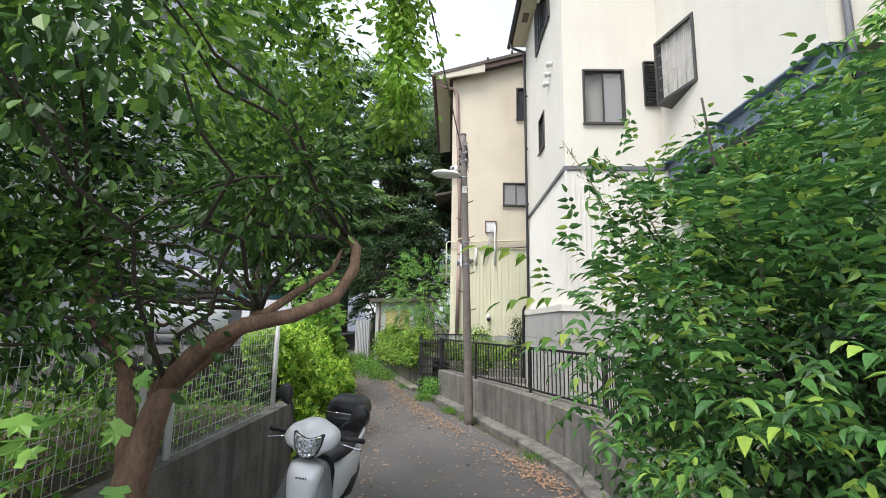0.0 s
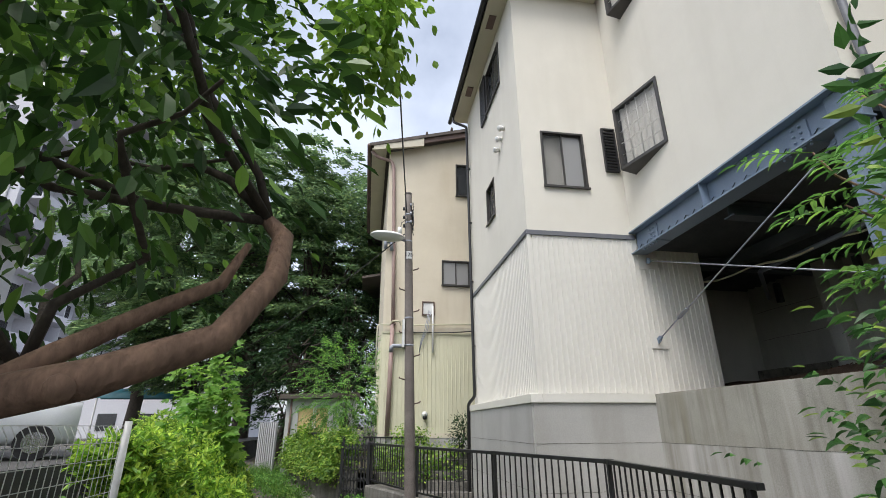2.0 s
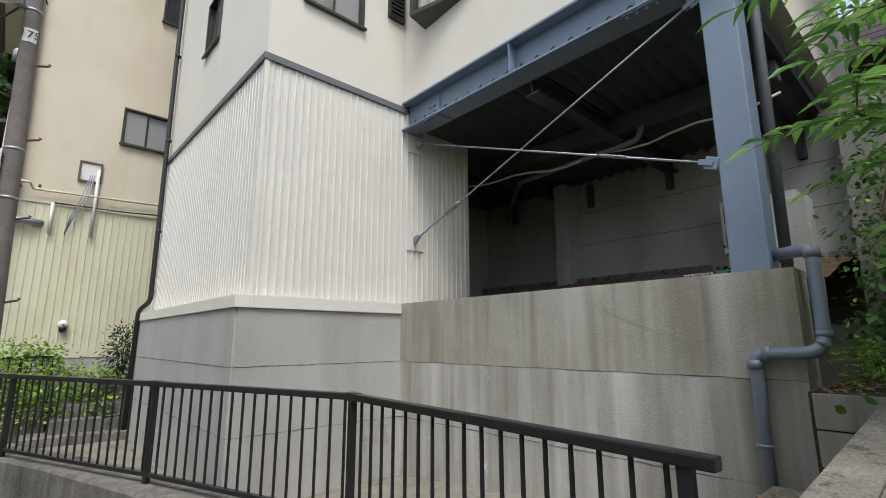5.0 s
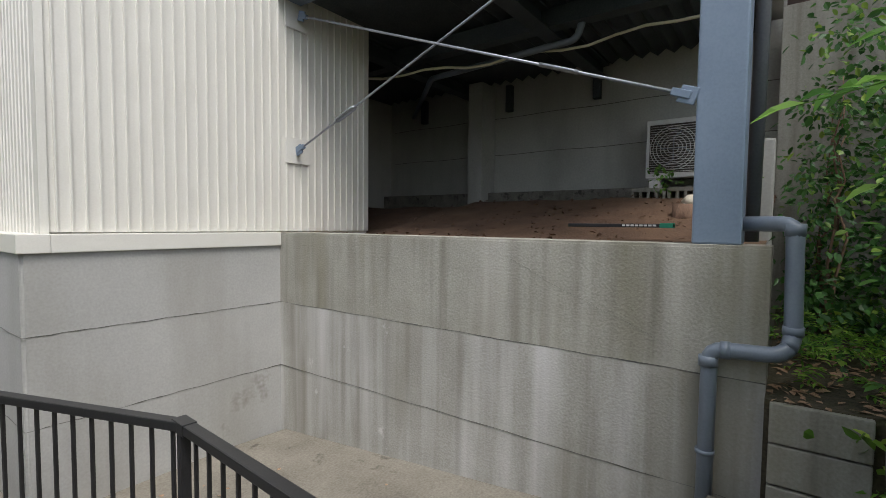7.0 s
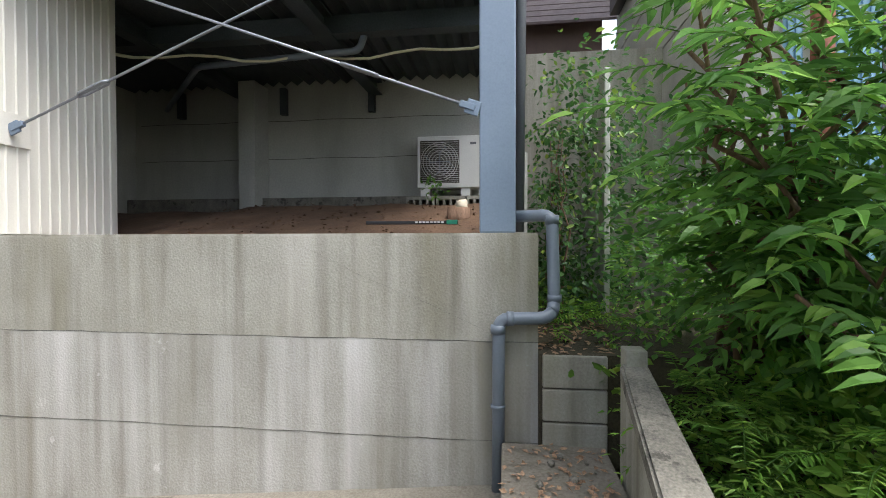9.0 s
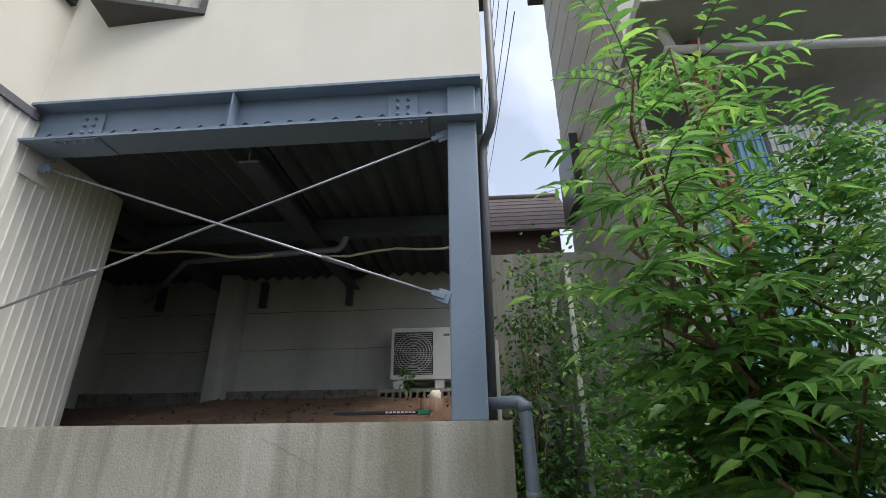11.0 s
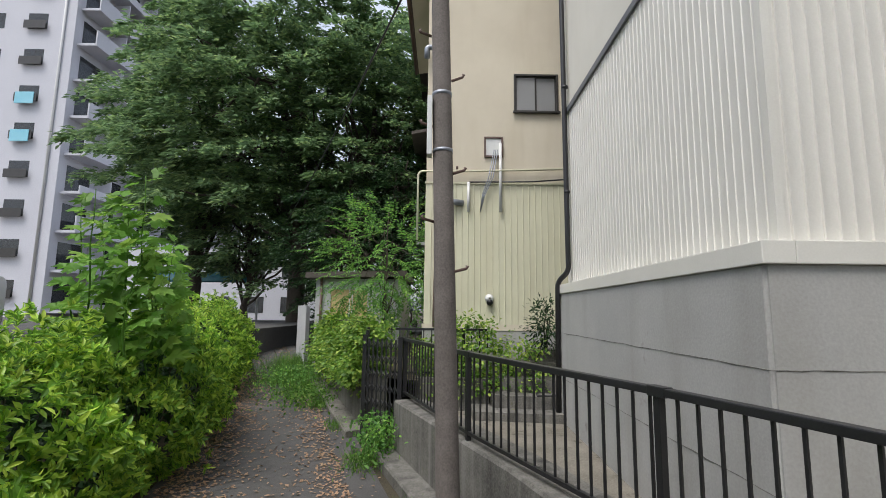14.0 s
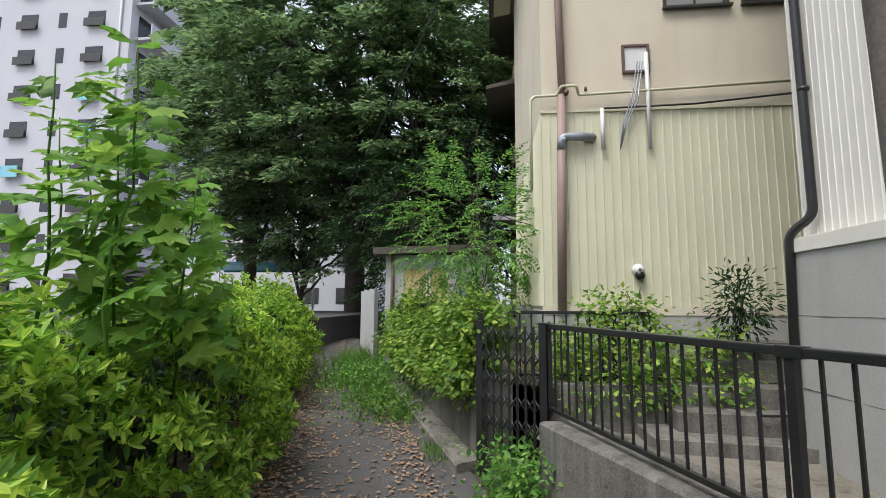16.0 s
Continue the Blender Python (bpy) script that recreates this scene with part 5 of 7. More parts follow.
skin_rings("reflector", facets, FACET, hl, "faceted bright reflector", False)
vs, fs = [], []
for dx in range(5):
    v, f = [S(-0.042 + 0.018 * dx + a, b, c) for a, b, c in ((0, -0.128, 0.702), (0.011, -0.128, 0.702), (0.011, -0.128, 0.716), (0, -0.128, 0.716))], [(0, 1, 2, 3)]
    fs += [tuple(i + len(vs) for i in q) for q in f]
    vs += v
part_mesh("lettering_bar", vs, fs, PLASTIC, sc)
for s in (-1, 1):
    tubes("grip", [([S(0.19 * s, 0.07, 0.965), S(0.39 * s, 0.12, 0.955)], [0.017, 0.02])], PLASTIC, sc, "black grip", 10)
    tubes("brake_lever", [([S(0.19 * s, 0.02, 0.945), S(0.28 * s, 0.02, 0.93), S(0.37 * s, 0.06, 0.905), S(0.385 * s, 0.065, 0.905)], [0.009, 0.008, 0.007, 0.011])], CHROME, sc, "bright brake lever", 6)
    mx, mz = (-0.285, 1.235) if s < 0 else (0.33, 1.16)
    tubes("mirror_stem", [([S(0.17 * s, 0.08, 1.0), S(0.17 * s + 0.3 * (mx - 0.17 * s), 0.07, 1.07), S(mx - 0.05 * s, 0.05, mz - 0.05)], 0.006)], PLASTIC, sc, seg=6)
    drop = [(0.0, -0.09), (0.04, -0.045), (0.066, 0.01), (0.058, 0.058), (0.02, 0.082), (-0.03, 0.08), (-0.062, 0.05), (-0.064, 0.0), (-0.035, -0.05)]
    turn = radians(-28 if s < 0 else 55)
    drop = [(x * math.cos(turn) * 1.0 + z * math.sin(turn), -x * math.sin(turn) + z * math.cos(turn)) for x, z in (drop if s < 0 else [(-x, z) for x, z in drop[::-1]])]
    if s < 0:
        drop = [(x * 1.0, z) for x, z in drop]
    shell("mirror", drop, (mx, 0.03, mz), [(-0.02, 0.35, 0), (-0.014, 0.75, 0), (0, 0.97, 0), (0.018, 1, 0), (0.024, 0.9, 0)], PLASTIC, sc, "black teardrop mirror")
loft("front_fender", [(0, -0.24, 0.36, 0.03, 0.03, 0.8), (0, -0.18, 0.42, 0.07, 0.06, 0.7), (0, -0.05, 0.47, 0.085, 0.07, 0.7), (0, 0.06, 0.42, 0.07, 0.06, 0.7)], SILVER, sc, "silver front fender")
loft("floor_board", [(0, 0.10, 0.30, 0.16, 0.06, 0.5), (0, 0.3, 0.27, 0.18, 0.06, 0.5), (0, 0.52, 0.29, 0.16, 0.08, 0.5)], PLASTIC, sc, "black floor board")
loft("rear_body", [(0, 0.5, 0.45, 0.12, 0.18, 0.6), (0, 0.66, 0.50, 0.18, 0.2, 0.6), (0, 0.9, 0.57, 0.215, 0.17, 0.6), (0, 1.15, 0.65, 0.18, 0.13, 0.7), (0, 1.34, 0.72, 0.07, 0.06, 0.8)], SILVER, sc, "silver rear body")
loft("side_panel", [(0, 0.62, 0.40, 0.15, 0.1, 0.6), (0, 0.8, 0.40, 0.212, 0.12, 0.6), (0, 1.05, 0.46, 0.205, 0.10, 0.6), (0, 1.2, 0.5, 0.14, 0.05, 0.7)], PLASTIC, sc, "dark lower side panel")
loft("seat", [(0, 0.44, 0.68, 0.06, 0.04, 0.7), (0, 0.52, 0.71, 0.13, 0.06, 0.7), (0, 0.78, 0.725, 0.175, 0.07, 0.7), (0, 1.02, 0.77, 0.165, 0.07, 0.7), (0, 1.14, 0.78, 0.11, 0.05, 0.7)], SEAT, sc, "dark vinyl seat")
for s in (-1, 1):
    tubes("grab_rail", [([S(0.17 * s, 0.84, 0.7), S(0.2 * s, 0.98, 0.82), S(0.16 * s, 1.15, 0.85), S(0.05 * s, 1.25, 0.85)], [0.012, 0.016, 0.016, 0.012])], SILVER, sc, "silver grab rail", 8)
BOX = mirrored([(0, 0.09), (0.165, 0.09), (0.198, 0.05), (0.198, -0.02), (0.165, -0.085), (0, -0.095)])
tb = shell("top_box", BOX, (0, 1.12, 0.885), [(-0.19, 0.82, 0), (-0.175, 0.96, 0), (-0.05, 1.03, 0), (0.1, 1.02, 0), (0.17, 0.93, 0), (0.185, 0.8, 0)], PLASTIC, sc, "black rounded top box", True, 2)
shell("lid", mirrored([(0, 0.085), (0.12, 0.08), (0.178, 0.048), (0.205, -0.03), (0.2, -0.06), (0, -0.06)]), (0, 1.12, 1.02), [(-0.185, 0.8, -0.012), (-0.165, 0.95, -0.003), (-0.05, 1.02, 0), (0.1, 1.02, 0), (0.165, 0.94, -0.003), (0.185, 0.78, -0.014)], PLASTIC, tb, "domed lid", True, 2)
tubes("trim_line", [([S(-0.195, 0.96, 0.962), S(-0.16, 0.934, 0.962), S(0.16, 0.934, 0.962), S(0.195, 0.96, 0.962), S(0.208, 1.07, 0.962)], 0.004)], CHROME, tb, seg=5)
tubes("trim_line", [([S(-0.13, 0.932, 0.92), S(0.1, 0.932, 0.92)], 0.003)], CHROME, tb, seg=5)
loft("rear_rack", [(0, 0.98, 0.79, 0.12, 0.02, 0.6), (0, 1.28, 0.79, 0.12, 0.02, 0.6)], PLASTIC, sc)
for y, name in ((-0.12, "front_wheel"), (1.12, "rear_wheel")):
    vs, fs = [], []
    for i in range(28):
        a = 2 * math.pi * i / 28
        for k in range(10):
            b = 2 * math.pi * k / 10
            r = 0.175 + 0.045 * math.cos(b)
            vs.append(S(0.048 * math.sin(b), y + r * math.cos(a), 0.225 + r * math.sin(a)))
    for i in range(28):
        for k in range(10):
            fs.append((i * 10 + k, ((i + 1) % 28) * 10 + k, ((i + 1) % 28) * 10 + (k + 1) % 10, i * 10 + (k + 1) % 10))
    wv, wf = tube_data([S(-0.035, y, 0.225), S(0.035, y, 0.225)], 0.138, 24)
    w = part_mesh(name, wv, wf, CHROME, sc)
    part_mesh("tyre", vs, fs, RUBBER, w, "black tyre", True)
tubes("fork", [([S(-0.06, -0.12, 0.225), S(-0.06, -0.02, 0.5)], 0.018)], CHROME, sc)
tubes("fork", [([S(0.06, -0.12, 0.225), S(0.06, -0.02, 0.5)], 0.018)], CHROME, sc)
tubes("side_stand", [([S(0.1, 0.5, 0.26), S(0.2, 0.5, 0.0)], 0.012)], PLASTIC, sc)
loft("engine", [(-0.08, 0.8, 0.26, 0.07, 0.08, 0.7), (-0.1, 1.0, 0.25, 0.08, 0.09, 0.7), (-0.1, 1.2, 0.24, 0.06, 0.07, 0.7)], PLASTIC, sc)
loft("leg_shield", [(0, 0.125, 0.56, 0.19, 0.26, 0.5), (0, 0.17, 0.55, 0.17, 0.25, 0.5)], PLASTIC, sc, "black inner leg shield")
for s in (-1, 1):
    tubes("shield_trim", [([S(0.012 * s, -0.125, 0.40), S(0.05 * s, -0.12, 0.47), S(0.085 * s, -0.095, 0.52)], [0.006, 0.016, 0.003])], PLASTIC, sc, "black trim line", 6)
# white car behind the hedge
car = thing("car", (-5.4, 9.6, -0.2), "white parked small car behind the fence", "car")
CARPAINT = surface("white car paint", (0.62, 0.63, 0.64), (0.7, 0.71, 0.72), 0.25, 2, 60, 0)


def car_shell(name, rings, material, label):
    vs, fs, n = [], [], 20
    for y, z, hw, hh, sq in rings:
        for k in range(n):
            a = 2 * math.pi * k / n
            cx, sx = math.cos(a), math.sin(a)
            vs.append((-5.4 + hw * math.copysign(abs(cx) ** sq, cx), 9.6 + y, z + hh * math.copysign(abs(sx) ** sq, sx)))
    for i in range(len(rings) - 1):
        for k in range(n):
            fs.append((i * n + k, i * n + (k + 1) % n, (i + 1) * n + (k + 1) % n, (i + 1) * n + k))
    fs.append(tuple(range(n))[::-1])
    fs.append(tuple((len(rings) - 1) * n + k for k in range(n)))
    return part_mesh(name, vs, fs, material, car, label, True)


car_shell("body", [(-1.7, 0.3, 0.6, 0.2, 0.4), (-1.62, 0.36, 0.72, 0.32, 0.35), (-0.9, 0.42, 0.74, 0.38, 0.35), (1.2, 0.42, 0.74, 0.4, 0.35), (1.65, 0.4, 0.7, 0.36, 0.35)], CARPAINT, "white body")
car_shell("cabin", [(-0.95, 0.82, 0.6, 0.06, 0.5), (-0.45, 1.02, 0.62, 0.3, 0.5), (0.9, 1.05, 0.62, 0.32, 0.5), (1.5, 0.9, 0.6, 0.15, 0.5)], GLASS_D, "dark windows")
car_shell("roof", [(-0.5, 1.3, 0.5, 0.03, 0.6), (-0.3, 1.34, 0.55, 0.05, 0.5), (0.9, 1.36, 0.55, 0.05, 0.5), (1.2, 1.3, 0.5, 0.03, 0.6)], CARPAINT, "white roof")
for x in (-6.08, -4.72):
    for y in (8.55, 10.7):
        wv, wf = tube_data([(x - 0.09, y, 0.08), (x + 0.09, y, 0.08)], 0.28, 22)
        w = part_mesh("wheel", wv, wf, RUBBER, car, "black tyre")
        wv, wf = tube_data([(x - 0.095, y, 0.08), (x + 0.095, y, 0.08)], 0.17, 16)
        part_mesh("rim", wv, wf, CHROME, w)
# it stands side-on on the raised car park
car.matrix_basis = Matrix.Translation((-7.3, 11.5, 0.93)) @ Matrix.Rotation(radians(-61), 4, "Z")
tagged(box_part("parking_ground", (-28, -5.0, 6.3, 30, -0.5, 0.93), ASPHALT), "raised asphalt car park behind the hedge", "car park", "", "structure")
# manhole cover
mh = thing("manhole_cover", (-0.35, 4.75, -0.31), "cast iron manhole cover set in the lane", "manhole cover")
tubes("plate", [([(-0.35, 4.75, -0.315), (-0.35, 4.75, -0.3)], 0.33)], COPING, mh, seg=32)
for k in range(6):
    for j in range(6):
        x, y = -0.35 - 0.2 + 0.08 * k, 4.75 - 0.2 + 0.08 * j
        if (x + 0.35) ** 2 + (y - 4.75) ** 2 < 0.075:
            part("stud", box(bmesh.new(), x - 0.022, x + 0.022, y - 0.022, y + 0.022, -0.3, -0.294), CONCRETE_D, mh)

# ---- distant apartment block and low buildings ----
apt = thing("apartment_building", (-36, 48, 0), "tall pale grey apartment block with balconies", "building")
AX, AY = -28.5, 40.0
box_part("wall", (-48, AX, AY, 70, 0, 40), BLUEWHITE, apt)
for s in range(13):
    z = 1.2 + 2.95 * s
    for k in range(6):
        x = AX - 2.9 - 2.9 * k
        wz = z + 0.9
        wide = k % 2 == 0
        w = box_part("window", (x - (0.75 if wide else 0.35), x + (0.75 if wide else 0.35), AY - 0.02, AY - 0.001, wz, wz + 1.25), GLASS_D, apt)
        if wide:
            box_part("guard_rail", (x - 0.85, x + 0.85, AY - 0.3, AY - 0.26, wz - 0.1, wz + 0.55), BRONZE, w)
    bal = box_part("balcony", (AX, AX + 1.5, AY + 0.4, 69, z - 0.2, z), BLUEWHITE, apt)
    box_part("parapet", (AX + 1.4, AX + 1.5, AY + 0.4, 69, z, z + (1.1 if s % 3 else 0.45)), BLUEWHITE, bal)
    for k in range(8):
        y = AY + 2 + 3.6 * k
        box_part("window", (AX + 0.01, AX + 0.03, y - 1.2, y + 1.2, z + 0.1, z + 2.1), GLASS_D, apt)
        box_part("divider", (AX + 0.01, AX + 1.38, y + 1.75, y + 1.82, z, z + 2.5), BLUEWHITE, bal)
tubes("drainpipe", [([(AX - 0.8, AY - 0.1, 0), (AX - 0.8, AY - 0.1, 40)], 0.09)], WHITE, apt)
AQUA = surface("pale blue bedding", (0.2, 0.5, 0.62), (0.32, 0.62, 0.72), 0.9, 1, 20, 0.05)
for s, k in ((5, 0), (4, 0), (3, 2)):
    tagged(box_part("bedding", (AX - 3.6 - 2.9 * k, AX - 2.2 - 2.9 * k, AY - 0.36, AY - 0.305, 1.2 + 2.95 * s + 0.6, 1.2 + 2.95 * s + 1.5), AQUA, bevel=0.01), "pale blue bedding hung over a window rail", "bedding", "airing bedding")
low = thing("annex_building", (-16, 46, 0), "low white annex building beyond the lane", "building")
box_part("wall", (-24, -9.5, 42, 52, 0.3, 6.0), BLUEWHITE, low)
for k in range(5):
    for z in (1.2, 3.9):
        box_part("window", (-22.5 + 2.6 * k, -21.2 + 2.6 * k, 41.97, 41.999, z, z + 1.2), GLASS_D, low)
canopy = surface("teal canopy", (0.01, 0.10, 0.12), (0.02, 0.15, 0.18), 0.5, 2, 30, 0.05)
aw = thing("awning", (-13.5, 32, 0), "curved teal awning on posts", "awning")
vs, fs = [], []
for i in range(9):
    a = math.pi * i / 8
    for x in (-16, -10.8):
        vs.append((x, 33 - 0.8 * math.cos(a), 3.0 + 0.55 * math.sin(a)))
fs = [(2 * i, 2 * i + 1, 2 * i + 3, 2 * i + 2) for i in range(8)]
part_mesh("canopy", vs, fs, canopy, aw, "teal canopy", True)
for x in (-15.8, -11):
    tubes("post", [([(x, 33, 0.4), (x, 33, 3.05)], 0.05)], WHITE, aw)
for x, y, h in ((-9.6, 31, 5.5), (-7.6, 33, 4.8)):
    lp = thing("lamp_post", (x, y, 0.4), "slender pale lamp post beside the lane", "lamp post", "far lamp posts")
    tubes("shaft", [([(x, y, 0.3), (x, y, h)], [0.07, 0.045])], WHITE if x < -9 else BARK_D, lp)
    tubes("head", [([(x, y, h), (x + 0.35, y - 0.1, h + 0.15)], [0.05, 0.09])], WHITE if x < -9 else BARK_D, lp)
nb = thing("neighbour_house", (-12, 10, 0), "white neighbouring house beyond the fence", "house")
box_part("wall", (-15, -8.2, 1, 13, 0, 5.2), BLUEWHITE, nb)
part("roof", slab(bmesh.new(), [(-15.5, 0.5, 5.2), (-7.8, 0.5, 5.2), (-7.8, 13.5, 5.2), (-15.5, 13.5, 5.2)], 0.3), ROOF, nb)
for y in (2.5, 5.5, 8.5, 11):
    box_part("window", (-8.2, -8.17, y - 0.8, y + 0.8, 1.2, 2.6), GLASS_D, nb)

# ---- neighbouring workshop across the slope ----
TILE = surface("brown roof tiles", (0.10, 0.075, 0.075), (0.19, 0.15, 0.15), 0.75, 6, 80, 0.2)
RUST = surface("rust red steel", (0.17, 0.055, 0.03), (0.28, 0.10, 0.055), 0.7, 4, 60, 0.1)
BLUE = surface("blue plastic sheeting", (0.16, 0.33, 0.44), (0.24, 0.43, 0.54), 0.4, 2, 60, 0.03)
OPAL = surface("opal plastic sheeting", (0.52, 0.56, 0.55), (0.62, 0.66, 0.65), 0.4, 2, 60, 0.03, streak=[((0.4, 0.42, 0.4), 0.3, 4)])
SIDING = surface("weathered white boards", (0.36, 0.36, 0.33), (0.46, 0.46, 0.43), 0.8, 3, 60, 0.05, streak=[((0.36, 0.35, 0.3), 0.4, 6)])
ws = thing("workshop", (6.5, 1, 0), "weathered neighbouring workshop clad in corrugated plastic", "house")
ribbed("sheeting", (5.6, 2.6), (5.6, 1.75), 0.6, 5.1, (-1, 0), 0.07, 0.018, 0.5, BLUE, ws, "blue corrugated sheeting")
ribbed("sheeting", (5.6, 1.75), (5.6, -1.5), 0.6, 5.1, (-1, 0), 0.07, 0.018, 0.5, OPAL, ws, "opal corrugated sheeting")
box_part("wall", (5.62, 9.3, -1.5, 3.05, 0.3, 5.1), SIDING, ws)
box_part("sheet_edge", (5.575, 5.59, 1.73, 1.77, 0.6, 5.1), BRONZE, ws)
tubes("post", [([(5.1, 2.55, 0.4), (5.05, 2.6, 5.9)], 0.085)], RUST, ws, "rust red steel post", 12)
tubes("downpipe", [(bent([(4.85, 3.2, 7.0), (4.85, 3.15, 6.5), (4.95, 2.9, 5.9), (5.3, 2.55, 5.3), (5.42, 2.45, 1.0)], 0.12), 0.055)], WHITE, ws, "pale downpipe")
tubes("gutter_pipe", [(([(4.95, 2.95, 5.75), (4.95, -1.5, 5.6)]), 0.05)], WHITE, ws, "pale pipe below the eaves")
for k in range(26):
    z = 1.2 + 0.42 * k
    box_part("board", (5.25, 9.4, 3.2, 3.24 + 0.008 * (k % 2), z, z + 0.41), SIDING, ws)
box_part("upper_wall", (5.27, 9.4, -1.5, 3.195, 6.05, 12), SIDING, ws)
part("eaves", slab(bmesh.new(), [(4.55, -1.5, 6.05), (5.7, -1.5, 5.9), (5.7, 3.3, 5.9), (4.55, 3.3, 6.05)], 0.16), SIDING, ws, "dark deep eaves")
box_part("eaves_board", (4.48, 4.545, -1.5, 3.32, 5.98, 6.3), SIDING, ws, "pale eaves board", 0.006)
part("roof", slab(bmesh.new(), [(4.8, -2, 12), (9.6, -2, 12), (9.6, 3.6, 12), (4.8, 3.6, 12)], 0.2), ROOF, ws)
mt = box_part("window_grille", (8.0, 9.2, 3.25, 3.4, 5.6, 6.9), BRONZE, ws)
ws.matrix_basis = Matrix.Translation((0, -0.33, 0.05)) @ ws.matrix_basis
rh = thing("small_rear_house", (12, 5, 0), "small house with a brown tiled roof behind the slope", "house")
box_part("wall", (10.2, 14, 3.0, 5.6, 0, 6.24), BROWN, rh)
for k in range(8):
    x, z = 9.8 + 0.2 * k, 5.85 + 0.2 * k
    part("tile_course", slab(bmesh.new(), [(x, 2.7, z), (x + 0.22, 2.7, z + 0.2), (x + 0.22, 5.8 - 0.15 * k, z + 0.2), (x, 5.8 - 0.15 * k, z)], 0.05), TILE, rh)
tubes("ridge", [([(11.45, 2.7, 7.52), (11.45, 4.65, 7.52)], 0.09)], TILE, rh, "ridge tiles", 10)
for z0, z1 in ((7.6, 8.3), (7.0, 7.5), (6.2, 6.6), (5.7, 5.9)):
    wire((4.2, 4.35, z0), (16, 4.6, z1 + 3.5), 0.15, 0.006, "thin service wire between the houses")
for k in range(4):
    tagged(box_part("fence_board", (5.0 + 0.32 * k, 5.28 + 0.32 * k, 3.95 - 0.02 * (k % 2), 4.0, 1.1, 3.3 - 0.25 * (k % 3)), SIDING, bevel=0.01), "weathered upright fence board among creepers", "fence board", "old fence boards")


# ---- plants ----
R = np.random.default_rng(7)
CITRUS = leafy("citrus leaves", (0.02, 0.055, 0.012), (0.065, 0.15, 0.028), (0.24, 0.42, 0.07), 0.4, 0.35, 0.10)
VINE = leafy("bright creeper leaves", (0.13, 0.25, 0.03), (0.24, 0.42, 0.06), (0.42, 0.6, 0.1), 0.5, 0.55, 0.15)
NANDINA = leafy("bush leaves", (0.035, 0.10, 0.03), (0.09, 0.22, 0.05), (0.30, 0.42, 0.07), 0.4, 0.36, 0.1)
SUMAC = leafy("compound leaves", (0.07, 0.18, 0.04), (0.19, 0.40, 0.085), (0.34, 0.56, 0.11), 0.42, 0.52, 0.12)
AZALEA = leafy("hedge leaves", (0.08, 0.19, 0.025), (0.25, 0.46, 0.06), (0.58, 0.73, 0.11), 0.42, 0.45, 0.28)
# Bright green; also set on brush, fern and bamboo to offset their shade.
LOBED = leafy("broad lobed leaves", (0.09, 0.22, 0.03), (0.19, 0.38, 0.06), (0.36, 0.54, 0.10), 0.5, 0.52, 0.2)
ZELKOVA = leafy("tall tree leaves", (0.095, 0.165, 0.078), (0.19, 0.30, 0.13), (0.32, 0.43, 0.165), 0.5, 0.5, 0.15)
# Darkest greens; the inner foliage uses them as painted shade.
DARKLEAF = leafy("dark leaves and inner shade", (0.01, 0.03, 0.01), (0.03, 0.075, 0.024), (0.07, 0.14, 0.04), 0.5, 0.3, 0.1)
IVY = leafy("ivy leaves", (0.08, 0.18, 0.025), (0.19, 0.34, 0.05), (0.40, 0.50, 0.09), 0.45, 0.42, 0.2)
GRASS = leafy("weeds", (0.055, 0.14, 0.02), (0.12, 0.26, 0.04), (0.24, 0.36, 0.08), 0.6, 0.45, 0.15)

OVAL = (np.array([(0, 0, 0), (0.3, 0.42, 0.05), (0.3, -0.42, 0.05), (0.65, 0.42, 0.03), (0.65, -0.42, 0.03), (1, 0, -0.1), (0.5, 0, -0.05)]),
        [(0, 2, 6), (2, 4, 6), (4, 5, 6), (5, 3, 6), (3, 1, 6), (1, 0, 6)])
DIAMOND = (np.array([(0, 0, 0), (0.45, 0.5, 0.05), (1, 0, -0.06), (0.45, -0.5, 0.05)]), [(0, 3, 2, 1)])
LANCE = (np.array([(0, 0, 0), (0.25, 0.5, 0.06), (0.25, -0.5, 0.06), (0.6, 0.36, 0.02), (0.6, -0.36, 0.02), (1, 0, -0.2), (0.45, 0, -0.03)]),
         [(0, 2, 6), (2, 4, 6), (4, 5, 6), (5, 3, 6), (3, 1, 6), (1, 0, 6)])
STAR = (np.array([(0, 0, 0), (-0.05, 0.32, 0.02), (0.25, 0.5, -0.04), (0.38, 0.27, 0.04), (0.72, 0.4, -0.03), (0.66, 0.17, 0.03), (1, 0, -0.1), (0.66, -0.17, 0.03), (0.72, -0.4, -0.03), (0.38, -0.27, 0.04), (0.25, -0.5, -0.04), (-0.05, -0.32, 0.02), (0.4, 0, -0.03)]),
        [(12, i, i + 1) for i in range(0, 11)] + [(12, 11, 0)])
BLADE = (np.array([(0, 0.5, 0), (0, -0.5, 0), (0.5, 0.4, 0.0), (0.5, -0.4, 0.0), (1, 0, -0.25)]), [(0, 2, 3, 1), (2, 4, 3)])


def unit(v):
    return v / np.maximum(np.linalg.norm(v, axis=-1, keepdims=True), 1e-9)


def leaf_arrays(P, D, N, L, W, shape):
    D = unit(D)
    B = unit(np.cross(N, D))
    N = np.cross(D, B)
    t, faces = shape
    L, W = np.broadcast_to(L, len(P))[:, None, None], np.broadcast_to(W, len(P))[:, None, None]
    v = P[:, None] + D[:, None] * (t[None, :, 0:1] * L) + B[:, None] * (t[None, :, 1:2] * W) + N[:, None] * (t[None, :, 2:3] * L)
    return v.reshape(-1, 3), faces, len(t)


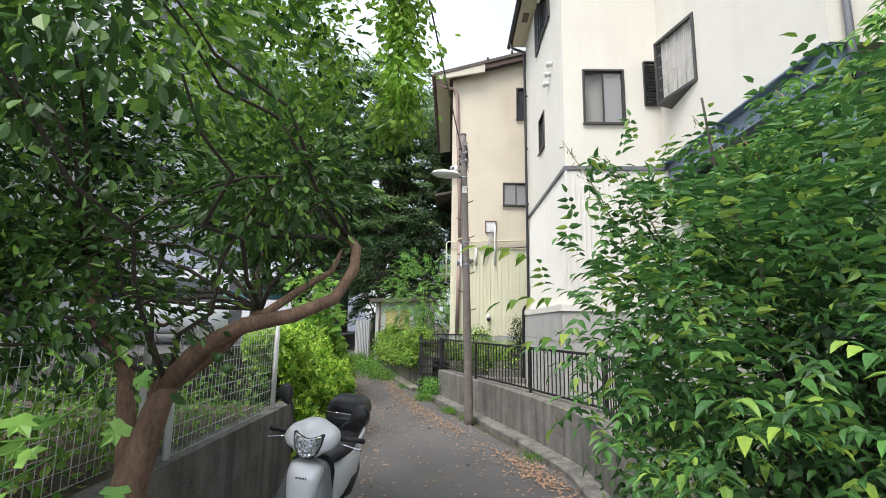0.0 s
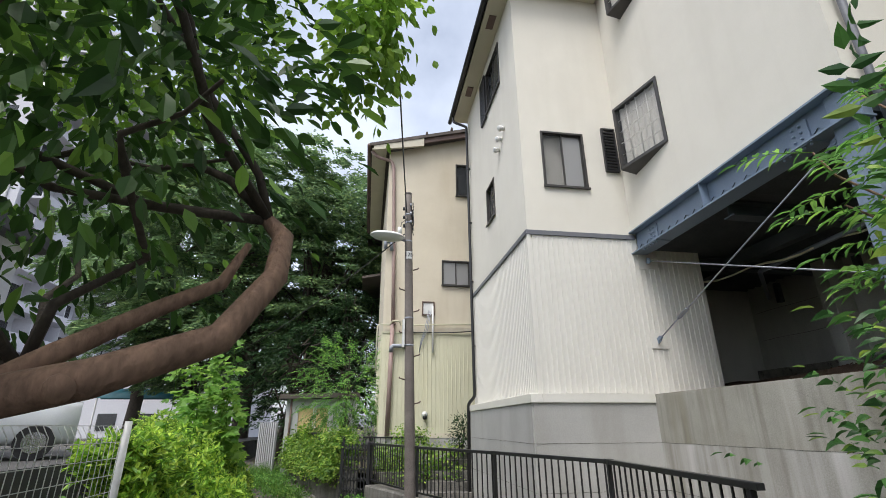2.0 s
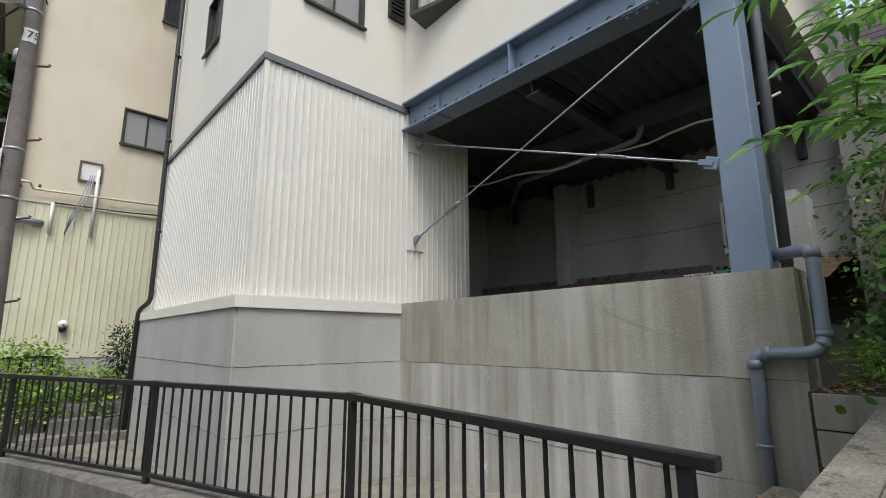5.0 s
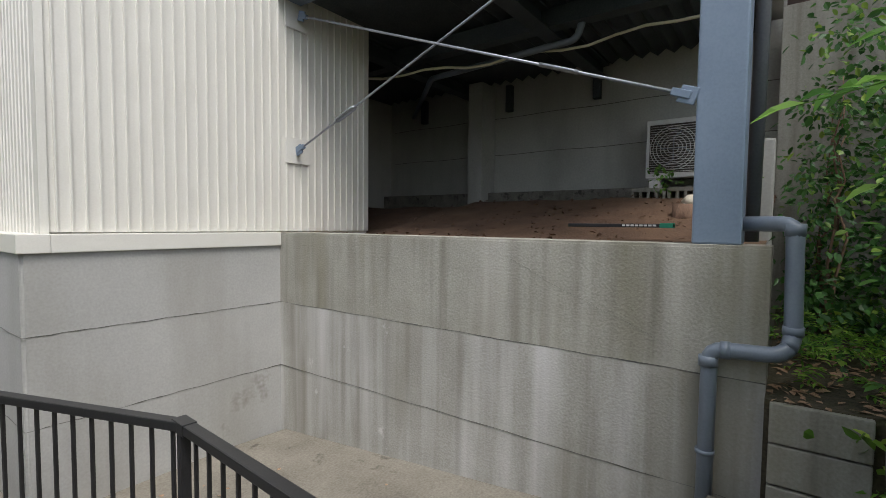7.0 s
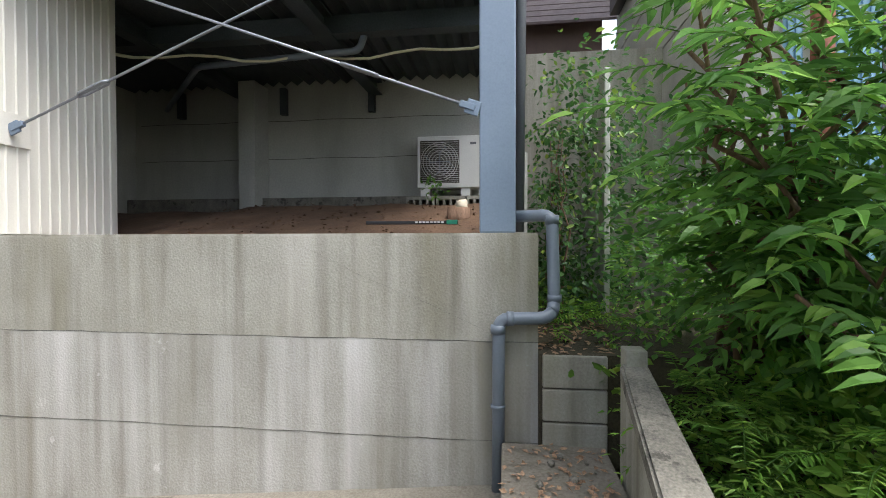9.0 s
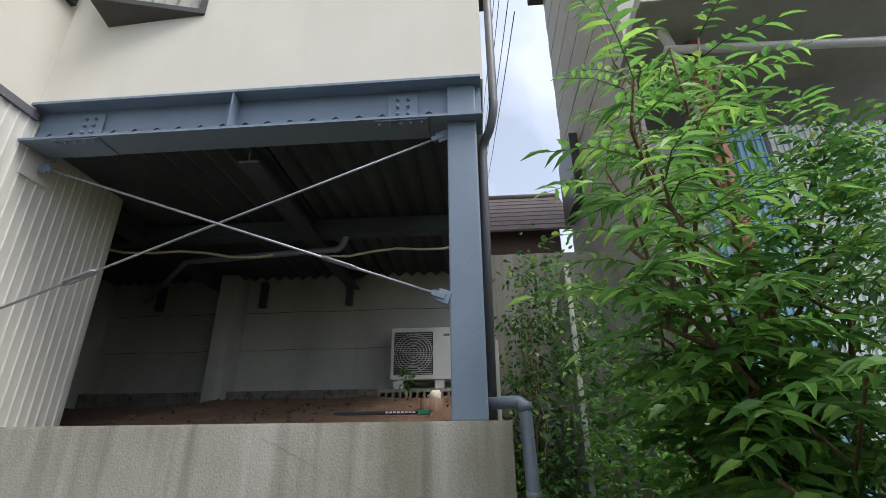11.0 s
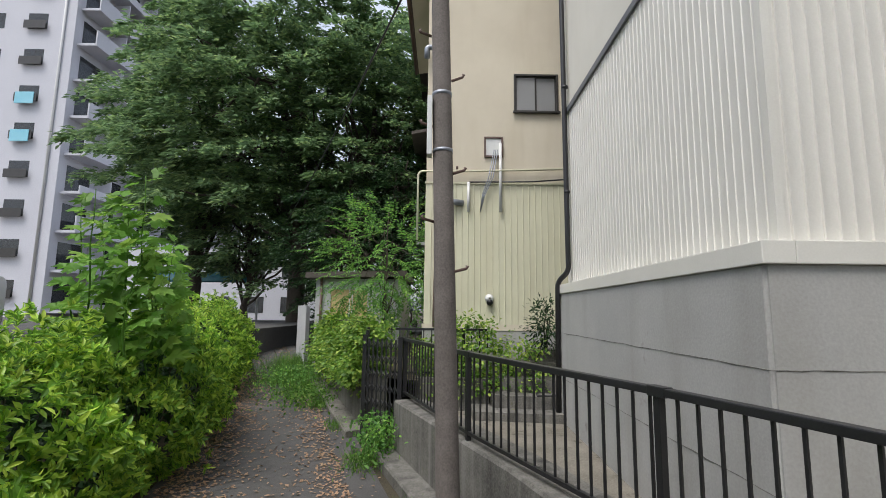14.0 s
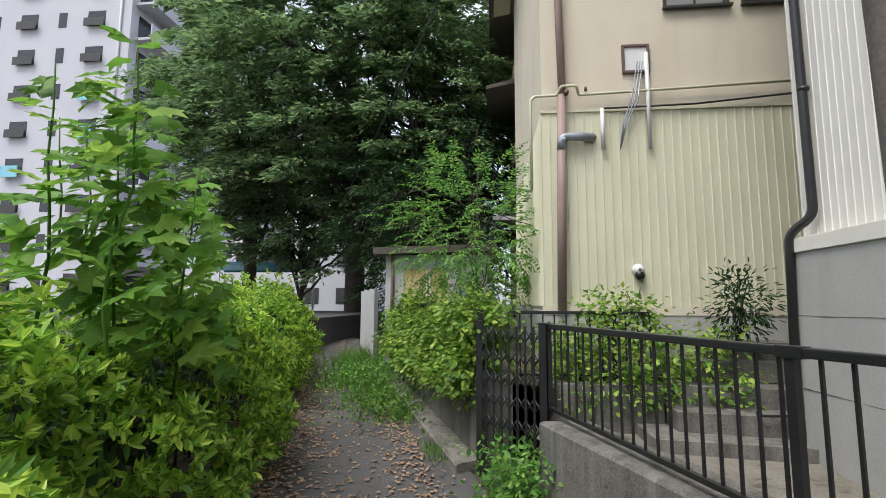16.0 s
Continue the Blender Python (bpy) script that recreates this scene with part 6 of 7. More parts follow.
def leaves(name, P, D, N, L, W, shape, material, parent, label="", kind="stuff"):
    v, faces, k = leaf_arrays(P, D, N, L, W, shape)
    f = [tuple(i + k * j for i in q) for j in range(len(P)) for q in faces]
    me = bpy.data.meshes.new(name)
    me.from_pydata(v.tolist(), [], f)
    me.materials.append(material)
    ob = attach(new(name, me), parent)
    return tagged(ob, label, "", "", kind)


def blob(n, centre, radii, shell=0.55):
    """Points in an ellipsoid, thicker towards its skin."""
    d = unit(R.normal(size=(n, 3)))
    r = shell + (1 - shell) * R.random((n, 1)) ** 0.6
    r = np.where(R.random((n, 1)) < 0.25, R.random((n, 1)) ** 0.4, r)
    return np.array(centre) + d * r * np.array(radii), d


def clumps(centres, outward, per, spread, flat=0.6, droop=0.25):
    """Leaves round many twig ends: places, directions, normals."""
    n = len(centres)
    c = np.repeat(centres, per, axis=0)
    o = np.repeat(outward, per, axis=0)
    off = R.normal(size=(n * per, 3)) * spread * np.array([1, 1, flat])
    D = unit(o * 0.7 + unit(off) * 0.9 + R.normal(size=off.shape) * 0.35 + np.array([0, 0, -droop]))
    N = unit(np.array([0, 0, 1.0]) + R.normal(size=off.shape) * 0.45)
    return c + off, D, N


def fronds(P, D, pairs, gap, L, W, droop=0.5, lean=(0, 0, 0)):
    """Compound leaves: leaflets in pairs along stalks."""
    D = unit(D)
    side = unit(np.cross(D, np.tile([0, 0, 1.0], (len(P), 1))))
    ups = np.cross(side, D)
    ps, ds, ns = [], [], []
    for i in range(pairs):
        s = 0.06 + gap * i
        base = P + D * s + np.array([0, 0, -1.0]) * droop * s * s
        for sgn in (-1, 1):
            ps.append(base)
            ds.append(D * 0.55 + side * sgn * 0.9 + np.array([0, 0, -0.35]) + R.normal(size=P.shape) * 0.12)
            ns.append(ups + np.array(lean) + R.normal(size=P.shape) * 0.2)
    s = 0.06 + gap * pairs
    ps.append(P + D * s + np.array([0, 0, -1.0]) * droop * s * s)
    ds.append(D + np.array([0, 0, -0.5]))
    ns.append(ups + np.array(lean))
    p, d, n = np.concatenate(ps), np.concatenate(ds), np.concatenate(ns)
    return p, d, n, L * R.uniform(0.7, 1.15, len(p)), W * R.uniform(0.8, 1.1, len(p))


def wiggle(a, b, n, amount, r0, r1):
    a, b = Vector(a), Vector(b)
    pts, rad = [], []
    for i in range(n + 1):
        t = i / n
        k = amount * math.sin(math.pi * t)
        pts.append(a + (b - a) * t + Vector(R.normal(size=3).tolist()) * k * 0.5 + Vector((0, 0, k)))
        rad.append(r0 + (r1 - r0) * t)
    return pts, rad


# citrus tree leaning over the lane
ct = thing("citrus_tree", (-2.12, 3.02, 0.5), "old citrus tree with glossy dark leaves leaning over the lane", "tree")
tubes("trunk", [([(-2.08, 3.02, 0.35), (-2.03, 3.0, 0.62), (-1.98, 3.0, 0.82), (-1.93, 3.0, 1.0), (-1.88, 3.0, 1.16)], [0.125, 0.095, 0.082, 0.072, 0.062])], BARK, ct, "warm brown trunk", 14)
tubes("limb", [([(-1.92, 3.0, 1.12), (-1.7, 2.98, 1.36), (-1.44, 2.95, 1.5), (-1.15, 2.92, 1.56), (-0.95, 3.02, 1.66), (-0.87, 3.15, 1.85), (-0.88, 3.24, 2.0), (-0.95, 3.27, 2.08)], [0.062, 0.054, 0.046, 0.04, 0.036, 0.033, 0.031, 0.02])], BARK, ct, "long bent limb", 12)
tubes("limb", [([(-1.42, 2.95, 1.5), (-1.28, 3.02, 1.62), (-1.15, 3.12, 1.74), (-1.02, 3.2, 1.84), (-0.98, 3.26, 1.98)], [0.03, 0.026, 0.022, 0.018, 0.01])], BARK, ct, "thin forked branch", 10)
tubes("limb", [([(-1.2, 2.93, 1.55), (-1.17, 2.87, 1.535)], [0.03, 0.026])], BARK, ct, "short sawn stub", 12)
tubes("limb", [([(-2.05, 3.0, 0.62), (-2.1, 3.02, 0.95), (-2.16, 3.05, 1.25), (-2.36, 3.05, 1.5), (-2.5, 3.1, 1.9)], [0.06, 0.05, 0.044, 0.038, 0.03])], BARK, ct, "second stem", 12)
tubes("limb", [([(-1.95, 3.0, 1.08), (-1.75, 3.05, 1.25), (-1.62, 3.1, 1.36), (-1.45, 3.2, 1.6)], [0.05, 0.035, 0.03, 0.02])], BARK, ct, "", 8)
cc, co = blob(250, (-2.35, 3.35, 3.05), (1.65, 1.9, 1.45), 0.6)
keep = (cc[:, 0] < -0.95 - 0.15 * np.clip(2.3 - cc[:, 2], 0, 1)) & (cc[:, 2] > 1.75)
cc, co = cc[keep], co[keep]
extra, eo = blob(60, (-1.3, 2.95, 2.3), (0.45, 0.55, 0.45), 0.3)
low, lo_ = blob(140, (-2.6, 2.6, 1.65), (0.95, 0.8, 0.5), 0.3)
near, no_ = blob(60, (-1.6, 1.7, 2.65), (0.75, 0.6, 0.5), 0.3)
back, bo_ = blob(170, (-3.1, 3.1, 2.5), (0.95, 1.2, 1.3), 0.3)
cc, co = np.concatenate([cc, extra, low, near, back]), np.concatenate([co, eo, lo_, no_, bo_])
for src in ((-1.88, 3.0, 1.16), (-2.5, 3.1, 1.9), (-0.93, 3.26, 2.06), (-1.45, 3.2, 1.6)):
    for k in range(14):
        e = cc[R.integers(len(cc))]
        if np.linalg.norm(e - np.array(src)) < 2.0:
            pts, rad = wiggle(src, e, 6, 0.1, 0.015, 0.005)
            tubes("branch", [(pts, rad)], BARK_D, ct, seg=6)
P, D, N = clumps(cc, co, 19, 0.15, 0.7, 0.3)
leaves("crown", P, D, N, R.uniform(0.05, 0.1, len(P)), R.uniform(0.028, 0.048, len(P)), OVAL, CITRUS, ct, "glossy dark green foliage")
# Dark fill behind the crown; its shade is in the leaf colour.
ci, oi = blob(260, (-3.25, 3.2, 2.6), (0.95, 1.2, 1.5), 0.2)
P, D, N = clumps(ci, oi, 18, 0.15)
leaves("inner_foliage", P, D, N, 0.085, 0.05, DIAMOND, DARKLEAF, ct, "dark leaves with shade in their green")
FRUIT = surface("green fruit", (0.03, 0.07, 0.015), (0.06, 0.12, 0.03), 0.35, 20, 200, 0.1)
for x, y, z in ((-1.42, 2.75, 1.28), (-1.5, 2.8, 1.33), (-1.6, 2.3, 2.6), (-2.1, 2.2, 2.4), (-1.75, 2.2, 2.05)):
    pts = [(x, y, z + 0.028 * math.cos(math.pi * i / 8)) for i in range(9)]
    tubes("fruit", [(pts, [0.001 + 0.029 * math.sin(math.pi * i / 8) for i in range(9)])], FRUIT, ct, "small green fruit", 10)
ct.matrix_basis = Matrix.Translation((0.11, 0.02, -0.03)) @ ct.matrix_basis
# bright creeper on top of it and hanging from the wire
vn = thing("hanging_creeper", (-0.5, 3.65, 3.0), "bright green creeper hanging from the overhead wire", "creeper")
tubes("stem", [wiggle((-0.57, 3.65, 5.0), (-0.6, 3.65, 2.95), 14, 0.05, 0.012, 0.005), wiggle((-0.57, 3.65, 4.9), (-1.4, 3.4, 4.2), 8, 0.05, 0.012, 0.006)], BARK_D, vn, seg=5)
z = R.random(240)
cc = np.stack([-0.6 + R.normal(size=240) * 0.07 + 0.05 * np.sin(z * 6), 3.65 + R.normal(size=240) * 0.13, 2.9 + 2.3 * z], 1)
c2, o2 = blob(240, (-1.65, 3.4, 4.3), (0.8, 0.9, 0.55), 0.3)
c3, o3 = blob(230, (-1.75, 3.75, 3.35), (0.85, 0.8, 0.6), 0.5)
cc = np.concatenate([cc, c2, c3[c3[:, 0] < -0.98]])
P, D, N = clumps(cc, np.tile([0, 0, -0.6], (len(cc), 1)), 14, 0.07, 0.8, 0.5)
leaves("foliage", P, D, N, R.uniform(0.04, 0.075, len(P)), R.uniform(0.03, 0.055, len(P)), OVAL, VINE, vn)

# bush at the wall's end
bush = thing("nandina_bush", (1.5, 2.2, -0.2), "large arching bush with compound leaves and berry sprays", "bush")
stems = []
for k in range(26):
    a, r = R.uniform(0, 6.28), R.uniform(0.3, 1.0)
    e = (1.55 + math.cos(a) * r, 2.15 + math.sin(a) * r, R.uniform(1.2, 2.5))
    stems.append(wiggle((1.55 + 0.2 * math.cos(a), 2.15 + 0.2 * math.sin(a), -0.22), e, 7, 0.1, 0.014, 0.005))
for s in stems:
    tubes("stem", [s], BARK_D, bush, seg=5)
c1, o1 = blob(680, (1.65, 2.05, 1.0), (1.35, 1.25, 1.3), 0.7)
c2, o2 = blob(330, (2.4, 2.5, 2.2), (1.1, 1.0, 1.1), 0.65)
c3, o3 = blob(150, (0.75, 2.5, 1.55), (0.5, 0.55, 0.75), 0.4)
cc, co = np.concatenate([c1, c2, c3]), np.concatenate([o1, o2, o3])
keep = (cc[:, 2] > -0.15) & (cc[:, 0] > 0.3 + 0.62 * np.clip(cc[:, 1] - 1.9, 0, 9)) & (cc[:, 1] < 3.55) & (cc[:, 2] < 1.9 + 0.55 * (cc[:, 0] - 0.25) - 0.25 * np.clip(cc[:, 1] - 2.2, 0, 2))
cc, co = cc[keep], co[keep]
P = np.repeat(cc, 6, axis=0) + R.normal(size=(6 * len(cc), 3)) * 0.11
D = unit(np.repeat(co, 6, axis=0) + R.normal(size=P.shape) * 0.6 + np.array([0, 0, 0.1]))
p, d, n, L, W = fronds(P, D, 3, 0.045, 0.06, 0.026, 0.6)
leaves("foliage", p, d, n, L, W, LANCE, NANDINA, bush, "dense compound leaves")
# Inner leaves of the bush, coloured dark as shade between the outer ones.
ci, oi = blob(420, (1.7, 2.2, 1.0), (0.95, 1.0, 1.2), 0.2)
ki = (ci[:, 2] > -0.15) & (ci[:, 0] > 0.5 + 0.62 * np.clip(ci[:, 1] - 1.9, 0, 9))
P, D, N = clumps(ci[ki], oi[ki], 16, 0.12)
leaves("inner_foliage", P, D, N, 0.075, 0.04, DIAMOND, DARKLEAF, bush, "inner leaves, green set for the shade")
BERRY = surface("green berries", (0.09, 0.10, 0.03), (0.16, 0.14, 0.05), 0.5, 20, 100, 0)
for tip in ((0.36, 2.42, 2.36), (0.55, 2.4, 2.28), (1.02, 2.5, 2.53)):
    base = Vector((tip[0] + 0.25, tip[1] - 0.25, tip[2] - 0.7))
    runs = [([base, (base + Vector(tip)) / 2 + Vector((0, 0, 0.05)), Vector(tip)], [0.004, 0.003, 0.0015])]
    pp = []
    for k in range(22):
        t = 0.45 + 0.55 * k / 22
        c = base + (Vector(tip) - base) * t
        e = c + Vector(R.normal(size=3).tolist()) * 0.035 * (1.2 - t + 0.3)
        runs.append(([c, e], [0.0014, 0.001]))
        pp.append(e)
    tubes("berry_spray", runs + [([q, q + Vector((0, 0, 0.006))], 0.0028) for q in pp], BERRY, bush, "thin spray of small green berries", 5)
# near pale leaf sprays of the same bush
P = np.array([(0.12, 1.7, 1.69), (0.2, 1.75, 1.58), (0.24, 1.7, 1.48), (0.98, 1.35, 1.06), (1.1, 1.3, 0.92), (0.8, 1.5, 1.2), (1.05, 1.45, 1.25), (0.72, 1.6, 0.95)])
D = np.array([(-0.8, 0.1, 0.25), (-0.8, -0.1, 0.0), (-0.7, 0, -0.1), (-0.5, -0.2, 0.1), (-0.6, -0.1, -0.1), (-0.4, -0.3, 0.2), (-0.3, -0.5, 0.3), (-0.6, 0, -0.1)])
p, d, n, L, W = fronds(P, D, 3, 0.05, 0.065, 0.026, 0.4)
leaves("young_spray", p, d, n, L, W, LANCE, IVY, bush, "young yellow-green leaves")

# compound-leaved tree over the slope
sm = thing("sumac_tree", (3.6, 3.5, 1.1), "spreading young tree with long compound leaves on the slope", "tree")
tips = ((3.6, 3.75, 4.75), (3.2, 3.3, 4.2), (3.9, 3.7, 4.1), (2.35, 4.1, 2.7), (2.45, 3.9, 3.4), (2.3, 3.5, 1.9), (3.0, 2.9, 3.3), (3.0, 4.1, 3.1), (2.9, 4.05, 2.2), (2.4, 3.75, 1.5), (2.7, 3.2, 2.7), (3.1, 3.6, 1.7), (2.5, 3.2, 1.35), (2.8, 2.9, 1.6), (2.9, 3.85, 1.5), (2.6, 3.6, 2.35), (3.3, 3.95, 2.6), (2.9, 3.4, 3.7), (3.3, 3.8, 3.9), (2.3, 4.15, 3.1), (2.6, 4.2, 2.3))
fp, fd, reach = [], [], []
for k, tip in enumerate(tips):
    pts, rad = wiggle((3.6 + R.uniform(-0.25, 0.25), 3.4 + R.uniform(-0.25, 0.25), 1.1), tip, 9, 0.18, 0.022, 0.006)
    tubes("stem", [(pts, rad)], BARK, sm, seg=6)
    for j in range(15):
        t = 2.4 + 6.6 * (j / 14)
        a, b = pts[int(min(t, 8))], pts[int(min(t, 8)) + 1]
        c = a + (b - a) * (t - int(min(t, 8)))
        turn = j * 2.4 + k
        fp.append((c.x, c.y, c.z))
        fd.append((math.cos(turn) * 0.8 - 0.45, math.sin(turn) * 0.8, R.uniform(0.05, 0.45)))
fp, fd = np.array(fp), unit(np.array(fd))
inside = fp + fd * 0.42
keep = (inside[:, 1] < np.where(inside[:, 2] > 1.95, 4.62, 3.95)) & (inside[:, 0] > 1.75)
p, d, n, L, W = fronds(fp[keep], fd[keep], 6, 0.066, 0.14, 0.042, 0.75, (-0.7, 0.15, 0.0))
leaves("crown", p, d, n, L, W, LANCE, SUMAC, sm, "long drooping compound leaves")
tubes("leaf_stalk", [([Vector(q.tolist()), Vector((q + e * 0.24 - np.array([0, 0, 0.04])).tolist()), Vector((q + e * 0.48 - np.array([0, 0, 0.17])).tolist())], [0.004, 0.003, 0.0015]) for q, e in zip(fp[keep], fd[keep])], GRASS, sm, "green leaf stalks", 4)
cc, co = blob(380, (4.0, 3.3, 1.5), (1.3, 0.8, 0.95), 0.2)
P, D, N = clumps(cc, co, 12, 0.12)
# Bright crown green, lifting leaves that sit in shade.
leaves("undergrowth", P, D, N, R.uniform(0.05, 0.1, len(P)), R.uniform(0.03, 0.055, len(P)), OVAL, SUMAC, sm, "inner leaves, green set for the shade")
# creepers and ferns on the slope and end wall
iv = thing("creeper", (5.5, 4.4, 1.2), "dark creeper climbing the end wall", "creeper")
cc = np.stack([R.uniform(4.3, 6.9, 420), 4.5 - R.random(420) * 0.9, 1.15 + 2.2 * R.random(420) ** 1.6], 1)
P, D, N = clumps(cc, np.tile([-0.6, -0.4, -0.2], (420, 1)), 13, 0.10)
leaves("foliage", P, D, N, R.uniform(0.04, 0.08, len(P)), R.uniform(0.03, 0.05, len(P)), OVAL, NANDINA, iv, "dark creeper leaves")
tubes("stem", [wiggle((5.0 + 0.3 * k, 4.35, 1.15), (5.1 + 0.3 * k, 4.3, 2.6 + 0.25 * (k % 3)), 7, 0.08, 0.012, 0.004) for k in range(6)], BARK, iv, "brown creeper stems", 5)
bank = thing("bank_plants", (3.9, 4.45, 1.16), "small ferns and dry leaves on the bank behind the blocks", "plants")
P = np.stack([R.uniform(3.5, 5.0, 240), R.uniform(4.15, 4.64, 240), np.full(240, 1.168)], 1)
leaves("dry_leaves", P, R.normal(size=P.shape) * np.array([1, 1, 0.2]), np.array([0, 0, 1.0]) + R.normal(size=P.shape) * 0.3, R.uniform(0.03, 0.07, 240), R.uniform(0.02, 0.035, 240), DIAMOND, LITTER, bank, "dry fallen leaves")
P = np.stack([R.uniform(3.6, 5.0, 60), R.uniform(4.1, 4.6, 60), R.uniform(1.16, 1.35, 60)], 1)
p, d, n, L, W = fronds(P, R.normal(size=P.shape) * np.array([1, 1, 0.3]) + np.array([-0.4, 0.1, 0.5]), 8, 0.028, 0.055, 0.014, 1.2)
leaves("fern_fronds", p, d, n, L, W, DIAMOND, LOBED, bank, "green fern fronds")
brush = thing("undergrowth", (3.0, 3.4, -0.3), "mixed leafy undergrowth below the slope tree", "undergrowth")
cc, co = blob(520, (2.9, 3.3, 0.55), (1.0, 0.72, 0.75), 0.4)
P, D, N = clumps(cc[cc[:, 1] < 4.0], co[cc[:, 1] < 4.0], 14, 0.1)
# Takes the brighter leaf colour to lift it out of the tree's shade.
leaves("foliage", P, D, N, R.uniform(0.05, 0.1, len(P)), R.uniform(0.03, 0.05, len(P)), OVAL, LOBED, brush, "mixed leaves coloured lighter against the shade")
tubes("stem", [wiggle((2.4 + 0.13 * k, 3.2 + 0.1 * (k % 4), -0.32), (2.35 + 0.14 * k, 3.3 + 0.1 * (k % 3), 0.9), 5, 0.05, 0.01, 0.004) for k in range(9)], BARK_D, brush, "thin stems", 5)
fern = thing("fern", (3.0, 3.8, 0.3), "fern clump coloured lighter against shade, beside the sloping wall", "fern")
P = np.stack([R.uniform(2.3, 3.4, 90), R.uniform(3.5, 4.05, 90), R.uniform(0.75, 1.15, 90)], 1)
D = R.normal(size=P.shape) * np.array([1, 1, 0.3]) + np.array([-0.2, 0.4, 0.5])
p, d, n, L, W = fronds(P, D, 11, 0.03, 0.06, 0.013, 1.2)
# Fronds share that brighter colour, set against the shade.
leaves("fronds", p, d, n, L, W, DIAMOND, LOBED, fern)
tubes("stalk", [([Vector(q.tolist()), Vector((q + unit(e) * 0.17 - np.array([0, 0, 0.03])).tolist()), Vector((q + unit(e) * 0.36 - np.array([0, 0, 0.15])).tolist())], [0.003, 0.0025, 0.001]) for q, e in zip(P, D)], GRASS, fern, "green frond stalks", 4)
bamboo = thing("bamboo_grass", (2.3, 3.5, 0.2), "broad-leaved bamboo grass clump", "grass")
P = np.stack([R.uniform(2.6, 3.1, 46), R.uniform(2.95, 3.5, 46), R.uniform(0.75, 1.2, 46)], 1)
D = R.normal(size=P.shape) + np.array([-0.1, 0.3, 0.7])
# Blades coloured brighter because the crown above shades them.
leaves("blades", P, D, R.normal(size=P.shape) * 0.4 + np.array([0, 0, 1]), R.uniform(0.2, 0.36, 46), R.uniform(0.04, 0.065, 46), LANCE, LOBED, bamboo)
tubes("stem", [wiggle((2.75 + 0.05 * k, 3.05 + 0.04 * k, -0.32), (2.65 + 0.07 * k, 3.1 + 0.05 * k, 1.1), 5, 0.03, 0.006, 0.004) for k in range(7)], GRASS, bamboo, seg=5)
wd = thing("small_weed", (3.3, 4.33, 1.1), "small yellow-green weed growing from the step joint", "weed")
P = np.array([3.38, 4.3, 1.08]) + R.normal(size=(16, 3)) * 0.07
leaves("foliage", P, R.normal(size=P.shape), R.normal(size=P.shape) + np.array([0, 0, 1.5]), 0.07, 0.05, OVAL, IVY, wd)
wd2 = thing("seedling", (6.6, 5.75, 2.33), "small green seedling in front of the air conditioner", "weed")
P = np.stack([6.6 + R.normal(size=60) * 0.06, 5.75 + R.normal(size=60) * 0.06, R.uniform(2.31, 2.6, 60)], 1)
leaves("foliage", P, R.normal(size=P.shape), R.normal(size=P.shape) + np.array([0, 0, 1.5]), 0.06, 0.04, OVAL, SUMAC, wd2)

# azalea hedge along the lane
hedge = thing("azalea_hedge", (-2.6, 10, 0), "clipped yellow-green azalea hedge bulging over the lane", "hedge")
n = 7000
y = 6.35 + (R.random(n) ** 1.55) * 15
u = R.random(n)
face = R.random(n) < 0.6
h = 1.28 + 0.14 * np.sin(y * 2.1) + 0.1 * np.sin(y * 5.3 + 1)
gz = np.array([ground_z(v) for v in y])
rl = np.array([road_left(v) for v in y])
bulge = 0.22 * np.sin(np.clip(u, 0, 1) * math.pi) + 0.12 * np.sin(y * 1.7) + 0.07 * np.sin(y * 4.1)
x = np.where(face, rl + bulge - 0.35 * u ** 3, rl - 0.15 - 1.9 * u * np.clip((y - 5.6) / 5, 0.3, 1))
z = np.where(face, gz + 0.08 + (h - 0.1) * u, gz + h + 0.08 * R.normal(size=n))
cc = np.stack([x, y, z], 1)
co = np.where(face[:, None], np.array([0.9, -0.25, 0.35]), np.array([0.15, -0.1, 1.0]))
co = unit(co + R.normal(size=co.shape) * 0.35)
cc += co * (0.17 * np.sin(cc[:, 1:2] * 5.1 + cc[:, 2:3] * 6.3) + 0.06 * R.normal(size=(n, 1)))
per = 10
ax, c9 = np.repeat(co, per, axis=0), np.repeat(cc, per, axis=0)
spin = unit(np.cross(ax, R.normal(size=ax.shape)))
D = unit(ax * R.uniform(0.15, 1.1, (len(ax), 1)) + spin * 0.8)
P, N = c9 + ax * R.uniform(-0.05, 0.02, (len(ax), 1)), ax + R.normal(size=ax.shape) * 0.2
leaves("foliage", P, D, N, R.uniform(0.06, 0.1, len(P)), R.uniform(0.026, 0.04, len(P)), OVAL, AZALEA, hedge, "small yellow-green leaves")
inner = []
for yy in np.arange(6.5, 21, 0.35):
    for k in range(3):
        a = (road_left(yy) - 0.6 - 0.4 * k, yy, ground_z(yy) - 0.05)
        inner.append(wiggle(a, (a[0] + R.uniform(-0.2, 0.3), yy + R.uniform(-0.3, 0.3), a[2] + 1.15), 4, 0.05, 0.016, 0.006))
tubes("twig_tangle", inner, BARK_D, hedge, seg=5)
# Hedge core in the same dark green, standing for shade in the gaps.
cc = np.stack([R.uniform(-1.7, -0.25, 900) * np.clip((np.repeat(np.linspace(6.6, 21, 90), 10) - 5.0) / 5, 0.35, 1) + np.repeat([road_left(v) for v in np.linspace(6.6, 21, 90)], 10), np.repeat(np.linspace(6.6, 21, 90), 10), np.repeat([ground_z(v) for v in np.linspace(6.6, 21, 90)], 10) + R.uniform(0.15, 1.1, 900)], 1)
